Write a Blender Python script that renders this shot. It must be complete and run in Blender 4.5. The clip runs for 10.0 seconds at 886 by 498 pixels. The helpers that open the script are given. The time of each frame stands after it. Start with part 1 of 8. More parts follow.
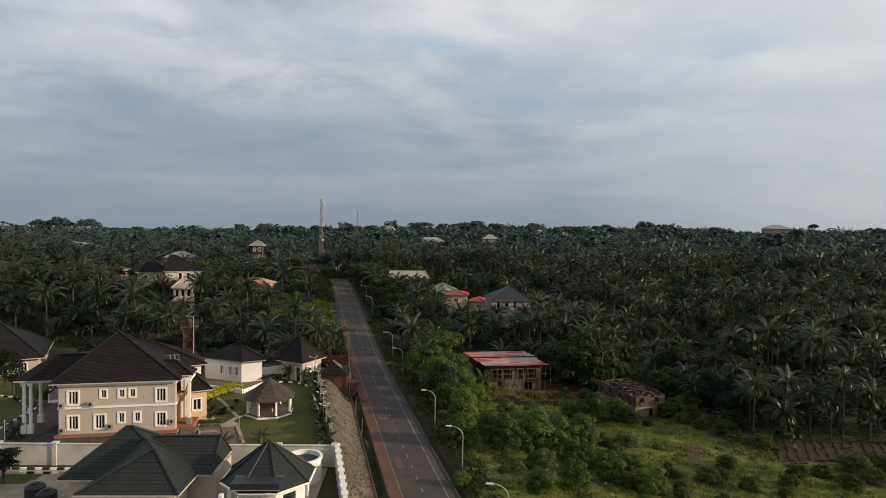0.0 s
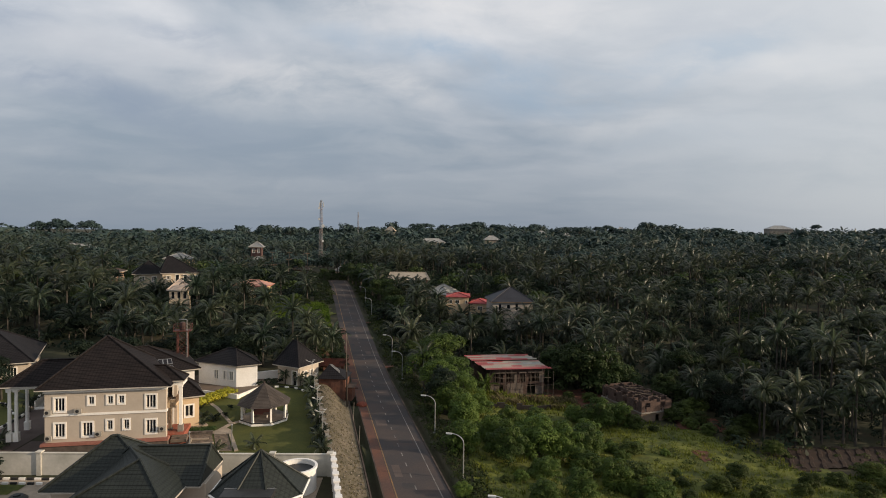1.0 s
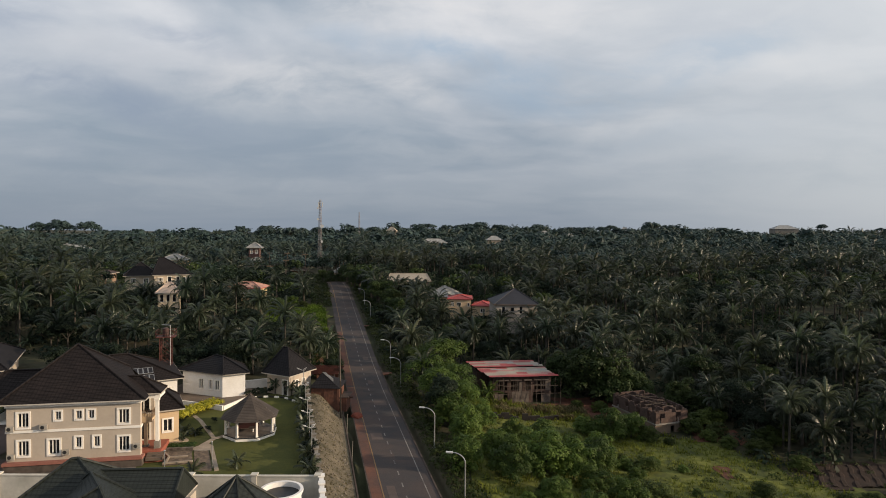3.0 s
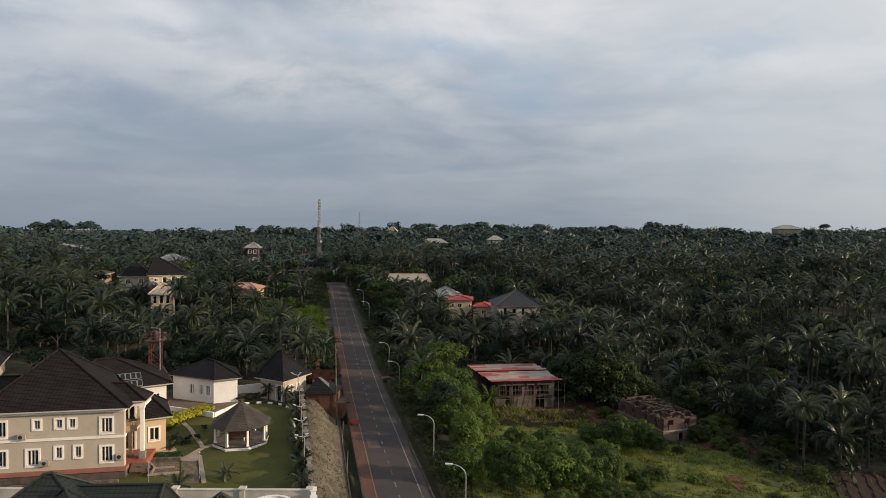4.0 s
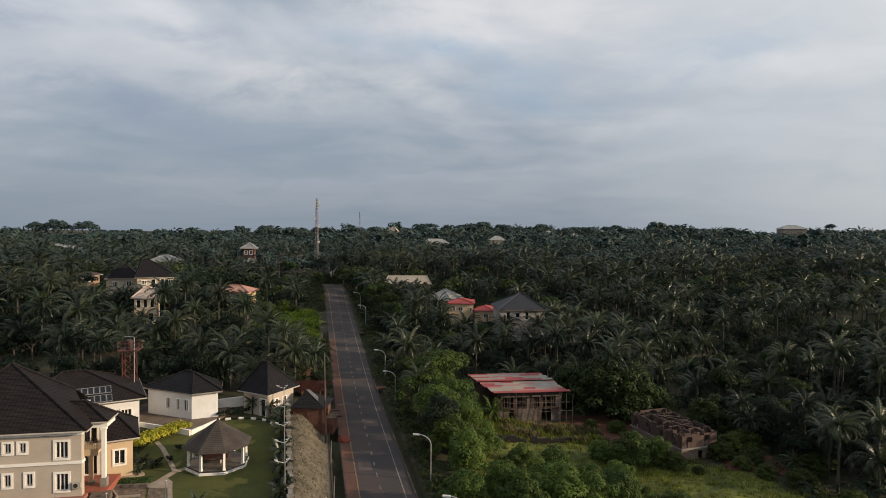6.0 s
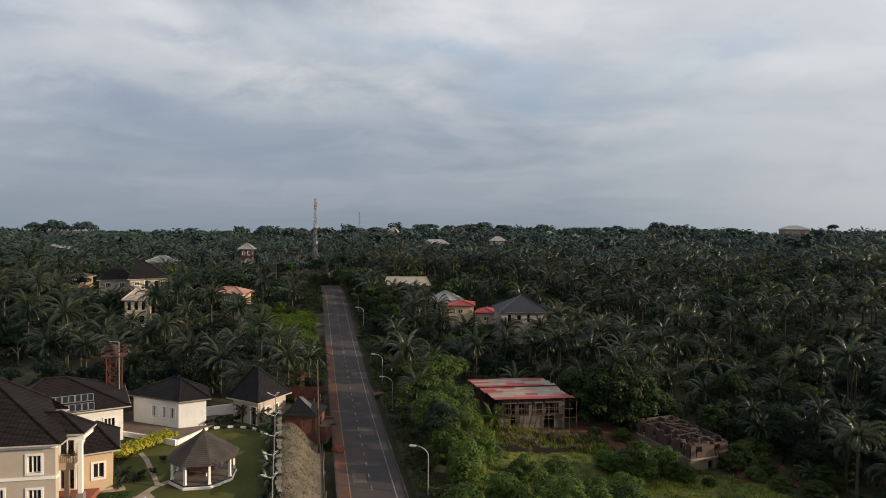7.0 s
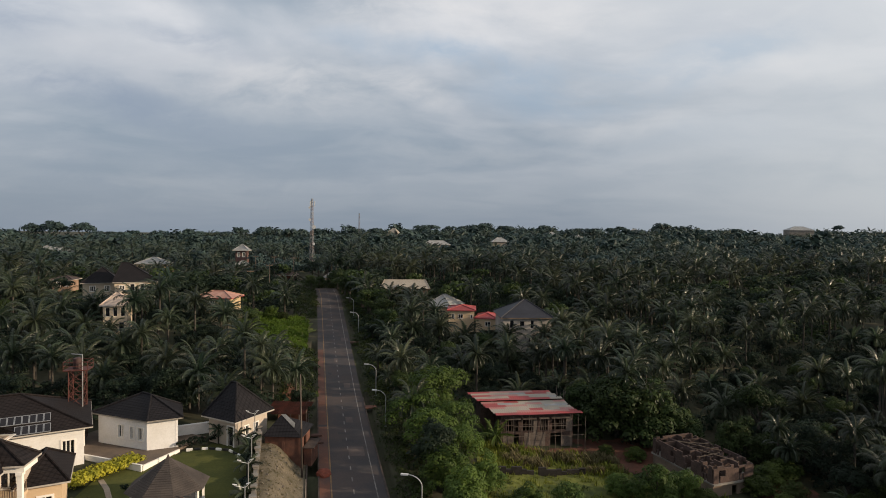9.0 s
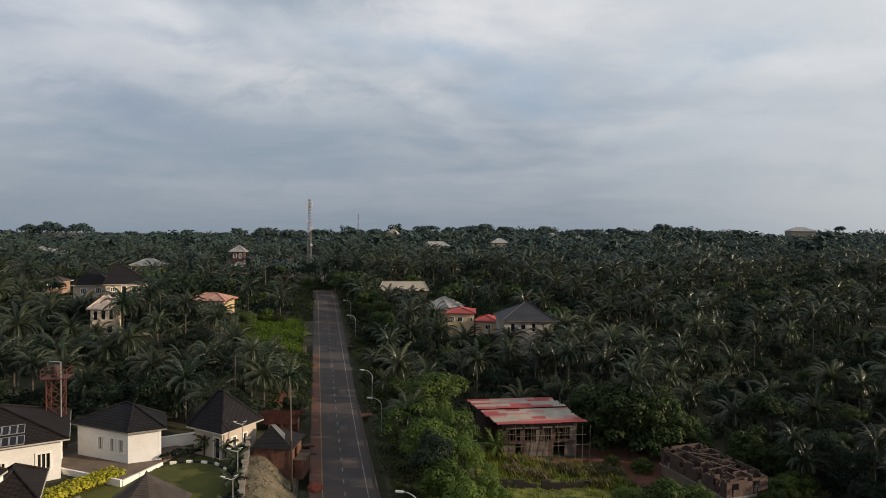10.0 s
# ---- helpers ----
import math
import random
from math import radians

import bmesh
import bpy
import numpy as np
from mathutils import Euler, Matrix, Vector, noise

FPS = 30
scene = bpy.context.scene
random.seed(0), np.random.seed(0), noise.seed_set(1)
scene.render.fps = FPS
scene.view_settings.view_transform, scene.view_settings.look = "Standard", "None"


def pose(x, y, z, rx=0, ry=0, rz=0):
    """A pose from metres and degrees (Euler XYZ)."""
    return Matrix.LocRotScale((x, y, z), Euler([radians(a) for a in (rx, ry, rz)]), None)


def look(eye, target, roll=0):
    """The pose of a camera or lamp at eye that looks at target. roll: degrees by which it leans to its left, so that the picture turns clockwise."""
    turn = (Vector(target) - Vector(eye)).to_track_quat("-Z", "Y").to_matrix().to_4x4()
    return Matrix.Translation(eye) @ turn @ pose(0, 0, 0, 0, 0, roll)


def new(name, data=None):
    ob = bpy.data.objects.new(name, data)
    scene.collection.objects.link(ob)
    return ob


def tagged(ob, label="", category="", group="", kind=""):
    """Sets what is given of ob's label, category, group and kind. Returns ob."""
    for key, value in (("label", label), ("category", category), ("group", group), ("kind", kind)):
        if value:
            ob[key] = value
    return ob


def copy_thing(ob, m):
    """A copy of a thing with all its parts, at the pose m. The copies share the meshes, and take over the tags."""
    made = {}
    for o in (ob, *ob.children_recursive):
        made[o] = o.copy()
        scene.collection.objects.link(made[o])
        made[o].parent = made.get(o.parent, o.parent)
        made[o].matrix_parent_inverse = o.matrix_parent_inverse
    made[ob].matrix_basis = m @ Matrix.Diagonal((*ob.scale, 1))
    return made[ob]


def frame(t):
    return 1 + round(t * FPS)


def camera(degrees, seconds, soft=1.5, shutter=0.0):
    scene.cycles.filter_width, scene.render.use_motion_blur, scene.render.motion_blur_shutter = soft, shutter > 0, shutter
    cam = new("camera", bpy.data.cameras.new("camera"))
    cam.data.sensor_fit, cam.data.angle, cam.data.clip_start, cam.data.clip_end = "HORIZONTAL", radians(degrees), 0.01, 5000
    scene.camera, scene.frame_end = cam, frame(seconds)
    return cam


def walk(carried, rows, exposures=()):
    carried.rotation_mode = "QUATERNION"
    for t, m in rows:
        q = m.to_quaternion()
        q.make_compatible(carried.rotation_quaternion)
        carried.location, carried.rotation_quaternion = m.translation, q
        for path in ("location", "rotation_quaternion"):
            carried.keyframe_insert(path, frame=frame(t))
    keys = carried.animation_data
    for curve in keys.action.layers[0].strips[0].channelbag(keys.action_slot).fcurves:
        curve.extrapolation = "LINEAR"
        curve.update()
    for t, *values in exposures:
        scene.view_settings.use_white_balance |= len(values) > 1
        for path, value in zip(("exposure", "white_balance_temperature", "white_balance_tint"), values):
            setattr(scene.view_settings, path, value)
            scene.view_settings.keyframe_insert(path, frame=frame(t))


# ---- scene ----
cam = camera(73.0, 10.0, soft=0.95)
PATH = [
    (0, (0.638, -2.649, 25.703), (0.71, -0.651, 25.635), 0.9),
    (0.5, (0.757, -1.484, 25.627), (0.828, 0.514, 25.561), 0.8),
    (1, (0.868, -0.311, 25.575), (0.936, 1.687, 25.511), 0.8),
    (1.5, (0.985, 0.972, 25.515), (1.052, 2.97, 25.451), 0.7),
    (2, (1.083, 2.378, 25.458), (1.148, 4.376, 25.396), 0.7),
    (2.5, (1.225, 3.796, 25.408), (1.287, 5.794, 25.346), 0.7),
    (4, (1.584, 8.197, 25.35), (1.641, 10.195, 25.287), 0.7),
    (4.5, (1.754, 9.782, 25.345), (1.808, 11.78, 25.283), 0.7),
    (5, (1.88, 11.372, 25.372), (1.933, 13.37, 25.309), 0.7),
    (5.5, (2.002, 12.976, 25.384), (2.054, 14.974, 25.321), 0.7),
    (7, (2.459, 17.617, 25.342), (2.508, 19.616, 25.281), 0.7),
    (7.5, (2.645, 19.234, 25.364), (2.692, 21.232, 25.304), 0.7),
    (8, (2.778, 20.832, 25.388), (2.824, 22.831, 25.329), 0.7),
    (8.5, (2.939, 22.458, 25.404), (2.985, 24.457, 25.345), 0.7),
    (9, (3.125, 24.094, 25.383), (3.169, 26.093, 25.325), 0.7),
    (9.5, (3.249, 25.667, 25.375), (3.293, 27.666, 25.319), 0.7),
    (10, (3.387, 27.313, 25.369), (3.431, 29.311, 25.314), 0.7),
]
walk(cam, [(t, look(e, g, r)) for t, e, g, r in PATH])

# ---- world, sun, light ----
SUN_DIR = Vector((0.96, -0.22, 0.29)).normalized()      # towards the sun: low, from beyond the road
sun_elev = math.asin(SUN_DIR.z)
sun_rot = math.atan2(SUN_DIR.x, SUN_DIR.y)
world = bpy.data.worlds.new("world")
scene.world = world
world.use_nodes = True


class Nodes:
    """Short hand for building node trees."""

    def __init__(self, tree):
        self.t = tree
        self.t.nodes.clear()

    def n(self, kind, **kw):
        node = self.t.nodes.new(kind)
        for k, v in kw.items():
            if k == "operation":
                node.operation = v
            elif k == "vector_type":
                node.vector_type = v
            elif k == "bands_direction":
                node.bands_direction = v
            else:
                node.inputs[k].default_value = v
        return node

    def l(self, a, b):
        self.t.links.new(a, b)

    def ramp(self, src, stops):
        r = self.t.nodes.new("ShaderNodeValToRGB")
        e = r.color_ramp.elements
        while len(e) < len(stops):
            e.new(0.5)
        for k, (p, c) in zip(e, stops):
            k.position = p
            k.color = (*c, 1) if not isinstance(c, (int, float)) else (c, c, c, 1)
        self.l(src, r.inputs[0])
        return r.outputs[0]

    def mix(self, fac, a, b, blend="MIX"):
        m = self.t.nodes.new("ShaderNodeMix")
        m.data_type, m.blend_type = "RGBA", blend
        for sock, v in ((m.inputs[0], fac), (m.inputs[6], a), (m.inputs[7], b)):
            if hasattr(v, "is_linked"):
                self.l(v, sock)
            elif isinstance(v, (int, float)):
                sock.default_value = v
            else:
                sock.default_value = (*v, 1)
        return m.outputs[2]


def build_sky():
    w = Nodes(world.node_tree)
    out = w.n("ShaderNodeOutputWorld")
    bg = w.n("ShaderNodeBackground", Strength=1.0)
    sky = w.n("ShaderNodeTexSky")
    sky.sky_type, sky.sun_disc, sky.sun_elevation, sky.sun_rotation = "NISHITA", False, sun_elev, sun_rot
    sky.air_density, sky.dust_density, sky.ozone_density = 1.0, 2.0, 1.5
    dim = w.n("ShaderNodeVectorMath", operation="SCALE", Scale=SKY)
    w.l(sky.outputs[0], dim.inputs[0])
    # a flat deck of cloud: the direction is carried up to a plane overhead
    co = w.n("ShaderNodeTexCoord")
    sep = w.n("ShaderNodeSeparateXYZ")
    w.l(co.outputs["Generated"], sep.inputs[0])
    up = w.n("ShaderNodeMath", operation="ADD")
    w.l(sep.outputs[2], up.inputs[0])
    up.inputs[1].default_value = 0.16
    up2 = w.n("ShaderNodeMath", operation="MAXIMUM")
    w.l(up.outputs[0], up2.inputs[0])
    up2.inputs[1].default_value = 0.05
    div = w.n("ShaderNodeVectorMath", operation="DIVIDE")
    w.l(co.outputs["Generated"], div.inputs[0])
    comb = w.n("ShaderNodeCombineXYZ")
    for k in range(3):
        w.l(up2.outputs[0], comb.inputs[k])
    w.l(comb.outputs[0], div.inputs[1])
    flat = w.n("ShaderNodeVectorMath", operation="MULTIPLY")
    w.l(div.outputs[0], flat.inputs[0])
    flat.inputs[1].default_value = (1, 1, 0)
    mp = w.n("ShaderNodeMapping")
    mp.inputs["Location"].default_value = CLOUD_AT
    mp.inputs["Rotation"].default_value = (0, 0, radians(-14))
    mp.inputs["Scale"].default_value = (0.75, 1.0, 1.0)
    w.l(flat.outputs[0], mp.inputs[0])
    big = w.n("ShaderNodeTexNoise", Scale=0.75, Detail=8.0, Roughness=0.52, Distortion=0.35)
    w.l(mp.outputs[0], big.inputs["Vector"])
    fine = w.n("ShaderNodeTexNoise", Scale=2.1, Detail=7.0, Roughness=0.5, Distortion=0.6)
    w.l(mp.outputs[0], fine.inputs["Vector"])
    deck = w.ramp(big.outputs[0], ((0.39, CLOUD_DARK), (0.47, CLOUD_MID), (0.55, CLOUD_LIGHT)))
    deck = w.mix(0.34, deck, w.ramp(fine.outputs[0], ((0.40, CLOUD_DARK), (0.60, CLOUD_LIGHT))))
    # broad banks and gaps in the cloud, each an uneven drift round one direction
    warp = w.n("ShaderNodeTexNoise", Scale=5.0, Detail=5.0, Roughness=0.55)
    w.l(co.outputs["Generated"], warp.inputs["Vector"])
    ys = w.n("ShaderNodeMath", operation="MAXIMUM")
    w.l(sep.outputs[1], ys.inputs[0])
    ys.inputs[1].default_value = 0.05
    plane = w.n("ShaderNodeCombineXYZ")
    for k, axis in ((0, 0), (1, 2)):
        dv = w.n("ShaderNodeMath", operation="DIVIDE")
        w.l(sep.outputs[axis], dv.inputs[0])
        w.l(ys.outputs[0], dv.inputs[1])
        w.l(dv.outputs[0], plane.inputs[k])
    bend = w.n("ShaderNodeVectorMath", operation="MULTIPLY_ADD")
    w.l(warp.outputs["Color"], bend.inputs[0])
    bend.inputs[1].default_value = (0.14, 0.09, 0.0)
    w.l(plane.outputs[0], bend.inputs[2])
    tear = w.n("ShaderNodeMapping")
    tear.inputs["Scale"].default_value = (3.2, 8.0, 1.0)
    tear.inputs["Rotation"].default_value = (0, 0, -0.12)
    w.l(bend.outputs[0], tear.inputs[0])
    rag = w.n("ShaderNodeTexNoise", Scale=1.6, Detail=9.0, Roughness=0.62, Distortion=0.3)
    w.l(tear.outputs[0], rag.inputs["Vector"])
    torn = w.ramp(rag.outputs[0], ((0.36, 0.12), (0.60, 1.0)))
    for u, v, lean, long, high, colour, amount in DRIFTS:
        at = w.n("ShaderNodeMapping", vector_type="TEXTURE")
        at.inputs["Location"].default_value = (u + 0.07, v + 0.045, 0)
        at.inputs["Rotation"].default_value = (0, 0, lean)
        at.inputs["Scale"].default_value = (long, high, 1)
        w.l(bend.outputs[0], at.inputs[0])
        ln = w.n("ShaderNodeVectorMath", operation="LENGTH")
        w.l(at.outputs[0], ln.inputs[0])
        f = w.ramp(ln.outputs["Value"], ((0.0, amount), (0.45, amount * 0.75), (1.0, 0.0)))
        deck = w.mix(w.mix(1.0, f, torn, "MULTIPLY"), deck, colour)
    # thinner and brighter towards the sun
    dot = w.n("ShaderNodeVectorMath", operation="DOT_PRODUCT")
    w.l(co.outputs["Generated"], dot.inputs[0])
    dot.inputs[1].default_value = tuple(SUN_DIR)
    glow = w.ramp(dot.outputs["Value"], ((0.0, 0.0), (0.55, 0.55), (1.0, 1.0)))
    deck = w.mix(glow, deck, CLOUD_SUN, "MIX")
    # the deck thins out to haze at the horizon
    low = w.ramp(sep.outputs[2], ((0.0, 0.95), (0.12, 0.62), (0.30, 0.0)))
    haze = w.mix(glow, HAZE, HAZE_SUN)
    deck = w.mix(low, deck, haze)
    # seen edge-on towards the horizon the deck closes up; overhead more of the open sky shows
    cover = w.ramp(sep.outputs[2], ((0.0, 0.92), (0.35, 0.88), (0.75, 0.84), (1.0, 0.82)))
    both = w.mix(cover, dim.outputs[0], deck)
    w.l(both, bg.inputs[0])
    w.l(bg.outputs[0], out.inputs[0])


SKY = 0.10
GAP, BANK, SHADE = (0.42, 0.53, 0.66), (0.88, 0.86, 0.855), (0.34, 0.40, 0.51)
# drifts: across, up, lean, half-length, half-height, colour, strength
DRIFTS = ((-0.52, 0.075, 0.0, 0.55, 0.13, SHADE, 0.7), (0.14, 0.073, 0.0, 0.5, 0.07, SHADE, 0.3), (0.06, 0.36, 0.0, 0.38, 0.06, BANK, 0.7), (-0.31, 0.245, -0.15, 0.40, 0.065, BANK, 0.75), (-0.60, 0.30, 0.0, 0.12, 0.035, BANK, 0.4),
          (-0.50, 0.205, -0.24, 0.32, 0.040, SHADE, 0.95), (-0.39, 0.308, -0.23, 0.15, 0.028, SHADE, 0.7), (-0.67, 0.345, 0.0, 0.09, 0.05, SHADE, 0.6), (0.56, 0.345, 0.1, 0.28, 0.06, SHADE, 0.35), (0.70, 0.10, 0.0, 0.34, 0.17, BANK, 0.6),
          (0.0, 0.29, -0.12, 0.22, 0.034, GAP, 0.85), (0.24, 0.243, 0.05, 0.22, 0.056, GAP, 1.0), (0.46, 0.285, 0.28, 0.24, 0.05, GAP, 1.0), (-0.04, 0.235, -0.3, 0.12, 0.03, BANK, 0.8), (0.64, 0.27, -0.1, 0.13, 0.026, BANK, 0.9),
          (0.34, 0.183, 0.12, 0.17, 0.024, BANK, 0.8), (0.04, 0.135, 0.0, 0.25, 0.02, BANK, 0.45), (-0.455, 0.082, 0.03, 0.09, 0.014, BANK, 0.6), (-0.56, 0.28, -0.12, 0.30, 0.10, SHADE, 0.30), (0.48, 0.165, 0.05, 0.32, 0.05, GAP, 0.35))
CLOUD_AT = (3.1, 1.7, 0.0)
CLOUD_DARK, CLOUD_MID, CLOUD_LIGHT, CLOUD_SUN = (0.36, 0.43, 0.51), (0.54, 0.58, 0.64), (0.76, 0.77, 0.80), (0.80, 0.815, 0.82)
HAZE, HAZE_SUN = (0.25, 0.30, 0.37), (0.78, 0.80, 0.81)
build_sky()
sun = new("sun", bpy.data.lights.new("sun", "SUN"))
sun.data.energy, sun.data.angle, sun.data.color = 5.1, radians(0.8), (1.0, 0.79, 0.56)
sun.matrix_world = look(SUN_DIR * 100, (0, 0, 0))

# ---- materials ----
MATS = {}


def surface(name, colour, second=None, rough=0.8, scale=1.5, fine=14.0, amount=0.55, bump=0.15, metal=0.0, spread=None, each=0.0,
            translucent=0.0, spec=0.3, tile=0.0, island=0.0):
    """A weathered surface: two colours by noise at two sizes, with fine relief. each: how much whole pieces vary."""
    if name in MATS:
        return MATS[name]
    m = bpy.data.materials.new(name)
    m.use_nodes = True
    w = Nodes(m.node_tree)
    out = w.n("ShaderNodeOutputMaterial")
    p = w.n("ShaderNodeBsdfPrincipled", Roughness=rough, Metallic=metal)
    p.inputs["Specular IOR Level"].default_value = spec
    g = w.n("ShaderNodeNewGeometry")
    second = second or tuple(c * 0.72 for c in colour)
    a = w.n("ShaderNodeTexNoise", Scale=scale, Detail=5.0, Roughness=0.6)
    b = w.n("ShaderNodeTexNoise", Scale=fine, Detail=4.0, Roughness=0.65)
    w.l(g.outputs["Position"], a.inputs["Vector"])
    w.l(g.outputs["Position"], b.inputs["Vector"])
    fa = w.ramp(a.outputs[0], ((0.36, 0.0), (0.66, 1.0)))
    col = w.mix(fa, colour, second)
    fb = w.ramp(b.outputs[0], ((0.3, 1.0 - amount * 0.6), (0.7, 1.0 + 0.0)))
    col = w.mix(1.0, col, fb, "MULTIPLY")
    if tile:
        tiles = []
        for way in ("X", "Y"):
            wv = w.n("ShaderNodeTexWave", Scale=tile, Distortion=0.4, Detail=1.0, bands_direction=way)
            w.l(g.outputs["Position"], wv.inputs["Vector"])
            tiles.append(w.ramp(wv.outputs["Fac"], ((0.0, 0.62), (0.35, 1.0))))
        col = w.mix(1.0, w.mix(1.0, col, tiles[0], "MULTIPLY"), tiles[1], "MULTIPLY")
    if each:
        info = w.n("ShaderNodeObjectInfo")
        k = w.ramp(info.outputs["Random"], ((0.0, 1 - each), (1.0, 1.0)))
        col = w.mix(1.0, col, k, "MULTIPLY")
    if island:
        k = w.ramp(g.outputs["Random Per Island"], ((0.0, 1 - island), (1.0, 1.0)))
        col = w.mix(1.0, col, k, "MULTIPLY")
    w.l(col, p.inputs["Base Color"])
    if bump:
        bp = w.n("ShaderNodeBump", Strength=min(1.0, bump * 3), Distance=0.02)
        w.l(b.outputs[0], bp.inputs["Height"])
        w.l(bp.outputs[0], p.inputs["Normal"])
    if translucent:
        tr = w.n("ShaderNodeBsdfTranslucent")
        w.l(col, tr.inputs[0])
        ms = w.n("ShaderNodeMixShader")
        ms.inputs[0].default_value = translucent
        w.l(p.outputs[0], ms.inputs[1])
        w.l(tr.outputs[0], ms.inputs[2])
        w.l(ms.outputs[0], out.inputs[0])
    else:
        w.l(p.outputs[0], out.inputs[0])
    MATS[name] = m
    return m


M_GROUND = surface("forest_floor", (0.034, 0.042, 0.018), (0.050, 0.042, 0.024), 0.95, 0.12, 1.2, 0.6, 0.3)
M_ASPHALT = surface("asphalt", (0.046, 0.042, 0.044), (0.070, 0.053, 0.048), 0.85, 0.22, 9.0, 0.45, 0.1)
M_SHOULDER = surface("shoulder", (0.090, 0.052, 0.043), (0.145, 0.062, 0.040), 0.9, 0.3, 6.0, 0.45, 0.15)
M_CONCRETE = surface("concrete", (0.27, 0.245, 0.215), (0.16, 0.145, 0.125), 0.85, 0.8, 9, 0.4, 0.2)
# drain_wall is darkened to stand in for the shade down in the drain
M_DRAIN = surface("drain_wall", (0.085, 0.062, 0.052), (0.045, 0.034, 0.028), 0.9, 0.8, 6, 0.5, 0.2)
M_LAWN = surface("lawn", (0.084, 0.088, 0.018), (0.044, 0.054, 0.013), 0.95, 0.22, 5.0, 0.45, 0.2)
M_FIELD = surface("field_grass", (0.145, 0.158, 0.028), (0.050, 0.066, 0.016), 0.95, 0.35, 1.6, 0.8, 0.4)
M_SOIL = surface("red_soil", (0.120, 0.046, 0.028), (0.070, 0.034, 0.023), 0.95, 0.4, 3.0, 0.5, 0.3)
M_VERGE = surface("stony_verge", (0.166, 0.136, 0.096), (0.082, 0.072, 0.046), 0.95, 0.7, 7.0, 0.6, 0.3)
# paving is darkened to stand in for tree shade on the driveway
M_PAVING = surface("paving", (0.090, 0.064, 0.055), (0.070, 0.052, 0.045), 0.85, 0.6, 8.0, 0.35, 0.15)
M_PATH = surface("path_slab", (0.34, 0.28, 0.22), (0.25, 0.205, 0.16), 0.85, 1.2, 8.0, 0.35, 0.15)
M_TERRACE = surface("terrace_paving", (0.155, 0.118, 0.092), (0.105, 0.082, 0.066), 0.8, 0.6, 8.0, 0.3, 0.1)
M_TERRACOTTA = surface("terracotta", (0.34, 0.10, 0.065), (0.26, 0.09, 0.06), 0.8, 1.2, 9.0, 0.4, 0.15)
M_WALL = surface("cream_render", (0.45, 0.388, 0.322), (0.395, 0.338, 0.278), 0.85, 0.35, 5.0, 0.12, 0.06)
M_WALL_TAN = surface("tan_render", (0.56, 0.42, 0.27), (0.50, 0.37, 0.24), 0.85, 0.35, 5.0, 0.12, 0.06)
M_WHITE = surface("white_paint", (0.80, 0.77, 0.72), (0.73, 0.70, 0.65), 0.6, 0.8, 8.0, 0.1, 0.04)
M_FASCIA = surface("fascia_board", (0.47, 0.43, 0.38), (0.38, 0.345, 0.30), 0.75, 0.8, 8.0, 0.2, 0.04)
# white wall toned down in its colour for shade on the boundary
M_FENCE = surface("shaded_white_wall", (0.56, 0.535, 0.48), (0.40, 0.385, 0.335), 0.85, 0.5, 4.0, 0.35, 0.1)
M_WHITE_WALL = surface("white_wall", (0.74, 0.73, 0.72), (0.66, 0.645, 0.62), 0.8, 0.7, 6.0, 0.2, 0.08)
M_PLINTH = surface("plinth_red", (0.30, 0.13, 0.10), (0.24, 0.10, 0.08), 0.8, 1.0, 8.0, 0.3, 0.1)
M_ROOF = surface("charcoal_roof_tile", (0.0165, 0.0135, 0.0135), (0.024, 0.019, 0.0185), 0.62, 0.8, 9.0, 0.35, 0.25, tile=0.9, spec=0.1)
# red plot soil with the tree shade over it put into the colour
M_TILLED = surface("shaded_tilled_soil", (0.034, 0.019, 0.014), (0.021, 0.013, 0.010), 0.95, 0.6, 3.0, 0.5, 0.3)
M_POLE = surface("weathered_pole", (0.15, 0.12, 0.10), (0.09, 0.072, 0.06), 0.9, 1.0, 8.0, 0.4, 0.1)
M_THATCH = surface("weathered_shingle", (0.080, 0.066, 0.058), (0.048, 0.040, 0.036), 0.9, 0.8, 13.0, 0.6, 0.5)
M_ROOF_BLACK = surface("black_roof_tile", (0.015, 0.014, 0.016), (0.022, 0.020, 0.022), 0.65, 0.8, 9.0, 0.35, 0.25, tile=0.9, spec=0.1)
M_ROOF_GREEN = surface("green_black_tile", (0.0165, 0.0205, 0.0175), (0.023, 0.028, 0.024), 0.55, 0.8, 9.0, 0.35, 0.25, tile=0.9)
M_ROOF_BROWN = surface("brown_shingle", (0.070, 0.050, 0.045), (0.048, 0.036, 0.034), 0.8, 0.9, 7.0, 0.5, 0.3)
M_ROOF_GREY = surface("zinc_sheet", (0.33, 0.33, 0.325), (0.23, 0.225, 0.21), 0.5, 0.5, 5.0, 0.3, 0.1, metal=0.3)
M_ROOF_PINK = surface("faded_pink_sheet", (0.50, 0.40, 0.33), (0.44, 0.35, 0.29), 0.6, 0.5, 5.0, 0.3, 0.1)
M_ROOF_RED = surface("red_sheet", (0.33, 0.050, 0.050), (0.25, 0.050, 0.048), 0.55, 0.4, 5.0, 0.3, 0.1)
M_ROOF_CREAM = surface("dusty_sheet", (0.34, 0.30, 0.245), (0.28, 0.245, 0.20), 0.6, 0.4, 5.0, 0.3, 0.1)
M_GLASS = surface("dark_glazing", (0.018, 0.020, 0.024), (0.012, 0.013, 0.016), 0.08, 0.8, 3.0, 0.1, 0.0, spec=0.6)
M_BRICK = surface("red_brick", (0.150, 0.068, 0.046), (0.095, 0.047, 0.036), 0.9, 1.4, 12.0, 0.4, 0.25)
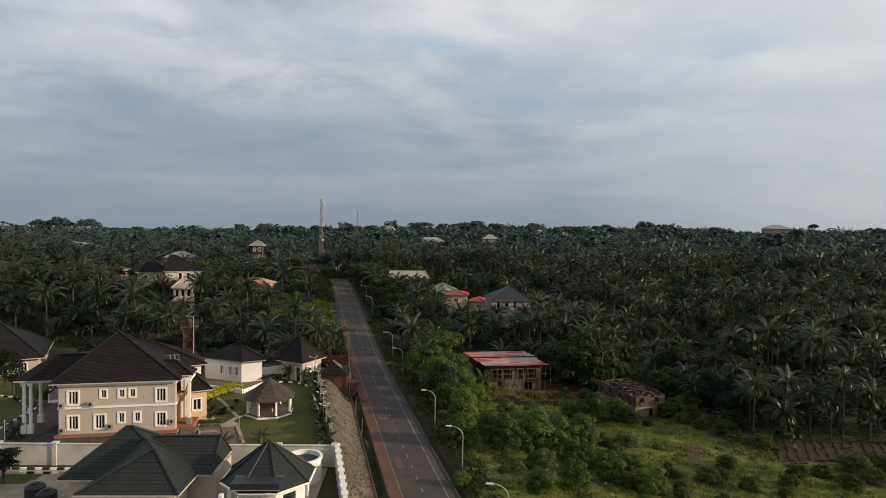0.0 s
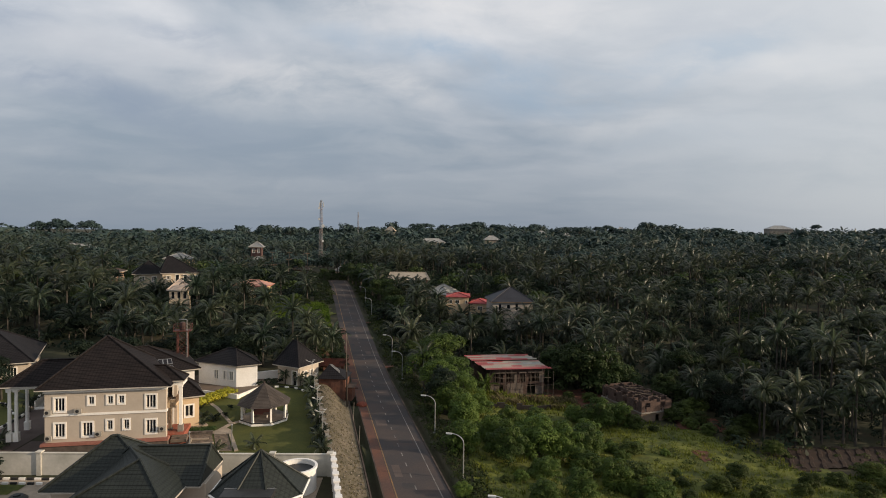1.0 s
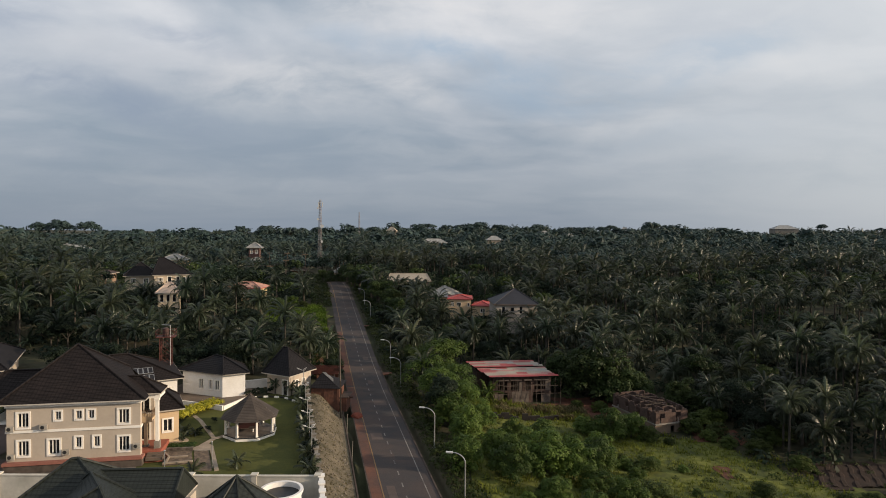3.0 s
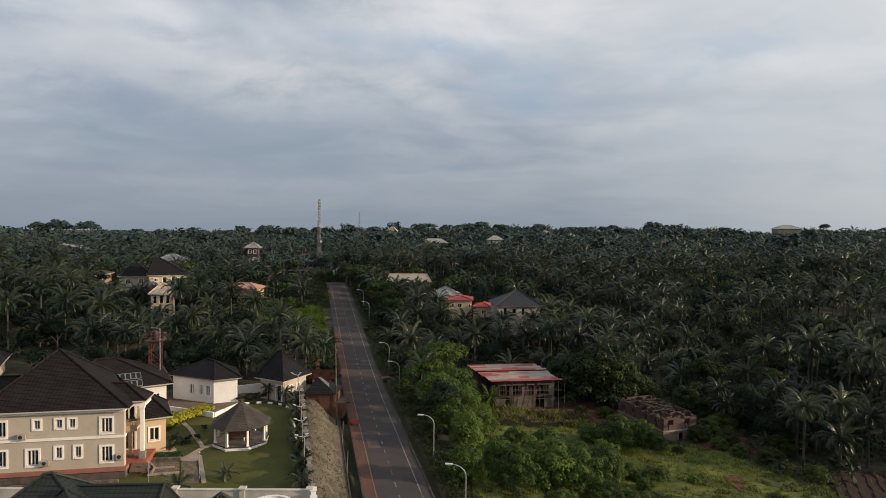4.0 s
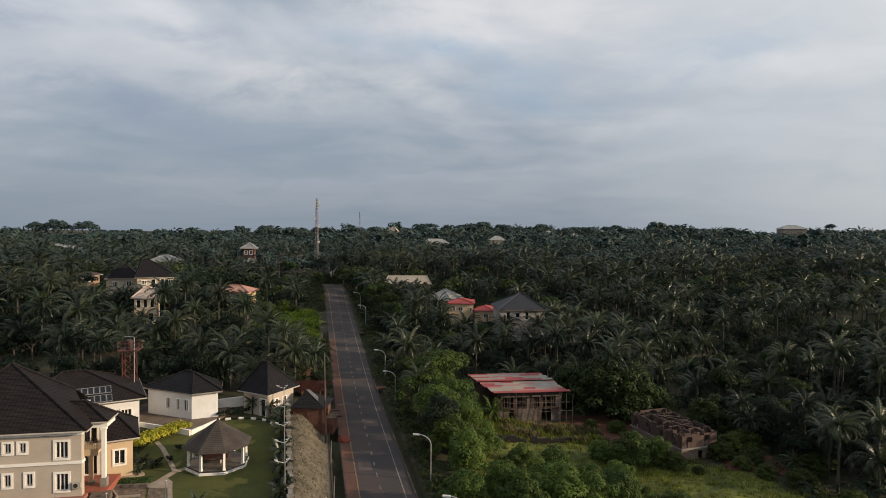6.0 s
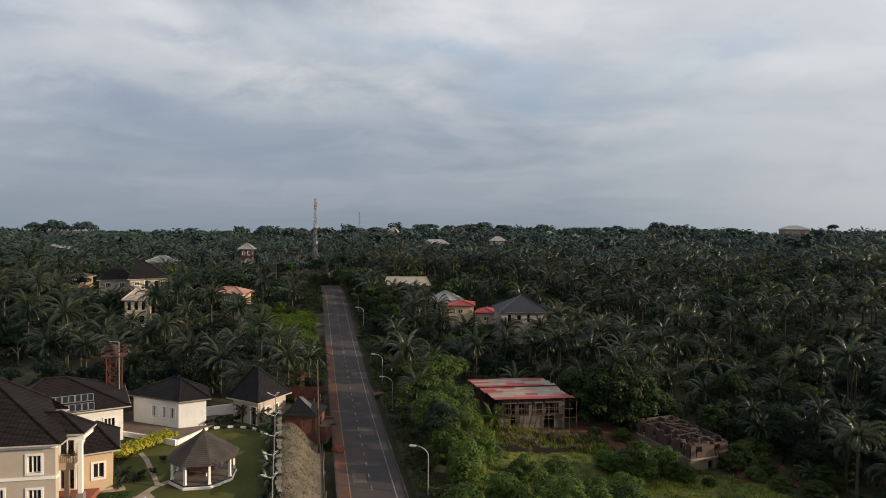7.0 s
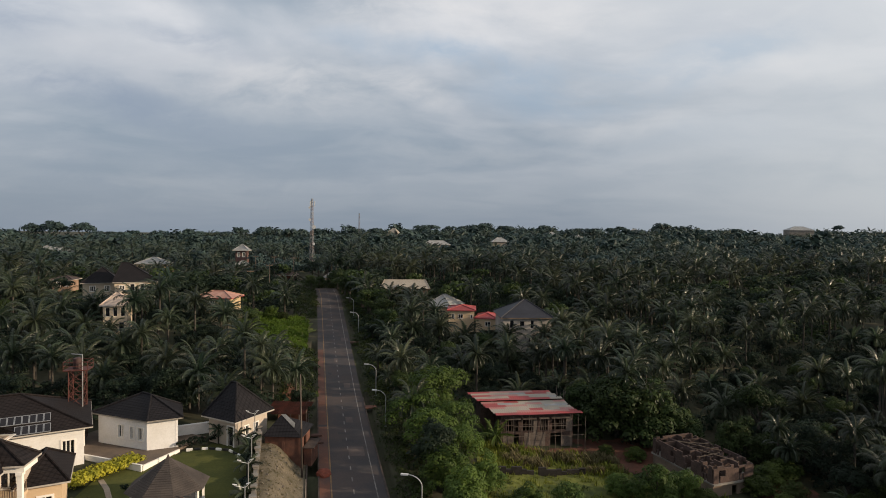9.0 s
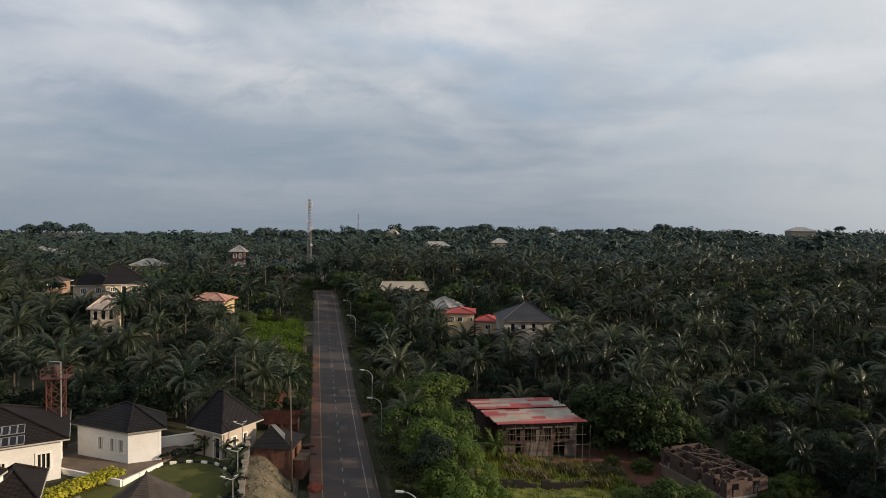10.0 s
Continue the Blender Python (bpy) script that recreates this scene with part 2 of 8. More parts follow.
M_BLOCK = surface("bare_block", (0.128, 0.084, 0.070), (0.074, 0.051, 0.044), 0.95, 1.2, 7.0, 0.75, 0.4, each=0.25)
M_STEEL_RED = surface("red_oxide_steel", (0.112, 0.036, 0.028), (0.068, 0.027, 0.022), 0.7, 3.0, 12.0, 0.35, 0.1)
M_STEEL = surface("galvanised_steel", (0.42, 0.43, 0.44), (0.33, 0.33, 0.33), 0.45, 2.0, 9.0, 0.25, 0.05, metal=0.6)
M_LAMP_HEAD = surface("lamp_head", (0.60, 0.60, 0.59), (0.52, 0.52, 0.51), 0.5, 2.0, 9.0, 0.15, 0.0)
M_BLACK = surface("black_plastic", (0.02, 0.02, 0.022), (0.03, 0.03, 0.03), 0.5, 2.0, 9.0, 0.2, 0.0)
M_WOOD = surface("weathered_timber", (0.26, 0.18, 0.12), (0.17, 0.12, 0.08), 0.9, 1.5, 9.0, 0.45, 0.2)
M_BARK = surface("bark", (0.080, 0.070, 0.058), (0.042, 0.037, 0.031), 0.95, 1.5, 6.0, 0.5, 0.4)
# palm_frond and broad_leaf are tinted slightly blue for haze
M_PALM = surface("palm_frond", (0.054, 0.096, 0.060), (0.152, 0.180, 0.104), 0.34, 0.10, 1.1, 0.4, 0.0, translucent=0.48, spec=0.48, each=0.55, island=0.62)
# broad_leaf is also darkened for the shade between and behind crowns
M_LEAF = surface("broad_leaf", (0.023, 0.040, 0.029), (0.054, 0.082, 0.049), 0.55, 0.06, 1.2, 0.5, 0.0, translucent=0.42, each=0.5, spec=0.12, island=0.5)
M_SHRUB = surface("bright_shrub_leaf", (0.116, 0.178, 0.034), (0.062, 0.108, 0.026), 0.55, 0.22, 1.6, 0.35, 0.0, translucent=0.3, each=0.4, spec=0.15, island=0.22)
M_TREE = surface("tree_leaf", (0.046, 0.080, 0.026), (0.078, 0.112, 0.034), 0.55, 0.10, 1.4, 0.45, 0.0, translucent=0.3, each=0.45, spec=0.14, island=0.4)
M_BUSH = surface("dull_bush_leaf", (0.088, 0.120, 0.026), (0.040, 0.064, 0.015), 0.6, 0.3, 1.6, 0.45, 0.0, translucent=0.22, each=0.45, spec=0.15, island=0.25)
M_GRASS = surface("grass_blade", (0.235, 0.260, 0.042), (0.120, 0.155, 0.028), 0.7, 0.25, 1.5, 0.4, 0.0, translucent=0.3, spec=0.1, island=0.5)
M_MEADOW = surface("meadow_blade", (0.130, 0.205, 0.032), (0.080, 0.140, 0.022), 0.7, 0.25, 1.5, 0.4, 0.0, translucent=0.3, spec=0.1, island=0.45)
# bluer foliage tints that stand in for haze over distant trees
M_LEAF_FAR = surface("haze_tinted_leaf", (0.058, 0.095, 0.087), (0.034, 0.063, 0.057), 0.6, 0.02, 0.25, 0.5, 0.0, translucent=0.2, spec=0.25, island=0.4)
M_PALM_FAR = surface("haze_tinted_palm", (0.043, 0.072, 0.056), (0.070, 0.098, 0.070), 0.45, 0.03, 0.4, 0.5, 0.0, translucent=0.3, spec=0.36, island=0.5)
M_STRAW = surface("dry_grass_blade", (0.20, 0.17, 0.090), (0.12, 0.11, 0.050), 0.8, 0.4, 1.5, 0.4, 0.0, translucent=0.2, spec=0.1, island=0.5)
M_HEDGE = surface("yellow_hedge_leaf", (0.46, 0.42, 0.030), (0.32, 0.32, 0.030), 0.6, 0.8, 4.0, 0.4, 0.0, translucent=0.3)
M_PANEL = surface("solar_cell", (0.020, 0.020, 0.024), (0.014, 0.014, 0.018), 0.55, 1.0, 6.0, 0.2, 0.0, spec=0.12)
M_YELLOW = surface("yellow_line", (0.26, 0.15, 0.06), (0.14, 0.095, 0.06), 0.8, 0.9, 6.0, 0.5, 0.0)
M_LINE = surface("white_line", (0.26, 0.24, 0.22), (0.10, 0.09, 0.085), 0.8, 0.9, 6.0, 0.5, 0.0)

# ---- ground ----


def sstep(a, b, v):
    t = min(1.0, max(0.0, (v - a) / (b - a)))
    return t * t * (3 - 2 * t)


def interp(table, v):
    if v <= table[0][0]:
        return table[0][1]
    for (a, p), (b, q) in zip(table, table[1:]):
        if v <= b:
            return p + (q - p) * (v - a) / (b - a)
    return table[-1][1]


PROFILE = ((-300, 0), (60, 0), (100, 0.2), (115, 0.9), (130, 2.0), (160, 4.3), (190, 6.6), (213, 8), (300, 9), (450, 10.5), (700, 15), (900, 11),
           (1500, 6), (4500, 2))
PAD = ((40, 0.6), (58.5, 1.1), (62, 1.55), (68, 1.7), (75, 1.85), (84, 2.6), (95, 3.0), (110, 3.2), (140, 3.6), (170, 5.6), (213, 8.5), (300, 9.0))


def road_x(y):
    bend = -0.0016 * (y - 185) ** 2 if y > 185 else 0.0
    return 0.9 - 0.19 * (y - 56) + max(bend, -40.0)


def ground(x, y, trench=False):
    b = interp(PROFILE, y)
    off = (x - road_x(y)) * 0.982
    far = sstep(250, 700, y)
    b += far * (0.022 * max(-300, min(500, x)) + 2.0 * math.sin(x * 0.013 + 1.0) + 1.2 * math.sin(x * 0.031))
    b -= far * 6.5 * min(1.7 if x > 0 else 1.0, (x / 430.0) ** 2)
    if off < -4.6:
        p = max(b, interp(PAD, y)) if y < 300 else b
        # knoll on which the houses among the palms stand
        p += 4.0 * (1 - sstep(-23, -15, off)) * sstep(108, 126, y) * (1 - sstep(166, 186, y))
        p -= 3.2 * (1 - sstep(-42, -16, off)) * sstep(150, 190, y) * (1 - sstep(215, 260, y))
        return b + (p - b) * (1 - sstep(-8.2, -4.8, off))
    if trench and -4.45 <= off <= -3.42:
        return b - 1.1
    if trench and 3.3 <= off <= 4.1:
        return b - 0.55
    v = 2.5 * sstep(4.6, 28, off) * (1 - sstep(115, 170, y))
    return b - v


def mesh_object(name, verts, faces, material, parent=None):
    me = bpy.data.meshes.new(name)
    me.from_pydata(verts, [], faces)
    me.materials.append(material)
    ob = new(name, me)
    if parent:
        ob.parent = parent
    return ob


def fast_mesh(name, v, f, material, parent=None):
    """A mesh of triangles from arrays."""
    me = bpy.data.meshes.new(name)
    v = np.ascontiguousarray(v, dtype=np.float32)
    f = np.ascontiguousarray(f, dtype=np.int32)
    me.vertices.add(len(v))
    me.vertices.foreach_set("co", v.ravel())
    me.loops.add(f.size)
    me.loops.foreach_set("vertex_index", f.ravel())
    me.polygons.add(len(f))
    me.polygons.foreach_set("loop_start", np.arange(0, f.size, 3, dtype=np.int32))
    me.update(calc_edges=True)
    me.materials.append(material)
    ob = new(name, me)
    if parent:
        ob.parent = parent
    return ob


def spread_axis(inner, step, ends, grow=1.35):
    lo, hi = inner
    pts = list(np.arange(lo, hi + 0.001, step))
    d = step
    while pts[-1] < ends[1]:
        d *= grow
        pts.append(pts[-1] + d)
    d = step
    while pts[0] > ends[0]:
        d *= grow
        pts.insert(0, pts[0] - d)
    return pts


def build_ground():
    offs = [o for o in spread_axis((-90, 110), 2.0, (-4300, 4300)) if not -10 < o < 8]
    offs += [-9.5, -8.2, -7.2, -6.2, -5.4, -4.8, -4.47, -4.45, -3.42, -3.40, -3.3, 0, 3.28, 3.3, 4.1, 4.12, 4.6, 5.2, 6.5]
    offs.sort()
    ys = spread_axis((-40, 260), 2.5, (-1200, 4600))
    verts, faces = [], []
    for y in ys:
        for o in offs:
            x = road_x(y) + o / 0.982
            verts.append((x, y, ground(x, y, True) - 0.02))
    n = len(offs)
    for j in range(len(ys) - 1):
        for i in range(n - 1):
            a = j * n + i
            faces.append((a, a + 1, a + 1 + n, a + n))
    g = mesh_object("ground", verts, faces, M_GROUND)
    for p in g.data.polygons:
        p.use_smooth = True
    tagged(g, "dark tropical forest floor of soil and low weeds", "ground", kind="structure")


def strip(name, o0, o1, y0, y1, lift, material, label="", category="", parent=None, step=2.5, thick=0.0):
    """A band along the road between two offsets from its middle."""
    verts, faces = [], []
    n = max(1, int(round((y1 - y0) / step)))
    for k in range(n + 1):
        y = y0 + (y1 - y0) * k / n
        for o in (o0, o1):
            x = road_x(y) + o / 0.982
            z = interp(PROFILE, y)
            verts.append((x, y, z + lift))
    for k in range(n):
        a = 2 * k
        faces.append((a, a + 1, a + 3, a + 2))
    if thick:
        m = len(verts)
        verts += [(x, y, z - thick) for x, y, z in verts]
        for k in range(n):
            a = 2 * k
            faces.append((a, a + 2, a + 2 + m, a + m))
            faces.append((a + 1, a + 1 + m, a + 3 + m, a + 3))
        faces += [(0, m, m + 1, 1), (2 * n, 2 * n + 1, 2 * n + 1 + m, 2 * n + m)]
    ob = mesh_object(name, verts, faces, material, parent)
    if label:
        tagged(ob, label, category, kind="structure")
    return ob


def bank(name, inner, outer, y0, y1, lift, material, label, category, step=0.7, bumps=0.05):
    """A rough sheet on the slope between two lines beside the road, x = inner(y) to outer(y)."""
    n, m = int((y1 - y0) / step), 9
    verts, faces = [], []
    for j in range(n + 1):
        y = y0 + (y1 - y0) * j / n
        for i in range(m + 1):
            x = inner(y) + (outer(y) - inner(y)) * i / m
            b = bumps * noise.noise((x * 0.9, y * 0.9, 2.0)) if 0 < i < m else 0
            verts.append((x, y, ground(x, y) + lift + max(0, b)))
    for j in range(n):
        for i in range(m):
            a = j * (m + 1) + i
            faces.append((a, a + 1, a + m + 2, a + m + 1))
    ob = mesh_object(name, verts, faces, material)
    for p in ob.data.polygons:
        p.use_smooth = True
    return tagged(ob, label, category, kind="structure")


def patch(name, poly, lift, material, label, category, step=0.8, rag=0.0, kind="structure", bumps=0.0):
    """A sheet draped on the ground inside a polygon, with an uneven edge where rag is given."""
    xs, ys_ = [p[0] for p in poly], [p[1] for p in poly]

    def inside(x, y):
        if rag:
            x += rag * noise.noise((x * 0.25, y * 0.25, 3.0)) * 2
            y += rag * noise.noise((x * 0.25, y * 0.25, 9.0)) * 2
        c, j = False, len(poly) - 1
        for i in range(len(poly)):
            (xi, yi), (xj, yj) = poly[i], poly[j]
            if (yi > y) != (yj > y) and x < (xj - xi) * (y - yi) / (yj - yi) + xi:
                c = not c
            j = i
        return c
    index, verts, faces = {}, [], []

    def vert(i, j):
        if (i, j) not in index:
            x, y = min(xs) - 2 + i * step, min(ys_) - 2 + j * step
            index[(i, j)] = len(verts)
            b = bumps * noise.noise((x * 0.6, y * 0.6, 0.0)) if bumps else 0.0
            verts.append((x, y, ground(x, y) + lift + max(0.0, b)))
        return index[(i, j)]
    for i in range(int((max(xs) - min(xs) + 4) / step)):
        for j in range(int((max(ys_) - min(ys_) + 4) / step)):
            if inside(min(xs) - 2 + (i + 0.5) * step, min(ys_) - 2 + (j + 0.5) * step):
                faces.append((vert(i, j), vert(i + 1, j), vert(i + 1, j + 1), vert(i, j + 1)))
    ob = mesh_object(name, verts, faces, material)
    for p in ob.data.polygons:
        p.use_smooth = True
    return tagged(ob, label, category, kind=kind)


build_ground()
road = strip("road", -3.25, 3.1, -60, 207, 0.03, M_ASPHALT, "patched grey asphalt road with worn painted lines", "road")
strip("road_shoulder", -3.255, -2.24, -60, 138, 0.036, M_SHOULDER, "reddish dirt-stained strip along the road edge", "road", step=2.5)
strip("edge_line", -2.18, -2.05, -60, 205, 0.042, M_YELLOW, parent=road)
strip("edge_line", 2.12, 2.23, -60, 205, 0.042, M_LINE, parent=road)
for k in range(66):
    y = 20 + k * 2.9
    strip("lane_dash", -0.06, 0.06, y, y + 1.0, 0.044, M_LINE, parent=road, step=1.0)
patch_rng = random.Random(4)
M_REPAIR = surface("asphalt_repair", (0.040, 0.037, 0.039), (0.056, 0.047, 0.046), 0.85, 0.4, 9.0, 0.4, 0.1)
M_PALE_PATCH = surface("pale_asphalt", (0.105, 0.082, 0.074), (0.085, 0.065, 0.058), 0.9, 0.5, 7.0, 0.4, 0.1)
# random repair patches; their tones also imitate sun and shadow streaks
for k in range(34):
    y = 48 + k * 4.6 + patch_rng.uniform(-1.5, 1.5)
    o0 = patch_rng.uniform(-2.0, 1.6)
    strip("road_repair", o0, min(3.0, o0 + patch_rng.uniform(0.5, 1.9)), y, y + patch_rng.uniform(0.6, 3.2), 0.0335, M_REPAIR if k % 3 else M_PALE_PATCH, parent=road, step=1.2)
# ---- helpers for things ----


def part(name, bm, material, parent, label="", smooth=False):
    me = bpy.data.meshes.new(name)
    bm.to_mesh(me)
    bm.free()
    for m in (material if isinstance(material, (list, tuple)) else (material,)):
        me.materials.append(m)
    if smooth:
        for p in me.polygons:
            p.use_smooth = True
    ob = new(name, me)
    ob.parent = parent
    if label:
        tagged(ob, label)
    return ob


def empty(name, m, label, category, group="", kind=""):
    ob = new(name)
    ob.empty_display_size = 0.5
    ob.matrix_world = m
    return tagged(ob, label, category, group, kind)


def box(bm, x0, x1, y0, y1, z0, z1):
    v = [bm.verts.new((x, y, z)) for z in (z0, z1) for y in (y0, y1) for x in (x0, x1)]
    for a, b, c, d in ((0, 2, 3, 1), (4, 5, 7, 6), (0, 1, 5, 4), (2, 6, 7, 3), (0, 4, 6, 2), (1, 3, 7, 5)):
        bm.faces.new((v[a], v[b], v[c], v[d]))


def boxes(*rows):
    bm = bmesh.new()
    for r in rows:
        box(bm, *r)
    return bm


def tube(bm, a, b, r0, r1=None, sides=8):
    """A tapered rod from a to b."""
    r1 = r0 if r1 is None else r1
    a, b = Vector(a), Vector(b)
    d = (b - a).normalized()
    u = d.cross(Vector((0, 0, 1)) if abs(d.z) < 0.9 else Vector((1, 0, 0))).normalized()
    w = d.cross(u)
    rings = []
    for p, r in ((a, r0), (b, r1)):
        rings.append([bm.verts.new(p + (u * math.cos(k * math.tau / sides) + w * math.sin(k * math.tau / sides)) * r) for k in range(sides)])
    for k in range(sides):
        j = (k + 1) % sides
        bm.faces.new((rings[0][k], rings[0][j], rings[1][j], rings[1][k]))
    bm.faces.new(rings[0][::-1])
    bm.faces.new(rings[1])


def pipe(bm, pts, r0, r1=None, sides=8):
    r1 = r0 if r1 is None else r1
    n = len(pts) - 1
    for k in range(n):
        tube(bm, pts[k], pts[k + 1], r0 + (r1 - r0) * k / n, r0 + (r1 - r0) * (k + 1) / n, sides)


def tubes(r, *pairs, sides=6):
    bm = bmesh.new()
    for a, b in pairs:
        tube(bm, a, b, r, r, sides)
    return bm


def slope(bm, a, b, c, d, course=0.36, lap=0.02):
    """A roof slope laid in stepped courses, from the eave a-b up to the ridge d-c (c above b)."""
    a, b, c, d = (Vector(p) for p in (a, b, c, d))
    nrm = (b - a).cross(d - a)
    if nrm.length < 1e-6:
        nrm = (b - a).cross(c - a)
    nrm.normalize()
    if nrm.z < 0:
        nrm = -nrm
    rise = ((c + d) / 2 - (a + b) / 2).length
    n = max(2, int(rise / course))
    foot = [bm.verts.new(a - nrm * 0.01), bm.verts.new(b - nrm * 0.01)]
    for k in range(n):
        t0, t1 = k / n, (k + 1) / n
        lip = [bm.verts.new(a.lerp(d, t0) + nrm * lap), bm.verts.new(b.lerp(c, t0) + nrm * lap)]
        bm.faces.new((foot[0], foot[1], lip[1], lip[0]))
        q0, q1 = a.lerp(d, t1), b.lerp(c, t1)
        if (q1 - q0).length > 1e-4:
            top = [bm.verts.new(q0), bm.verts.new(q1)]
            bm.faces.new((lip[0], lip[1], top[1], top[0]))
        else:
            bm.faces.new((lip[0], lip[1], bm.verts.new(q1)))
            break
        foot = top


def roof_slope(parent, a, b, c, d, course, material, lap=0.02):
    bm = bmesh.new()
    slope(bm, a, b, c, d, course, lap)
    return part("roof_slope", bm, material, parent)


def hip_roof(parent, x0, x1, y0, y1, z, ra, rb, material, course=0.36, fascia=None, cap=True, along="x"):
    """A hipped roof over the eave rectangle at height z with the ridge from ra to rb, its fascia boards, soffit and ridge caps."""
    fascia = fascia or M_FASCIA
    ra, rb = Vector(ra), Vector(rb)
    e = [Vector((x0, y0, z)), Vector((x1, y0, z)), Vector((x1, y1, z)), Vector((x0, y1, z))]
    if along == "x":
        faces = ((e[0], e[1], rb, ra), (e[1], e[2], rb, rb), (e[2], e[3], ra, rb), (e[3], e[0], ra, ra))
        hips = ((e[0], ra), (e[1], rb), (e[2], rb), (e[3], ra), (ra, rb))
    else:
        faces = ((e[0], e[1], ra, ra), (e[1], e[2], rb, ra), (e[2], e[3], rb, rb), (e[3], e[0], ra, rb))
        hips = ((e[0], ra), (e[1], ra), (e[2], rb), (e[3], rb), (ra, rb))
    for f in faces:
        roof_slope(parent, *f, course, material)
    t, h = 0.05, 0.13
    for r in ((x0 - t, x1 + t, y0 - t, y0), (x0 - t, x1 + t, y1, y1 + t), (x0 - t, x0, y0, y1), (x1, x1 + t, y0, y1)):
        part("fascia", boxes((*r, z - h, z - 0.012)), fascia, parent)
    part("soffit", boxes((x0, x1, y0, y1, z - h + 0.03, z - h + 0.07)), fascia, parent)
    if cap:
        for p, q in hips:
            if (q - p).length > 0.2:
                bm = bmesh.new()
                lift = Vector((0, 0, 0.05))
                tube(bm, p + lift, q + lift, 0.11, 0.11, 6)
                part("ridge_cap", bm, material, parent)


def wall(parent, name, p, q, z0, z1, thick, openings, material):
    """A wall from p to q (outer face, inside to its left), with openings (u0, u1, z0, z1) cut right through."""
    p, q = Vector((*p, 0)), Vector((*q, 0))
    length = (q - p).length
    cuts = sorted({0.0, length, *[u for o in openings for u in o[:2]]})
    bm = bmesh.new()
    for a, b in zip(cuts, cuts[1:]):
        m = (a + b) / 2
        holes = sorted([(o[2], o[3]) for o in openings if o[0] < m < o[1]])
        z = z0
        for h0, h1 in holes:
            if h0 > z + 1e-4:
                box(bm, a, b, 0, thick, z, h0)
            z = h1
        if z1 > z + 1e-4:
            box(bm, a, b, 0, thick, z, z1)
    bmesh.ops.remove_doubles(bm, verts=bm.verts, dist=1e-5)
    ob = part(name, bm, material, parent)
    d = (q - p).normalized()
    ob.matrix_local = Matrix.Translation(p) @ Matrix.Rotation(math.atan2(d.y, d.x), 4, "Z")
    return ob


def window(parent, wall_ob, u0, u1, z0, z1, trim=0.16, bars=2, door=False, trim_mat=None, depth=0.12):
    """A window set in a wall's opening, in the wall's own axes: raised surround, frame, bars and panes."""
    trim_mat = trim_mat or M_WHITE
    base = new("door" if door else "window")
    base.parent = wall_ob.parent
    base.matrix_basis = wall_ob.matrix_basis.copy()
    if trim:
        t = trim
        bm = boxes((u0 - t, u0, -0.07, 0.02, z0 - t, z1 + t), (u1, u1 + t, -0.07, 0.02, z0 - t, z1 + t),
                   (u0, u1, -0.07, 0.02, z1, z1 + t), (u0, u1, -0.09, 0.02, z0 - t, z0))
        part("surround", bm, trim_mat, base)
    f = 0.05
    bm = boxes((u0, u0 + f, depth, depth + 0.06, z0, z1), (u1 - f, u1, depth, depth + 0.06, z0, z1),
               (u0 + f, u1 - f, depth, depth + 0.06, z1 - f, z1), (u0 + f, u1 - f, depth, depth + 0.06, z0, z0 + f))
    part("frame", bm, M_WHITE, base)
    n = bars + 1
    for k in range(1, n):
        u = u0 + (u1 - u0) * k / n
        part("mullion", boxes((u - 0.045, u + 0.045, depth - 0.05, depth + 0.05, z0 + f, z1 - f)), M_WHITE, base)
    part("pane", boxes((u0 + f, u1 - f, depth + 0.02, depth + 0.035, z0 + f, z1 - f)), M_GLASS, base)
    return base


def house(name, at, turn, w, d, h, label, walls=M_WALL, roof=M_ROOF, eave=0.6, rise=2.2, ridge=None, windows=(), plinth=0.3, group="",
          trim=0.14, along="x", course=0.36, fascia=M_FASCIA, cornice=False, sink=0.6, thick=0.24, category="house"):
    """A rendered house with a hipped roof. windows: (face F/R/B/L, u, z, width, height, bars)."""
    ob = empty(name, pose(*at, 0, 0, turn), label, category, group)
    sides = {"F": ((0, 0), (w, 0)), "R": ((w, thick), (w, d - thick)), "B": ((w, d), (0, d)), "L": ((0, d - thick), (0, thick))}
    for face, (p, q) in sides.items():
        rows = [r for r in windows if r[0] == face]
        wl = wall(ob, "wall", p, q, -sink, h, thick, [(u - ww / 2, u + ww / 2, z, z + hh) for _, u, z, ww, hh, _ in rows], walls)
        for _, u, z, ww, hh, bars in rows:
            window(ob, wl, u - ww / 2, u + ww / 2, z, z + hh, trim, bars, door=z < 0.25)
    if plinth:
        e = 0.05
        part("plinth", boxes((-e, w + e, -e, -0.003, -sink, plinth), (w + 0.003, w + e, 0, d, -sink, plinth), (-e, -0.003, 0, d, -sink, plinth)), M_PLINTH, ob)
    if cornice:
        e = 0.12
        for z in cornice:
            part("string_course", boxes((-e, w + e, -e, -0.004, z, z + 0.2), (w + 0.004, w + e, 0, d, z, z + 0.2)), M_WHITE, ob)
    part("floor", boxes((thick, w - thick, thick, d - thick, 0.0, 0.1)), M_CONCRETE, ob)
    if ridge is None:
        run = min(w, d) / 2
        ridge = ((run, d / 2, h + rise), (w - run, d / 2, h + rise)) if w >= d else ((w / 2, run, h + rise), (w / 2, d - run, h + rise))
        along = "x" if w >= d else "y"
    hip_roof(ob, -eave, w + eave, -eave, d + eave, h, *ridge, roof, course, fascia, along=along)
    return ob

# ---- the large house ----


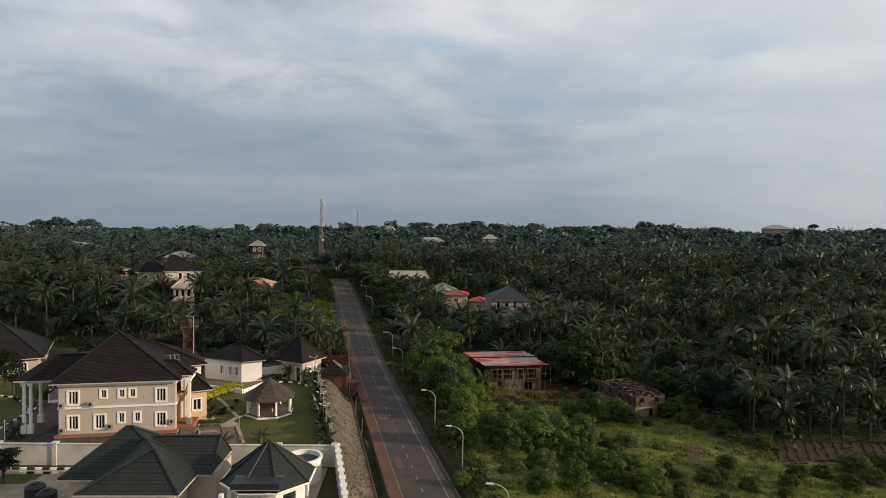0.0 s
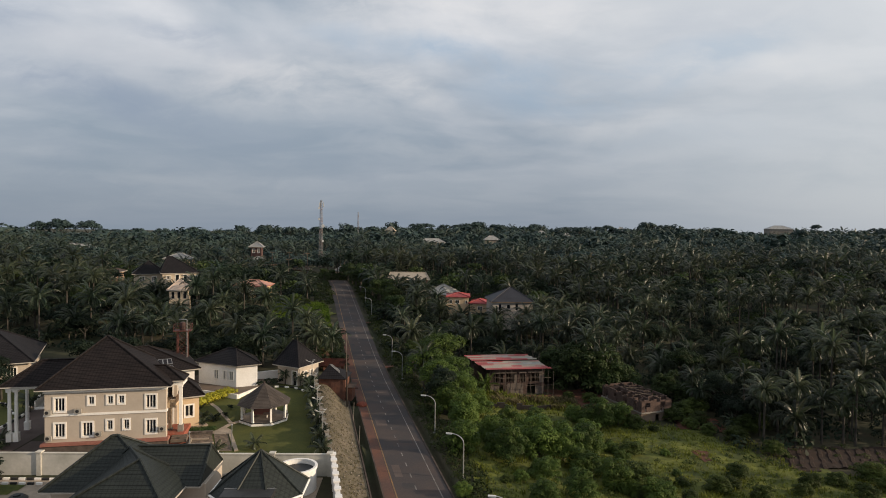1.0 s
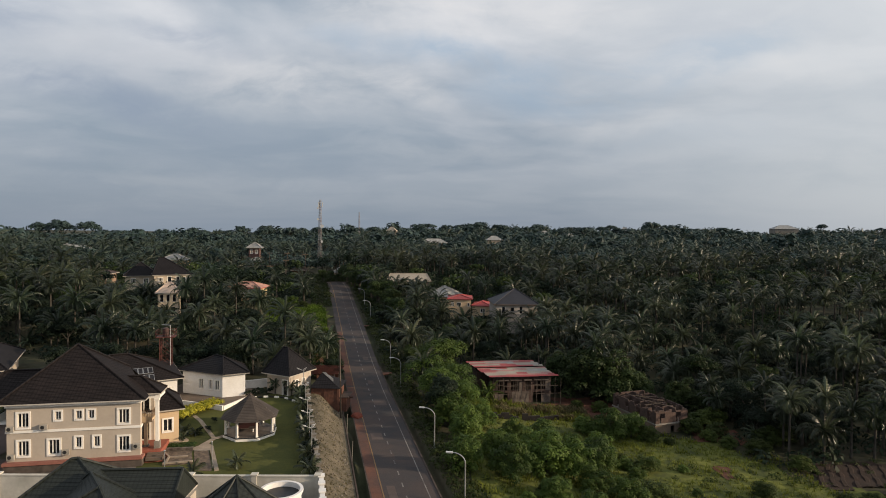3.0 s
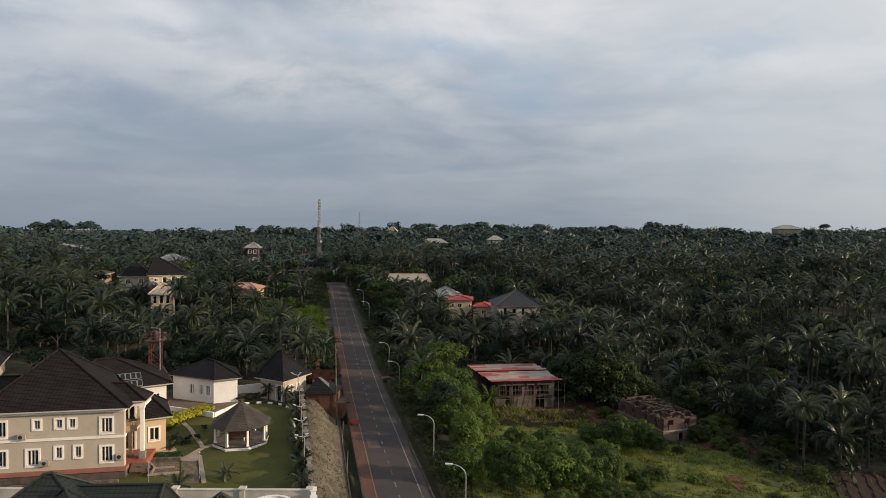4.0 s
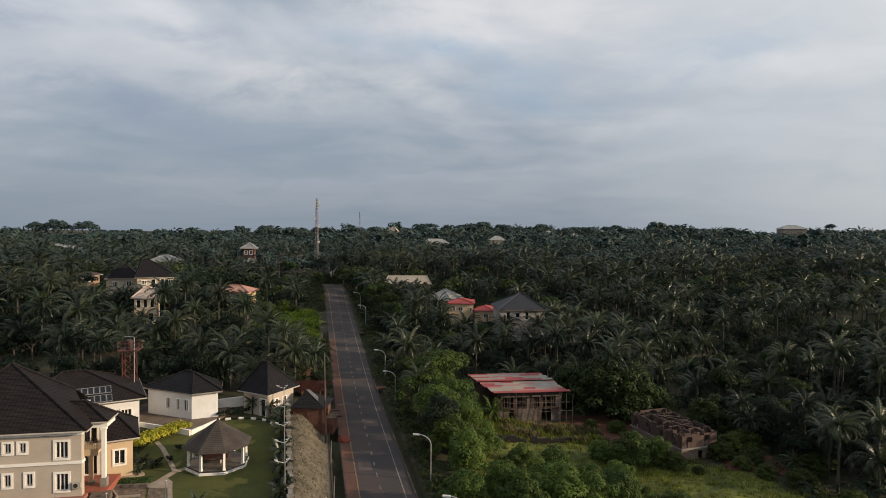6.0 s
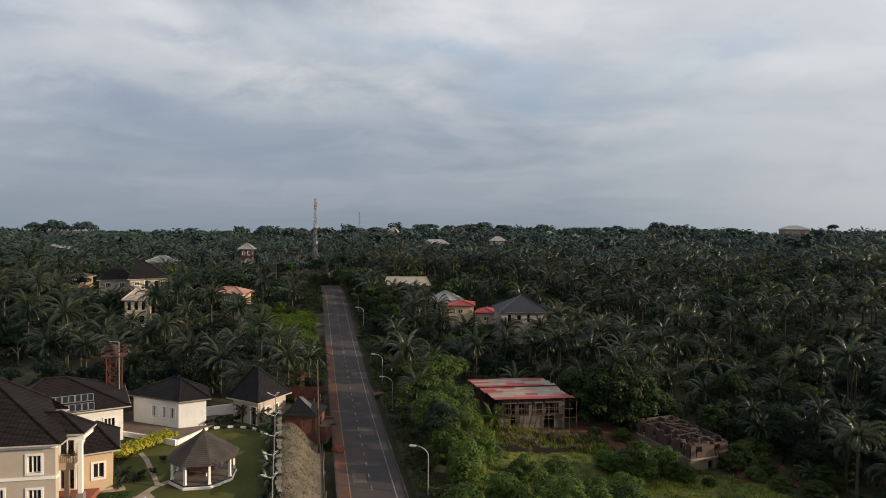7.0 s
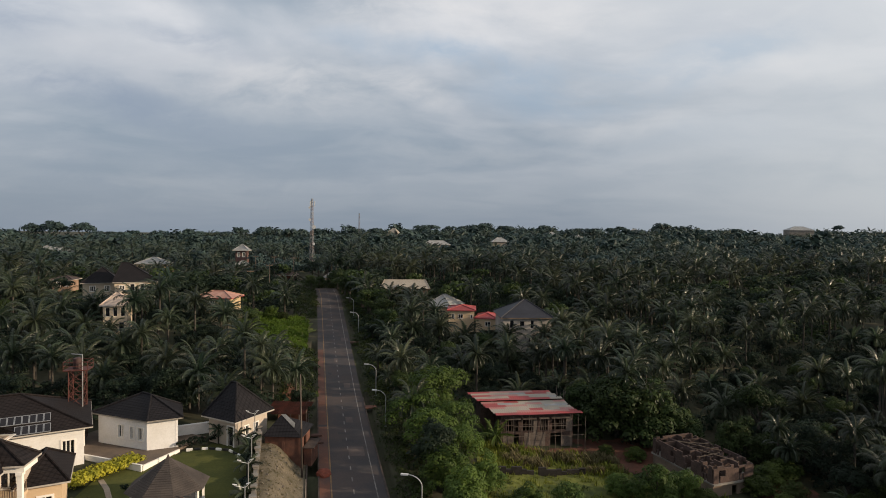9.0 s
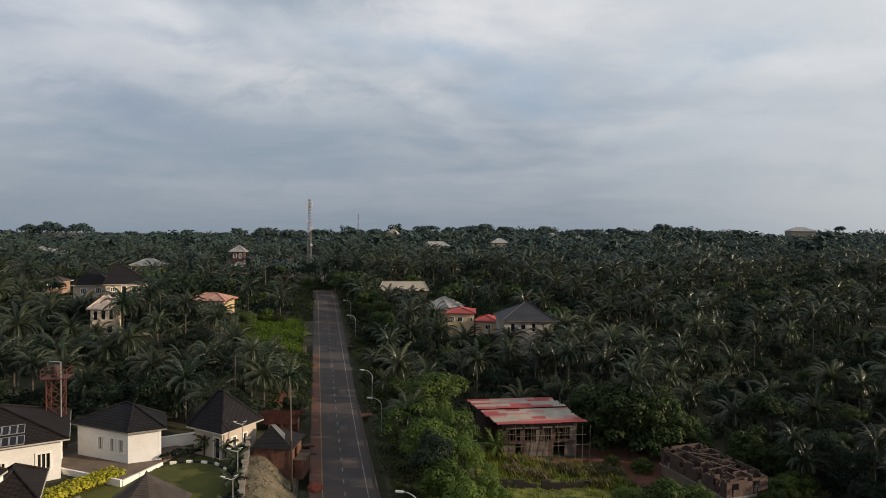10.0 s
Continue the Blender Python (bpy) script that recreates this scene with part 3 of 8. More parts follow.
def big_house():
    ob = empty("duplex_house", pose(-38.38, 62.99, 2.53, 0, 0, 9.5) @ Matrix.Scale(0.947, 4), "cream two-storey house with charcoal hipped roof and white window surrounds", "house")
    W, H, T = 12.5, 6.2, 0.24
    front = [(1.52, 3.65, 1.0, 1.45, 2), (4.72, 4.3, 0.55, 0.85, 1), (6.66, 4.3, 0.55, 0.85, 1), (7.82, 4.3, 0.55, 0.85, 1), (10.92, 3.65, 1.0, 1.45, 2),
             (1.52, 0.75, 1.0, 1.5, 2), (4.33, 0.75, 1.0, 1.5, 2), (6.62, 1.35, 0.55, 1.05, 1), (8.33, 1.35, 0.55, 1.05, 1), (10.92, 0.75, 1.0, 1.5, 2)]
    runs = [((0, 0), (W, 0), front), ((W, T), (W, 0.6), []), ((W - T, 0.6), (10.4, 0.6), []),
            ((10.4, 0.6), (10.4, 4.8), [(2.0, 0.15, 0.95, 2.1, 0), (2.0, 3.3, 0.95, 2.1, 0)]),
            ((10.4, 4.8), (12.6, 4.8), [(1.1, 3.3, 1.2, 2.1, 1), (1.1, 0.15, 1.2, 2.1, 0)]), ((12.6, 4.8 + T), (12.6, 6.2), []), ((12.6 - T, 6.2), (9.6, 6.2), []),
            ((9.6, 6.2), (9.6, 9.1 - T), []), ((9.6, 9.1), (0, 9.1), []), ((0, 9.1 - T), (0, T), [(3.0, 0.75, 1.0, 1.5, 2), (3.0, 3.65, 1.0, 1.45, 2)])]
    for p, q, rows in runs:
        wl = wall(ob, "wall", p, q, -0.8, H, T, [(u - w / 2, u + w / 2, z, z + h) for u, z, w, h, _ in rows], M_WALL)
        for u, z, w, h, b in rows:
            window(ob, wl, u - w / 2, u + w / 2, z, z + h, 0.18, b, door=z < 0.2)
    part("string_course", boxes((-0.1, W + 0.1, -0.1, -0.004, 3.1, 3.34), (W + 0.004, W + 0.1, 0, 0.6, 3.1, 3.34)), M_WHITE, ob)
    part("cornice", boxes((-0.12, W + 0.12, -0.12, -0.004, H - 0.5, H - 0.22), (W + 0.004, W + 0.12, 0, 0.6, H - 0.5, H - 0.22)), M_WHITE, ob)
    part("plinth", boxes((-0.3, W + 0.3, -0.5, -0.004, -0.12, 0.16), (W + 0.004, W + 0.3, 0, 0.6, -0.12, 0.16), (-0.3, -0.004, 0, 9.1, -0.12, 0.16)), M_PLINTH, ob, "pinkish red plinth ledge")
    part("footing", boxes((-0.22, W + 0.22, -0.36, -0.004, -0.9, -0.123), (W + 0.004, W + 0.22, 0, 0.6, -0.9, -0.123), (-0.22, -0.004, 0, 9.1, -0.9, -0.123)), surface("footing_stone", (0.13, 0.105, 0.09), (0.07, 0.057, 0.05), 0.9, 1.5, 6.0, 0.5, 0.3), ob, "dark rough stone footing")
    part("floor", boxes((T, 10.4, T, 6.2, 0, 0.12), (T, 10.4, T, 6.2, 3.0, 3.15)), M_CONCRETE, ob)
    # corner loggia: balcony, columns, railing
    part("balcony", boxes((10.66, 12.95, 2.5, 4.78, 2.95, 3.2), (10.66, 13.0, 2.4, 2.5, 2.85, 3.45)), M_WALL_TAN, ob)
    part("beam", boxes((10.66, 13.95, 1.95, 2.3, H - 0.6, H - 0.2), (13.6, 13.95, 2.303, 4.1, H - 0.6, H - 0.2)), M_WHITE, ob)
    for x, y, z, r, foot in ((13.62, 2.12, H - 0.6, 0.17, 0.9), (12.3, 2.75, 2.95, 0.17, 0.3), (11.2, 2.75, 2.95, 0.17, 0.3)):
        part("column", boxes((x - r, x + r, y - r, y + r, foot, z - 0.25), (x - r - 0.07, x + r + 0.07, y - r - 0.07, y + r + 0.07, z - 0.25, z)), M_WALL_TAN if r == 0.17 and z < 4 else M_WHITE, ob)
        part("pedestal", boxes((x - r - 0.12, x + r + 0.12, y - r - 0.12, y + r + 0.12, -0.6, foot)), M_CONCRETE, ob)
    bars = [((10.8 + k * 0.16, 2.45, 3.45), (10.8 + k * 0.16, 2.45, 4.1)) for k in range(14)]
    bars += [((10.7, 2.45, 4.1), (12.95, 2.45, 4.1)), ((12.95, 2.45, 4.1), (12.95, 4.7, 4.1)), ((12.95, 2.45, 3.45), (12.95, 2.45, 4.1))]
    bars += [((12.95, 2.7 + k * 0.2, 3.2), (12.95, 2.7 + k * 0.2, 4.1)) for k in range(10)]
    part("railing", tubes(0.022, *bars), M_WOOD, ob)
    part("porch_floor", boxes((10.65, 14.2, 1.1, 4.78, -0.5, 0.12)), M_TERRACOTTA, ob, "red tiled porch floor")
    for k in range(3):
        part("step", boxes((12.9, 14.6, 0.9 - 0.35 * k, 1.25 - 0.35 * k, -0.6, 0.0 - 0.15 * k)), M_TERRACE, ob, "pale stone step")
    # main roof: a steep pyramid whose right slope is cut back behind the porch
    e = [Vector(p) for p in ((-0.7, -0.7, H), (W + 0.7, -0.7, H), (W + 0.7, 0.6, H), (9.8, 5.8, H + 2.12), (9.8, 9.8, H + 0.0), (-0.7, 9.8, H))]
    apex = Vector((4.9, 4.7, 11.15))
    knee = e[1].lerp(apex, 0.428)
    for f in ((e[0], e[1], apex, apex), (e[1], e[2], e[3], knee), (knee, e[3], apex, apex), (e[5], e[0], apex, apex), (e[4], e[5], apex, e[3])):
        roof_slope(ob, *f, 0.34, M_ROOF)
    for p, q in ((e[0], apex), (e[1], apex), (e[3], apex), (e[5], apex)):
        bm = bmesh.new()
        tube(bm, p + Vector((0, 0, 0.05)), q + Vector((0, 0, 0.05)), 0.11, 0.11, 6)
        part("ridge_cap", bm, M_ROOF, ob)
    for r in ((-0.75, W + 0.75, -0.75, -0.7), (-0.75, -0.7, -0.7, 9.8), (W + 0.7, W + 0.75, -0.7, 0.6)):
        part("fascia", boxes((*r, H - 0.12, H - 0.012)), M_FASCIA, ob)
    part("soffit", boxes((-0.7, W + 0.7, -0.7, 0.6, H - 0.13, H - 0.09), (-0.7, 9.8, 0.6, 9.8, H - 0.13, H - 0.09), (10.7, 13.9, 1.8, 4.2, H - 0.12, H - 0.08)), M_WHITE, ob)
    hip_roof(ob, 9.0, 14.1, 1.65, 4.3, H + 0.03, (9.2, 3.0, 7.8), (11.8, 3.0, 7.8), M_ROOF, 0.34)
    # carriage porch on the far side, on tall paired columns
    for x, y in ((-4.9, 3.2), (-4.2, 3.2), (-4.9, 7.4), (-0.6, 3.2)):
        bm = bmesh.new()
        tube(bm, (x, y, 0.5), (x, y, 5.2), 0.2, 0.17, 12)
        box(bm, x - 0.28, x + 0.28, y - 0.28, y + 0.28, -0.5, 0.5)
        box(bm, x - 0.26, x + 0.26, y - 0.26, y + 0.26, 5.2, 5.5)
        part("column", bm, M_WHITE, ob)
    part("entablature", boxes((-5.2, 0, 2.9, 3.45, 5.5, 5.75), (-5.2, -4.65, 3.45, 7.8, 5.5, 5.75), (-5.2, -0.02, 7.55, 7.8, 5.5, 5.74)), M_WHITE, ob)
    part("balcony", boxes((-2.6, -0.004, 3.8, 7.2, 2.9, 3.15), (-2.6, -2.5, 3.8, 7.2, 3.15, 3.9)), M_WHITE, ob)
    hip_roof(ob, -5.7, 0.4, 2.5, 8.4, 5.9, (-2.4, 5.4, 8.3), (3.6, 5.4, 8.3), M_ROOF, 0.34)
    return ob


big_house()


def air_unit(x, y, z, turn=2.2):
    ob = empty("air_conditioner", pose(x, y, z, 0, 0, turn), "white outdoor air conditioner unit on the house wall", "air conditioner", "air conditioners")
    part("case", boxes((-0.32, 0.32, -0.26, -0.01, 0, 0.46)), surface("aged_enamel", (0.42, 0.39, 0.34), None, 0.6), ob)
    bm = bmesh.new()
    bmesh.ops.create_circle(bm, cap_ends=True, radius=0.18, segments=16, matrix=Matrix.Translation((-0.07, -0.266, 0.23)) @ Matrix.Rotation(radians(90), 4, "X"))
    part("grille", bm, M_BLACK, ob)
    for s in (-0.28, 0.28):
        part("bracket", boxes((s - 0.02, s + 0.02, -0.3, 0.0, -0.06, -0.003)), M_STEEL, ob)


for u, z in ((0.42, 3.36), (3.47, 3.42), (5.5, 0.75), (0.46, 0.5), (12.2, 1.0)):
    c, n = math.cos(radians(9.5)), math.sin(radians(9.5))
    air_unit(-38.38 + (u * c + 0.1 * n) * 0.947, 62.99 + (u * n - 0.1 * c) * 0.947, 2.53 + z * 0.947, 9.5)

house("wing", (-27.66, 69.7, 2.15), 27.0, 2.6, 5.0, 3.55, "tan single-storey wing with charcoal hipped roof", walls=M_WALL_TAN, rise=1.6, eave=0.55, windows=[("F", 1.5, 1.1, 0.85, 1.3, 1)], plinth=0, trim=0.16, ridge=((1.3, 2.0, 5.15), (1.3, 3.2, 5.15)), along="y")
house("rear_block", (-39.7, 76.8, 2.5), 30.0, 11.0, 8.6, 3.7, "cream single-storey block with wide charcoal hipped roof behind the large house", ridge=((3.6, 4.3, 6.4), (5.7, 4.3, 6.4)), eave=0.7,
      windows=[("F", 9.7, 1.0, 1.0, 1.45, 2), ("F", 5.6, 1.3, 0.5, 0.8, 1), ("F", 6.6, 1.3, 0.5, 0.8, 1), ("R", 3.0, 1.0, 1.1, 1.4, 2)], sink=1.5, plinth=0, walls=M_WHITE_WALL, trim=0.12)
# solar panels lie on the rear block's front slope
PITCH = math.degrees(math.atan2(2.7, 5.0))
for row, v in enumerate((0.5, -0.72)):
    for k in range(8 if row == 0 else 5):
        ob = empty("solar_panel", pose(-39.7, 76.8, 2.5, 0, 0, 30.0) @ pose(3.75 + k * 0.57 + row * 1.75, v, 3.7 + (v + 0.7) * 0.54 + 0.07, PITCH), "dark solar panel in a pale frame on the roof", "solar panel", "solar panels")
        part("glass_face", boxes((0.04, 0.50, 0.04, 1.06, 0.03, 0.05)), M_PANEL, ob)
        part("frame", boxes((0, 0.04, 0, 1.1, 0.0, 0.07), (0.50, 0.54, 0, 1.1, 0, 0.07), (0.04, 0.50, 0, 0.04, 0, 0.07), (0.04, 0.50, 1.06, 1.1, 0, 0.07)), M_STEEL, ob)



def guest_house():
    """A five-sided house, its plan shaped to fit the camera's view: one corner towards the lawn is cut off at an angle.
    """
    ob = empty("guest_house", pose(0, 0, 2.95), "white single-storey guest house with charcoal hipped roof on a terrace", "house")
    plan = ((-31.3, 86.9), (-25.2, 84.55), (-22.55, 85.65), (-24.4, 89.4), (-30.0, 91.2))
    holes = ([(3.1, 0.9, 0.62, 1.25, 1), (4.6, 0.9, 0.5, 1.25, 1), (5.7, 0.9, 0.62, 1.25, 1)], [], [], [], [(2.2, 0.1, 0.9, 2.1, 0)])
    h = 3.15
    for k, rows in enumerate(holes):
        p, q = plan[k], plan[(k + 1) % 5]
        wl = wall(ob, "wall", p, q, -1.0, h, 0.22, [(u - w / 2, u + w / 2, z, z + t) for u, z, w, t, _ in rows], M_WHITE_WALL)
        for u, z, w, t, b in rows:
            window(ob, wl, u - w / 2, u + w / 2, z, z + t, 0.1, b, door=z < 0.2)
    c = Vector((sum(p[0] for p in plan) / 5, sum(p[1] for p in plan) / 5))
    e = []
    for p in plan:
        d = (Vector(p) - c).normalized() * 0.75
        e.append(Vector((p[0] + d.x, p[1] + d.y, h)))
    ra, rb = Vector((-27.4, 88.4, h + 1.65)), Vector((-26.1, 87.5, h + 1.65))
    for f in ((e[0], e[1], rb, ra), (e[1], e[2], rb, rb), (e[2], e[3], rb, rb), (e[3], e[4], ra, rb), (e[4], e[0], ra, ra)):
        roof_slope(ob, *f, 0.34, M_ROOF_BLACK)
    for p, q in ((e[0], ra), (e[1], rb), (e[2], rb), (e[3], rb), (e[4], ra), (ra, rb)):
        bm = bmesh.new()
        tube(bm, p + Vector((0, 0, 0.05)), q + Vector((0, 0, 0.05)), 0.1, 0.1, 6)
        part("ridge_cap", bm, M_ROOF_BLACK, ob)
    for p, q in zip(e, e[1:] + e[:1]):
        bm = bmesh.new()
        v = [bm.verts.new(t + Vector((0, 0, dz))) for dz in (-0.15, -0.012) for t in (p, q)]
        bm.faces.new((v[0], v[1], v[3], v[2]))
        bmesh.ops.solidify(bm, geom=bm.faces[:], thickness=0.04)
        part("fascia", bm, M_FASCIA, ob)
    bm = bmesh.new()
    bm.faces.new([bm.verts.new(t - Vector((0, 0, 0.12))) for t in e])
    part("soffit", bm, M_FASCIA, ob)
    return ob


guest_house()
house("gate_house", (-20.2, 87.9, 2.6), -29.0, 3.9, 4.5, 2.95, "small cream gate house with steep charcoal hipped roof", rise=3.1, eave=0.5, ridge=((0.9, 2.25, 6.1), (1.7, 2.25, 6.1)),
      windows=[("R", 1.2, 1.0, 0.6, 1.0, 1), ("R", 2.6, 1.0, 0.6, 1.0, 1), ("F", 3.2, 0.1, 0.8, 2.1, 0)], walls=M_WALL, roof=M_ROOF_BLACK, plinth=0, trim=0.1, sink=1.0)
house("villa", (-74.6, 80.0, 2.5), 26.0, 20.0, 14.0, 3.0, "cream bungalow with large charcoal hipped roof", roof=M_ROOF_BLACK, ridge=((9.0, 7.0, 7.3), (14.5, 7.0, 7.3)), eave=0.8,
      windows=[("F", 18.0, 0.9, 1.1, 1.3, 2), ("F", 15.0, 0.9, 1.1, 1.3, 2), ("F", 11.5, 0.9, 1.1, 1.3, 2), ("F", 8.0, 0.1, 1.2, 2.1, 1), ("F", 4.0, 0.9, 1.1, 1.3, 2)], plinth=0.3, sink=1.2)


def turret_house():
    """The neighbour's house: hipped and gabled green-black roofs and an eight-sided turret."""
    ob = empty("neighbour_house", pose(-28.4, 36.5, 0.7), "pale house with green-black tiled hip roofs and an eight-sided turret roof", "house")
    h = 3.5
    for x0, x1, y0, y1 in ((-0.5, 8.4, 11.9, 17.6), (2.7, 9.5, 8.9, 11.6), (8.7, 11.5, 12.9, 17.0)):
        for p, q in (((x0, y0), (x1, y0)), ((x1, y0 + 0.24), (x1, y1 - 0.24)), ((x1, y1), (x0, y1)), ((x0, y1 - 0.24), (x0, y0 + 0.24))):
            wall(ob, "wall", p, q, -0.8, h, 0.24, [], M_WALL)
    hip_roof(ob, -1.1, 9.0, 11.3, 18.2, h, (3.0, 14.6, 6.9), (3.4, 14.8, 6.9), M_ROOF_GREEN, 0.3)
    hip_roof(ob, 4.0, 11.2, 12.3, 17.9, h + 0.05, (3.6, 15.0, 5.85), (11.1, 15.4, 5.85), M_ROOF_GREEN, 0.3)
    hip_roof(ob, 2.0, 10.1, 8.2, 14.0, h + 0.1, (6.9, 11.2, 6.2), (5.0, 13.6, 6.3), M_ROOF_GREEN, 0.3, along="y")
    cx, cy, r = 16.2, 12.3, 4.0
    ring = [(cx + r * math.cos((k + 0.5) * math.tau / 8), cy + r * math.sin((k + 0.5) * math.tau / 8), h) for k in range(8)]
    for k in range(8):
        roof_slope(ob, ring[k], ring[(k + 1) % 8], (cx, cy, 6.55), (cx, cy, 6.55), 0.3, M_ROOF_GREEN)
    for k in range(8):
        bm = bmesh.new()
        tube(bm, Vector(ring[k]) + Vector((0, 0, 0.05)), (cx, cy, 6.6), 0.09, 0.09, 6)
        part("ridge_cap", bm, M_ROOF_GREEN, ob)
    rw = r - 0.55
    for k in range(8):
        a0, a1 = (k - 0.5) * math.tau / 8, (k + 0.5) * math.tau / 8
        wall(ob, "turret_wall", (cx + rw * math.cos(a0), cy + rw * math.sin(a0)), (cx + rw * math.cos(a1), cy + rw * math.sin(a1)), -0.8, h - 0.02, 0.2, [(0.7, 1.9, 1.2, 3.0)], M_WHITE_WALL)
    bm = bmesh.new()
    for k in range(8):
        tube(bm, ring[k], ring[(k + 1) % 8], 0.09, 0.09, 6)
    part("gutter", bm, M_WHITE, ob)
    # open balcony with a dark canopy before the turret
    part("canopy", boxes((cx - 2.1, cx + 1.8, cy - 4.0, cy - 2.5, 3.95, 4.45)), M_BLACK, ob, "dark flat canopy over the turret balcony")
    part("canopy_rim", boxes((cx - 2.15, cx + 1.85, cy - 2.5, cy - 2.46, 4.42, 4.49), (cx - 2.15, cx + 1.85, cy - 4.04, cy - 4.0, 3.92, 3.99)), M_STEEL, ob)
    part("parapet", boxes((cx - 2.6, cx + 2.6, cy - 4.6, cy - 4.4, 2.4, 3.4), (cx - 2.75, cx - 2.45, cy - 4.75, cy - 4.4, 2.4, 3.9)), M_WHITE_WALL, ob)
    return ob


turret_house()


def drum(x, y, z, r, h):
    ob = empty("round_tank", pose(x, y, z), "round white walled tank with a dark open top", "tank")
    bm = bmesh.new()
    n = 32
    rings = [[bm.verts.new((rr * math.cos(k * math.tau / n), rr * math.sin(k * math.tau / n), zz)) for k in range(n)]
             for rr, zz in ((r, 0), (r, h - 0.2), (r + 0.1, h - 0.2), (r + 0.1, h), (r - 0.15, h), (r - 0.15, h - 0.5))]
    for a, b in zip(rings, rings[1:]):
        for k in range(n):
            j = (k + 1) % n
            bm.faces.new((a[k], a[j], b[j], b[k]))
    part("wall", bm, M_WHITE_WALL, ob)
    # plain black disc for the dark inside of the drum
    bm = bmesh.new()
    bmesh.ops.create_circle(bm, cap_ends=True, radius=r - 0.14, segments=n, matrix=Matrix.Translation((0, 0, h - 0.45)))
    part("water", bm, M_BLACK, ob)


drum(-10.6, 55.6, 0.9, 1.75, 2.4)


# ---- boundary walls ----
def boundary(name, pts, height, label, pillar=3.4, thick=0.2, material=None, stepped=False):
    """A wall in bays between square pillars with caps, stepping with the ground."""
    material = material or M_FENCE
    ob = empty(name, pose(0, 0, 0), label, "wall", kind="structure")
    for p, q in zip(pts, pts[1:]):
        p, q = Vector(p), Vector(q)
        n = max(1, round((q - p).length / pillar))
        ang = math.degrees(math.atan2((q - p).y, (q - p).x))
        length = (q - p).length / n
        for k in range(n + 1):
            c = p.lerp(q, k / n)
            z = ground(c.x, c.y)
            bm = boxes((-0.22, 0.22, -0.22, 0.22, -0.5, height + 0.12), (-0.3, 0.3, -0.3, 0.3, height + 0.12, height + 0.24))
            o = part("pillar", bm, material, ob)
            o.matrix_local = pose(c.x, c.y, z, 0, 0, ang)
            if k < n:
                e = p.lerp(q, (k + 1) / n)
                zz = min(ground(c.x, c.y), ground(e.x, e.y))
                bm = boxes((0.22, length - 0.22, -thick / 2, thick / 2, -0.6, height), (0.22, length - 0.22, -thick / 2 - 0.05, thick / 2 + 0.05, height, height + 0.09))
                o = part("bay", bm, material, ob)
                o.matrix_local = pose(c.x, c.y, zz, 0, 0, ang)
    return ob


boundary("boundary_wall_1", ((-41.8, 58.7), (-8.0, 58.4)), 2.15, "white rendered boundary wall with square pillars", 5.6)
boundary("boundary_wall_2", ((-7.7, 58.4), (-3.2, 36.0)), 2.1, "white boundary wall with close-set pillars beside the road verge", 1.5, 0.3, M_WHITE_WALL)
boundary("boundary_wall_3", ((-7.8, 58.8), (-15.0, 88.6)), 1.15, "low wall with pale capped pillars beside the lawn", 1.9, 0.25, M_CONCRETE)
boundary("boundary_wall_4", ((-24.6, 88.6), (-19.6, 91.2)), 1.15, "white wall between guest house and gate house", 6.0, 0.2, M_WHITE_WALL)
boundary("boundary_wall_5", ((-41.8, 58.7), (-46.5, 62.5), (-60, 62)), 1.6, "pale boundary wall by the driveway", 3.4)

# ---- gazebo ----


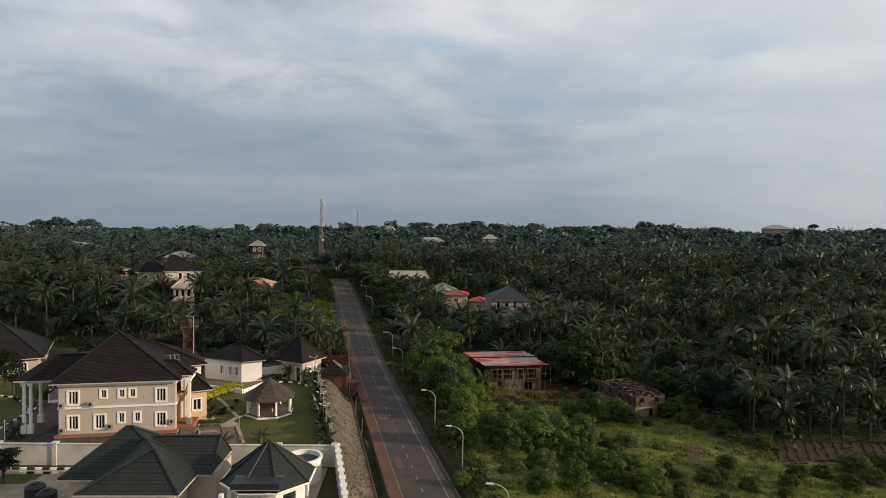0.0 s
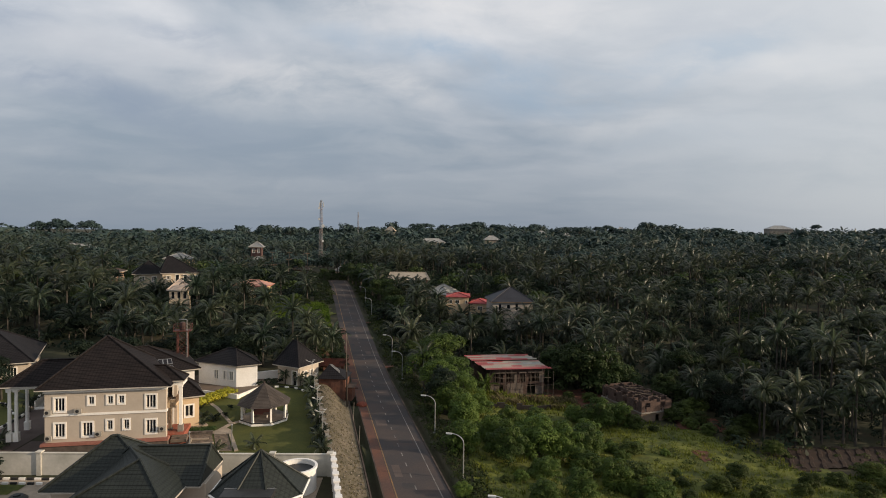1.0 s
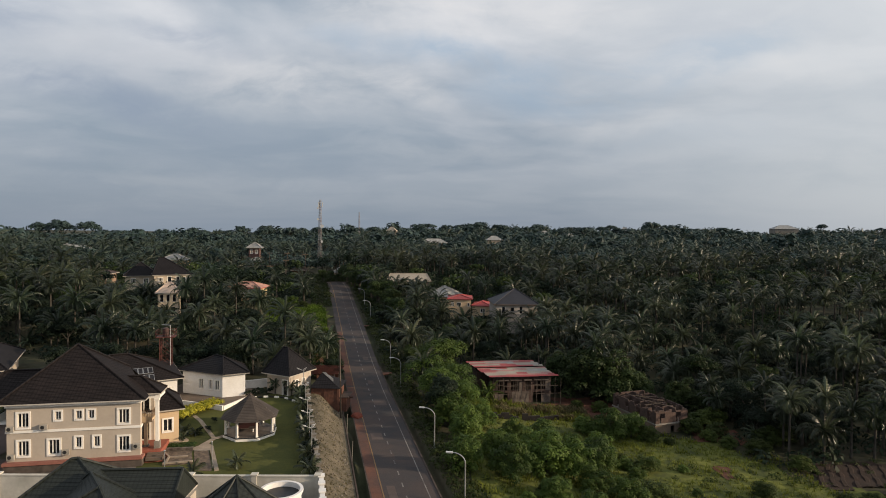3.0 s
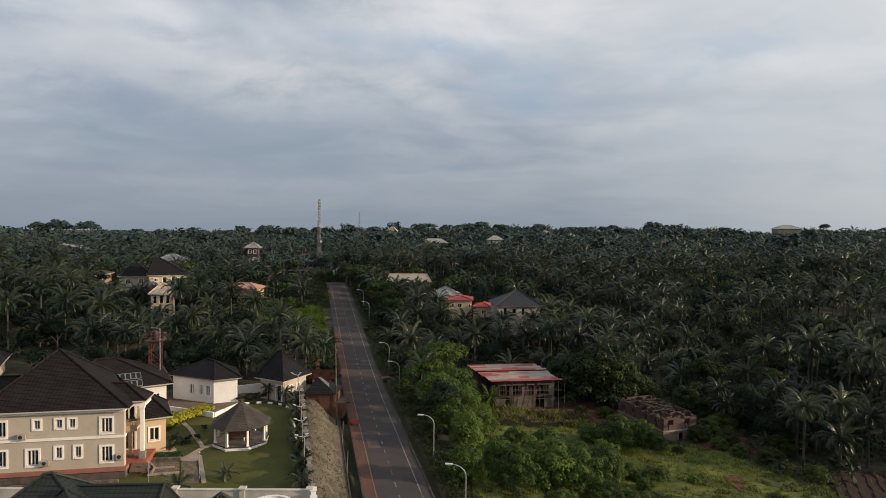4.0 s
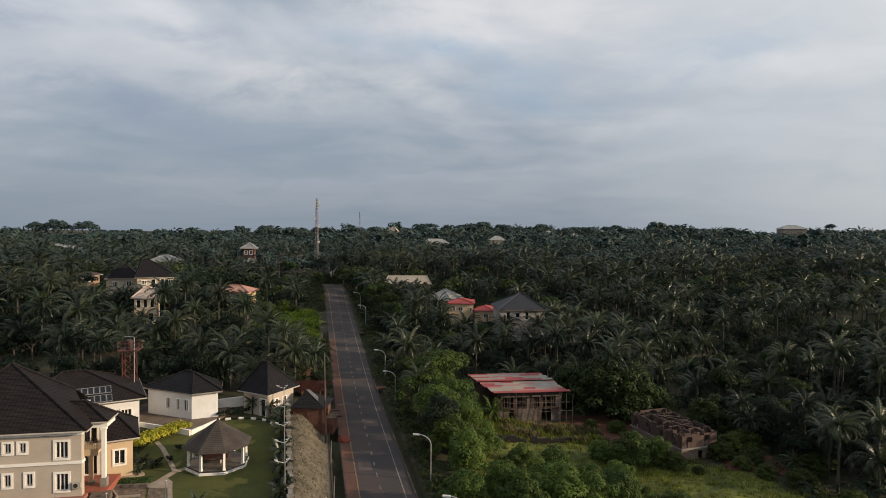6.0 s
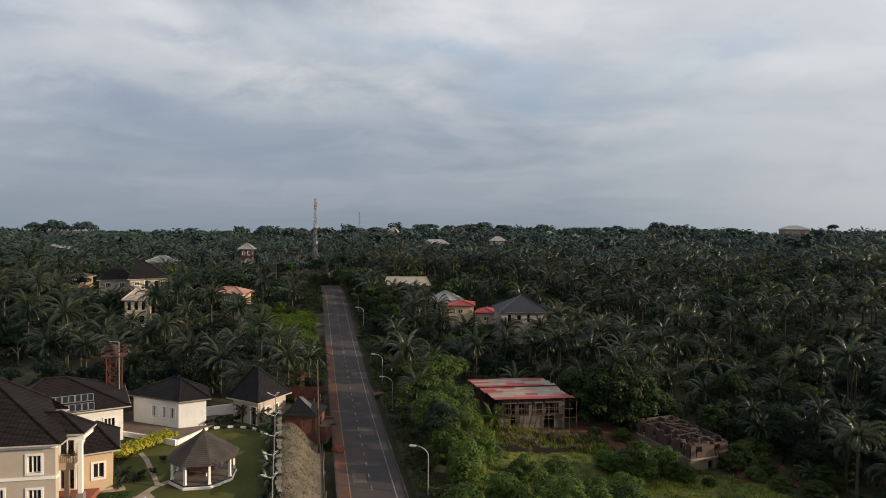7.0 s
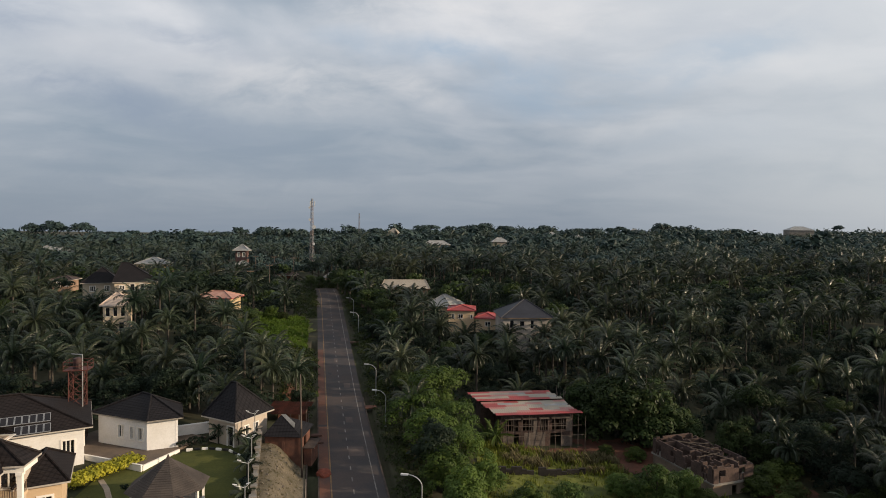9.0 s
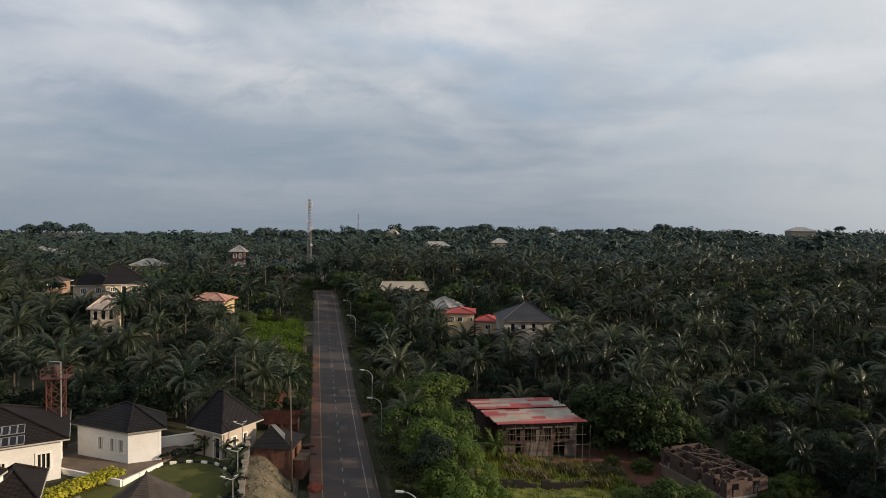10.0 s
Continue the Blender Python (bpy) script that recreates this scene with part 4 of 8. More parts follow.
def gazebo(x, y, z):
    ob = empty("gazebo", pose(x, y, z, 0, 0, 8), "white eight-sided gazebo with brown shingled roof on the lawn", "gazebo")
    n, r = 8, 2.75
    P = lambda k, rr, zz: Vector((rr * math.cos((k + 0.5) * math.tau / n), rr * math.sin((k + 0.5) * math.tau / n), zz))
    bm = bmesh.new()
    for rr, z0, z1 in ((3.05, -0.2, 0.0), (2.9, 0.0, 0.18)):
        lo, hi = [bm.verts.new(P(k, rr, z0)) for k in range(n)], [bm.verts.new(P(k, rr, z1)) for k in range(n)]
        for k in range(n):
            bm.faces.new((lo[k], lo[(k + 1) % n], hi[(k + 1) % n], hi[k]))
        bm.faces.new(hi)
    part("base", bm, M_WHITE, ob)
    for k in range(n):
        bm = bmesh.new()
        tube(bm, P(k, 2.9, 0.13), P(k + 1, 2.9, 0.13), 0.07, 0.07, 6)
        part("base_band", bm, M_BLACK, ob, "dark band round the base")
    for k in range(n):
        p = P(k, r, 0)
        bm = boxes((-0.1, 0.1, -0.1, 0.1, 0.17, 1.95), (-0.13, 0.13, -0.13, 0.13, 0.17, 0.35), (-0.15, 0.15, -0.15, 0.15, 1.83, 1.95))
        o = part("post", bm, M_WHITE, ob)
        o.matrix_local = Matrix.Translation((p.x, p.y, 0)) @ Matrix.Rotation((k + 0.5) * math.tau / n, 4, "Z")
    bm = bmesh.new()
    for k in range(n):
        tube(bm, P(k, r, 1.97), P(k + 1, r, 1.97), 0.13, 0.13, 6)
    part("beam", bm, M_WHITE, ob)
    bm = bmesh.new()
    top = [bm.verts.new(P(k, 2.85, 0.195)) for k in range(n)]
    bm.faces.new(top)
    part("floor", bm, surface("grey_floor_tile", (0.17, 0.145, 0.125), None, 0.5), ob)
    for k in (2, 3):
        bm = bmesh.new()
        for zz in (0.75, 1.05):
            tube(bm, P(k, r - 0.05, zz), P(k + 1, r - 0.05, zz), 0.035, 0.035, 6)
        part("rail", bm, M_WHITE, ob)
    for k in range(n):
        roof_slope(ob, P(k, 3.3, 1.98), P(k + 1, 3.3, 1.98), (0, 0, 4.35), (0, 0, 4.35), 0.2, M_THATCH, 0.03)
    bm = bmesh.new()
    tube(bm, (0, 0, 4.25), (0, 0, 4.56), 0.16, 0.03, 8)
    part("finial", bm, M_ROOF_BROWN, ob)
    # the timber tone of the ceiling stands in for shade under the roof
    part("ceiling", boxes((-1.8, 1.8, -1.8, 1.8, 2.07, 2.1)), M_WOOD, ob)
    s = empty("bench", pose(x, y, z, 0, 0, 8) @ pose(-0.4, 0.9, 0.195), "dark maroon padded bench inside the gazebo", "bench")
    part("seat", boxes((-1.2, 1.2, -0.3, 0.3, 0.0, 0.42)), surface("maroon_cloth", (0.055, 0.02, 0.02), None, 0.9), s)
    part("backrest", boxes((-1.2, 1.2, 0.3, 0.45, 0.0, 0.85)), surface("maroon_cloth", (0.055, 0.02, 0.02), None, 0.9), s)
    t = empty("table", pose(x, y, z, 0, 0, 8) @ pose(0.4, -0.7, 0.195), "low round dark table inside the gazebo", "table")
    bm = bmesh.new()
    tube(bm, (0, 0, 0.5), (0, 0, 0.55), 0.5, 0.5, 20)
    part("tabletop", bm, M_ROOF_BROWN, t)
    part("leg", tubes(0.06, ((0, 0, 0), (0, 0, 0.5))), M_WHITE, t)


gazebo(-18.5, 74.0, 1.98)


# ---- brick shed by the road ----
def shed():
    ob = empty("brick_shed", pose(-13.9, 87.2, 0.9, 0, 0, -4), "small red-brick shed with a dark metal pyramid roof", "shed")
    for p, q, op in (((0, 0), (3.6, 0), []), ((3.6, 0.2), (3.6, 3.6), [(1.2, 2.2, 0.2, 2.2)]), ((3.6, 3.8), (0, 3.8), []), ((0, 3.6), (0, 0.2), [])):
        wall(ob, "wall", p, q, -0.6, 2.7, 0.2, op, M_BRICK)
    for x in (0.0, 1.8, 3.6):
        part("pier", boxes((x - 0.16, x + 0.16, -0.07, 0.0, -0.6, 2.7)), M_BRICK, ob)
    bm = bmesh.new()
    e = [(-0.35, -0.35, 2.7), (3.95, -0.35, 2.7), (3.95, 4.15, 2.7), (-0.35, 4.15, 2.7)]
    top = (0.9, 2.0, 4.3)
    for p, q in ((0, 1), (3, 0), (2, 3)):
        roof_slope(ob, e[p], e[q], top, top, 0.7, M_ROOF_BLACK, 0.02)
    roof_slope(ob, e[1], e[2], top, top, 0.7, M_ROOF_BLACK, 0.02)
    t, c = Vector(top), Vector(e[1])
    bm = bmesh.new()
    v = [bm.verts.new(p + Vector((0, 0, 0.08))) for p in (t, t.lerp(c, 0.62), t.lerp(c, 0.5) + Vector((0.15, 0.75, 0.02)), t + Vector((0.35, 0.5, -0.12)))]
    bm.faces.new(v)
    bmesh.ops.solidify(bm, geom=bm.faces[:], thickness=0.03)
    part("side_store", boxes((3.72, 4.55, 0.9, 3.6, -0.8, 1.15)), M_BRICK, ob, "low brick store against the shed")
    part("store_lid", boxes((3.66, 4.85, 0.75, 3.75, 1.15, 1.25)), M_DRAIN, ob, "flat brown lid slab over the low store")
    part("loose_sheet", bm, M_ROOF_GREY, ob, "pale loose metal sheet on the roof")


shed()
for x, y, w, d in ((-9.95, 94.6, 1.5, 0.8), (-10.5, 97.0, 1.3, 0.7)):
    o = empty("drain_slab", pose(x, y, ground(x, y) + 0.12, 0, 0, 10), "reddish concrete slab bridging the roadside drain", "slab", "drain slabs")
    part("slab", boxes((-w / 2, w / 2, -d / 2, d / 2, -0.1, 0.08)), M_SHOULDER, o)
for y in (107.8, 143.5):
    x = road_x(y) + 3.9
    o = empty("drain_slab", pose(x, y, ground(x, y) + 0.06, 0, 0, 10), "reddish concrete slab bridging the ditch", "slab", "drain slabs")
    part("slab", boxes((-0.7, 0.9, -0.6, 0.6, -0.12, 0.06)), M_SHOULDER, o)

# ---- water tower ----


def water_tower(x, y):
    z0 = ground(x, y)
    ob = empty("water_tower", pose(x, y, z0, 0, 0, 12), "red-oxide steel lattice tower carrying a dark water tank", "water tower")
    s, hgt = 0.66, 7.6
    legs = [(-s, -s), (s, -s), (s, s), (-s, s)]
    for a in legs:
        part("leg", tubes(0.055, ((a[0], a[1], -0.4), (a[0], a[1], hgt))), M_STEEL_RED, ob)
    for lv in range(6):
        za, zb = lv * hgt / 6, (lv + 1) * hgt / 6
        for k in range(4):
            a, b = legs[k], legs[(k + 1) % 4]
            part("brace", tubes(0.03, ((*a, za), (*b, zb)), ((*b, za), (*a, zb)), ((*a, zb), (*b, zb))), M_STEEL_RED, ob)
    part("platform", boxes((-1.1, 1.25, -0.9, 0.9, hgt, hgt + 0.1)), M_STEEL_RED, ob)
    rails = []
    c = [(-1.08, -0.88), (1.22, -0.88), (1.22, 0.88), (-1.08, 0.88)]
    for k in range(4):
        a, b = c[k], c[(k + 1) % 4]
        for zz in (hgt + 0.5, hgt + 0.95):
            rails.append(((*a, zz), (*b, zz)))
        rails.append(((*a, hgt), (*a, hgt + 0.95)))
    part("railing", tubes(0.03, *rails), M_STEEL_RED, ob)
    bm = bmesh.new()
    tube(bm, (0, 0, hgt + 0.1), (0, 0, hgt + 1.15), 0.42, 0.41, 20)
    tube(bm, (0, 0, hgt + 1.15), (0, 0, hgt + 1.3), 0.41, 0.15, 20)
    part("tank", bm, surface("tank_brown", (0.07, 0.04, 0.035), None, 0.6), ob, "dark brown plastic water tank")
    bm = bmesh.new()
    pipe(bm, [(0.72, -0.8, 0), (0.72, -0.8, hgt + 1.7), (-0.4, -0.5, hgt + 1.75)], 0.05, 0.05, 6)
    part("pipe", bm, M_STEEL, ob)


water_tower(-34.0, 87.9)


# ---- lamps ----
def street_lamp():
    ob = empty("street_lamp", pose(0, 0, 0), "grey curved-arm street lamp beside the road", "street lamp", "street lamps")
    bm = bmesh.new()
    tube(bm, (0, 0, -0.5), (0, 0, 3.7), 0.075, 0.06, 8)
    pts = [(-1.25 * (1 - math.cos(a)), 0, 3.7 + 0.95 * math.sin(a)) for a in [k * math.pi / 2 / 7 for k in range(8)]]
    pipe(bm, pts, 0.055, 0.045, 8)
    part("pole", bm, M_STEEL, ob)
    bm = boxes((-1.85, -1.2, -0.11, 0.11, 4.6, 4.7), (-1.8, -1.25, -0.08, 0.08, 4.56, 4.6))
    part("lamp_head", bm, M_LAMP_HEAD, ob, "white flat lamp head")
    part("base_plate", boxes((-0.16, 0.16, -0.16, 0.16, -0.02, 0.05)), M_STEEL, ob)
    return ob


lamp = street_lamp()
lamp_rows = (45.8, 60.3, 74.2, 100.6, 113.0, 150.0, 166.0)
for k, y in enumerate(lamp_rows):
    x = road_x(y) + 5.25
    m = pose(x, y, ground(x, y), 0, 0, -10.8)
    if k == 0:
        lamp.matrix_world = m
    else:
        copy_thing(lamp, m)


def garden_lamp():
    ob = empty("garden_lamp", pose(0, 0, 0), "white solar garden lamp on a slim post by the low wall", "lamp", "garden lamps")
    bm = bmesh.new()
    tube(bm, (0, 0, -0.3), (0, 0, 3.6), 0.055, 0.045, 8)
    part("post", bm, M_STEEL, ob)
    for sgn, ln in ((-1, 0.8), (1, 0.3)):
        bm = bmesh.new()
        tube(bm, (0, 0, 3.45), (sgn * ln, 0, 3.7), 0.025, 0.02, 6)
        a = part("arm", bm, M_LAMP_HEAD, ob)
        bm = boxes((-0.17, 0.17, -0.06, 0.06, -0.02, 0.02))
        o = part("lamp_head", bm, M_LAMP_HEAD, a)
        o.matrix_local = Matrix.Translation((sgn * (ln - 0.05), 0, 3.78)) @ Matrix.Rotation(-sgn * 0.25, 4, "Y")
    return ob


gl = garden_lamp()
for k, y in enumerate((86.4, 80.2, 75.2, 70.6, 66.0)):
    x = -7.8 - (y - 58.8) * 0.2416 - 0.45
    m = pose(x, y, ground(x, y), 0, 0, 6 + 3 * k)
    if k == 0:
        gl.matrix_world = m
    else:
        copy_thing(gl, m)


def post_lamp(x, y, h):
    ob = empty("post_lamp", pose(x, y, ground(x, y)), "slim pale garden lamp post with a small round head", "garden lamp", "garden post lamps")
    bm = bmesh.new()
    tube(bm, (0, 0, -0.2), (0, 0, h), 0.045, 0.04, 8)
    part("post", bm, M_STEEL, ob)
    bm = bmesh.new()
    tube(bm, (0, 0, h), (0, 0, h + 0.06), 0.05, 0.11, 12)
    tube(bm, (0, 0, h + 0.06), (0, 0, h + 0.14), 0.11, 0.05, 12)
    part("lamp_head", bm, M_STEEL, ob)


for p in ((-33.1, 65.6, 2.0), (-19.4, 64.2, 2.6), (-22.9, 61.6, 2.8), (-44.8, 64.0, 2.2)):
    post_lamp(*p)


# ---- unfinished house with sheet roof ----
def sheet_roof_house():
    ob = empty("unfinished_house", pose(12.2, 98.9, -2.3, 0, 0, 7), "unfinished block house with patched metal sheet roof and scaffold poles", "house")
    W, D, h = 10.6, 8.2, 4.5
    wl = [((0.4, 0.9), (W - 0.6, 0.9), [(0.6, 2.3, 2.15, 3.7), (2.9, 4.6, 2.15, 3.7), (5.2, 6.2, 2.15, 3.7), (6.8, 8.9, 2.15, 3.7), (0.8, 2.4, -0.3, 1.75), (6.6, 8.2, -0.3, 1.75)]), ((W - 0.6, 1.1), (W - 0.6, D - 0.6), [(2, 3, 2.2, 3.4)]),
          ((W - 0.6, D - 0.4), (0.4, D - 0.4), []), ((0.4, D - 0.6), (0.4, 1.1), [(2, 3.2, 2.2, 3.4)])]
    for p, q, op in wl:
        wall(ob, "wall", p, q, -0.8, h, 0.22, op, M_BLOCK)
    plaster = surface("patchy_plaster", (0.175, 0.145, 0.125), (0.095, 0.075, 0.064), 0.95, 0.9, 6.0, 0.6, 0.2)
    for x0, x1, z0, z1 in ((0.7, 2.1, -0.2, 1.6), (3.5, 6.3, -0.6, 1.9), (8.4, 9.9, -0.4, 1.3), (4.7, 5.15, 1.9, 3.6), (9.05, 9.9, 2.0, 3.6)):
        part("plaster_panel", boxes((x0, x1, 0.885, 0.898, z0, z1)), plaster, ob, "patch of pale rough plaster")
    for x0, x1 in ((0.8, 2.9), (3.2, 5.0), (5.4, 6.7), (7.0, 9.5)):
        part("lintel", boxes((x0, x1, 0.5, 0.884, 3.74, 3.9)), plaster, ob)
    for x0, x1 in ((1.0, 2.7), (3.3, 5.0), (5.6, 6.6), (7.2, 9.3)):
        bars = [(x0 + (x1 - x0) * k / 4 - 0.03, x0 + (x1 - x0) * k / 4 + 0.03, 0.98, 1.03, 2.15, 3.7) for k in (1, 2, 3)] + [(x0, x1, 0.98, 1.03, 2.9, 2.96)]
        part("window_grille", boxes(*bars), M_POLE, ob)
    rng = random.Random(5)
    # roof: strips of separate patched sheets in crimson, buff and grey
    mats = [M_ROOF_RED, M_ROOF_GREY, M_ROOF_CREAM, surface("rusty_pink_sheet", (0.40, 0.16, 0.14), (0.33, 0.19, 0.165), 0.6, 0.5, 5, 0.3, 0.1)]
    kinds = ((0, 0, 0, 0, 0), (2, 3, 3, 2, 0), (2, 2, 3, 2, 3), (3, 2, 2, 2, 2), (0, 3, 2, 1, 2), (2, 2, 3, 2, 2), (3, 0, 2, 2, 3), (0, 0, 0, 0, 2), (2, 0, 3, 2, 1), (0, 3, 2, 2, 2), (2, 2, 1, 2, 2), (0, 0, 3, 0, 0))
    rows = len(kinds)
    for j in range(rows):
        y0, y1 = -0.2 + j * (D + 0.4) / rows, -0.2 + (j + 1) * (D + 0.4) / rows + 0.14
        z0 = h + 0.10 + 0.038 * j + (0.2 if j >= 7 else 0)
        skew = -1.7 * j / (rows - 1)
        x, end, k = -0.5 + skew + (0.0 if j < 7 else -0.3) + rng.uniform(-0.15, 0.15), W + 0.25 + skew + rng.uniform(-0.25, 0.2), 0
        while x < end - 0.3:
            x1 = min(x + rng.uniform(1.7, 3.2), end)
            mt = mats[kinds[j][max(0, min(4, int(5 * (x + 0.6 - skew) / (W + 0.9))))] if rng.random() < 0.88 else rng.choice((0, 1, 2, 3))]
            tilt, slip = rng.uniform(-0.02, 0.02), rng.uniform(-0.1, 0.08)
            bm = bmesh.new()
            n = max(3, int((x1 - x) / 0.14))
            prev = None
            for i in range(n + 1):
                xx = x + (x1 - x + 0.05) * i / n
                w = 0.02 * (i % 2) + tilt * i / n + 0.006 * (k % 2)
                cur = (bm.verts.new((xx, y0 + slip, z0 + w)), bm.verts.new((xx, y1, z0 + 0.062 + w)))
                if prev:
                    bm.faces.new((prev[0], cur[0], cur[1], prev[1]))
                prev = cur
            part("roof_sheet", bm, mt, ob)
            x, k = x1, k + 1
    for k in range(13):
        x = 0.0 + k * (W + 0.3) / 12 + rng.uniform(-0.35, 0.35)
        part("scaffold_pole", tubes(0.032, ((x, -0.15 - rng.uniform(0, 0.6), -1.0), (x + rng.uniform(-0.25, 0.25), -0.1, h + rng.uniform(-0.6, 0.05)))), M_POLE, ob)
    for x0, x1, z in ((-0.2, 6.4, 1.85), (5.9, W + 0.7, 1.75), (1.8, W + 0.2, 3.1), (-0.1, 4.2, 0.5)):
        part("scaffold_rail", tubes(0.032, ((x0, -0.2, z + rng.uniform(-0.1, 0.1)), (x1, -0.2, z + rng.uniform(-0.15, 0.15)))), M_POLE, ob)
    for k in range(9):
        x = W - 1.4 + k * 0.3
        part("scaffold_pole", tubes(0.035, ((x, D - 3.0 + k * 0.35, -1.0), (x + rng.uniform(-0.1, 0.2), D - 2.6 + k * 0.3, h + rng.uniform(0.5, 2.2)))), M_POLE, ob)
    # lean-to at the side, under the upper roof
    part("side_wall", boxes((-1.5, -1.3, 4.6, D - 0.4, -0.8, h - 0.1), (-1.3, 0.38, 4.6, 4.8, -0.8, h - 0.2)), M_BLOCK, ob)


sheet_roof_house()


# ---- roofless block house ----
def cell_wall(parent, name, p, q, cells, bl, bh, thick, material):
    """One joined wall of block courses between p and q: cells is a set of (column, course) that are built."""
    p, q = Vector((*p, 0)), Vector((*q, 0))
    d = (q - p).normalized()
    s = Vector((-d.y, d.x, 0)) * thick * 0.5
    bm, vs = bmesh.new(), {}

    def v(i, c, side):
        k = (i, c, side)
        if k not in vs:
            vs[k] = bm.verts.new(p + d * (i * bl) + s * side + Vector((0, 0, c * bh)))
        return vs[k]

    for i, c in cells:
        bm.faces.new((v(i, c, -1), v(i + 1, c, -1), v(i + 1, c + 1, -1), v(i, c + 1, -1)))
        bm.faces.new((v(i, c + 1, 1), v(i + 1, c + 1, 1), v(i + 1, c, 1), v(i, c, 1)))
        for di, dc, a, b in ((-1, 0, (i, c), (i, c + 1)), (1, 0, (i + 1, c + 1), (i + 1, c)), (0, -1, (i + 1, c), (i, c)), (0, 1, (i, c + 1), (i + 1, c + 1))):
            if (i + di, c + dc) not in cells:
                bm.faces.new((v(*a, -1), v(*b, -1), v(*b, 1), v(*a, 1)))
    bmesh.ops.recalc_face_normals(bm, faces=bm.faces[:])
    return part(name, bm, material, parent)


def block_house():
    ob = empty("block_house_shell", pose(33.3, 85.9, -0.9, 0, 0, 18), "roofless shell of a bare block house on a lower storey", "house")
    W, D = 5.4, 9.6
    rng = random.Random(8)
    part("slab", boxes((-0.12, W + 0.3, -0.25, D + 0.15, -0.18, 0.0)), M_CONCRETE, ob)
    low = surface("tan_block", (0.21, 0.155, 0.115), (0.15, 0.115, 0.09), 0.95, 1.0, 9, 0.4, 0.25)
    for p, q, op in (((0, 0), (W, 0), [(2.6, 3.3, -1.5, -0.5)]), ((W, 0.22), (W, D), []), ((W, D), (0, D), []), ((0, D), (0, 0.22), [])):
        wall(ob, "lower_wall", p, q, -2.6, -0.2, 0.22, op, low)
    runs = [((0, 0), (W, 0), 2), ((W, 0.1), (W, D), 4), ((W, D), (0, D), 2), ((0, D - 0.1), (0, 0.1), 4)]
    runs += [((0.1, y), (W - 0.1, y), 1) for y in (1.5, 3.0, 4.6, 6.2, 7.8)] + [((1.8, 0.1), (1.8, D - 0.1), 4), ((3.5, 0.1), (3.5, D - 0.1), 4)]
    bl, bh = 0.225, 0.225
    for p, q, doors in runs:
        n = int(round(math.dist(p, q) / bl))
        step = math.dist(p, q) / n
        cells, top = set(), 8
        for i in range(n):
            if i % 2 == 0:
                top = 8 + rng.choice((-2, -1, 0, 0, 0, 0))
            cells |= {(i, c) for c in range(top)}
        for k in range(doors):
            a = int((k + rng.uniform(0.35, 0.65)) * n / doors)
            cells -= {(i, c) for i in range(a - 2, a + 2) for c in range(rng.choice((0, 3)), 6)}
            cells |= {(i, c) for i in range(a - 2, min(n, a + 2)) for c in (6,)}
        cells = {(i, c) for i, c in cells if 0 <= i < n}
        cell_wall(ob, "block_wall", p, q, cells, step, bh, 0.15, M_BLOCK)
    for k in range(4):
        part("timber", tubes(0.05, ((rng.uniform(0, 2), rng.uniform(0, D), 1.75), (rng.uniform(3, W), rng.uniform(0, D), 1.8))), M_WOOD, ob)


block_house()

# ---- houses among the palms ----
house("grey_roof_house", (17.6, 140.6, 2.6), 2.0, 9.6, 10.0, 6.1, "pale unpainted two-storey house with dark grey hipped roof among palms", walls=surface("grey_render", (0.42, 0.385, 0.345), (0.30, 0.27, 0.24), 0.9, 0.4, 4, 0.25, 0.1),
      roof=surface("slate_sheet", (0.028, 0.029, 0.038), (0.022, 0.023, 0.030), 0.6, 0.6, 6, 0.3, 0.15), ridge=((5.0, 5.0, 9.1), (5.4, 5.0, 9.1)), eave=0.5,
      windows=[("F", 1.8, 4.0, 0.8, 1.6, 0), ("F", 3.8, 4.4, 0.9, 1.0, 0), ("F", 5.8, 4.0, 0.7, 1.6, 0), ("F", 5.6, 1.0, 0.9, 1.3, 2), ("F", 2.0, 1.0, 0.9, 1.3, 2)], plinth=0, trim=0, fascia=M_WOOD)
house("red_roof_house", (7.4, 154.4, 3.4), -4.0, 5.6, 6.5, 4.9, "tan house with red sheet roof among palms", walls=M_WALL_TAN, roof=M_ROOF_RED, rise=0.75, eave=0.35, windows=[("F", 1.0, 3.1, 0.6, 0.9, 1), ("F", 2.6, 3.1, 1.0, 0.9, 1), ("F", 5.0, 3.1, 0.4, 0.8, 0)], plinth=0, trim=0.06, fascia=M_ROOF_RED)
house("red_roof_house", (13.2, 152.6, 3.0), -12.0, 4.4, 6.0, 3.9, "lower tan wing with red sheet roof beside the taller house", walls=M_WALL_TAN, roof=M_ROOF_RED, rise=0.8, eave=0.35, windows=[("F", 2.6, 2.2, 1.1, 0.9, 1)], plinth=0, trim=0.06, fascia=M_ROOF_RED)
house("long_roof_house", (-9.6, 184.5, 6.4), 3.0, 12.4, 8.0, 3.6, "long house under a dusty buff sheet roof with dark walls", walls=surface("brown_timber_wall", (0.13, 0.09, 0.065), (0.09, 0.065, 0.05), 0.9, 0.6, 6.0, 0.3, 0.1), roof=M_ROOF_CREAM, rise=2.2, eave=0.5, ridge=((0.6, 4.0, 5.6), (11.8, 4.0, 5.6)), windows=[("F", 3.0, 0.9, 1.1, 1.2, 1), ("F", 8.0, 0.9, 1.1, 1.2, 1)], plinth=0, fascia=M_WOOD)
gable = empty("porch_gable", pose(-9.6, 184.5, 6.4, 0, 0, 3.0), "small dusty gabled porch roof before the long house", "roof")
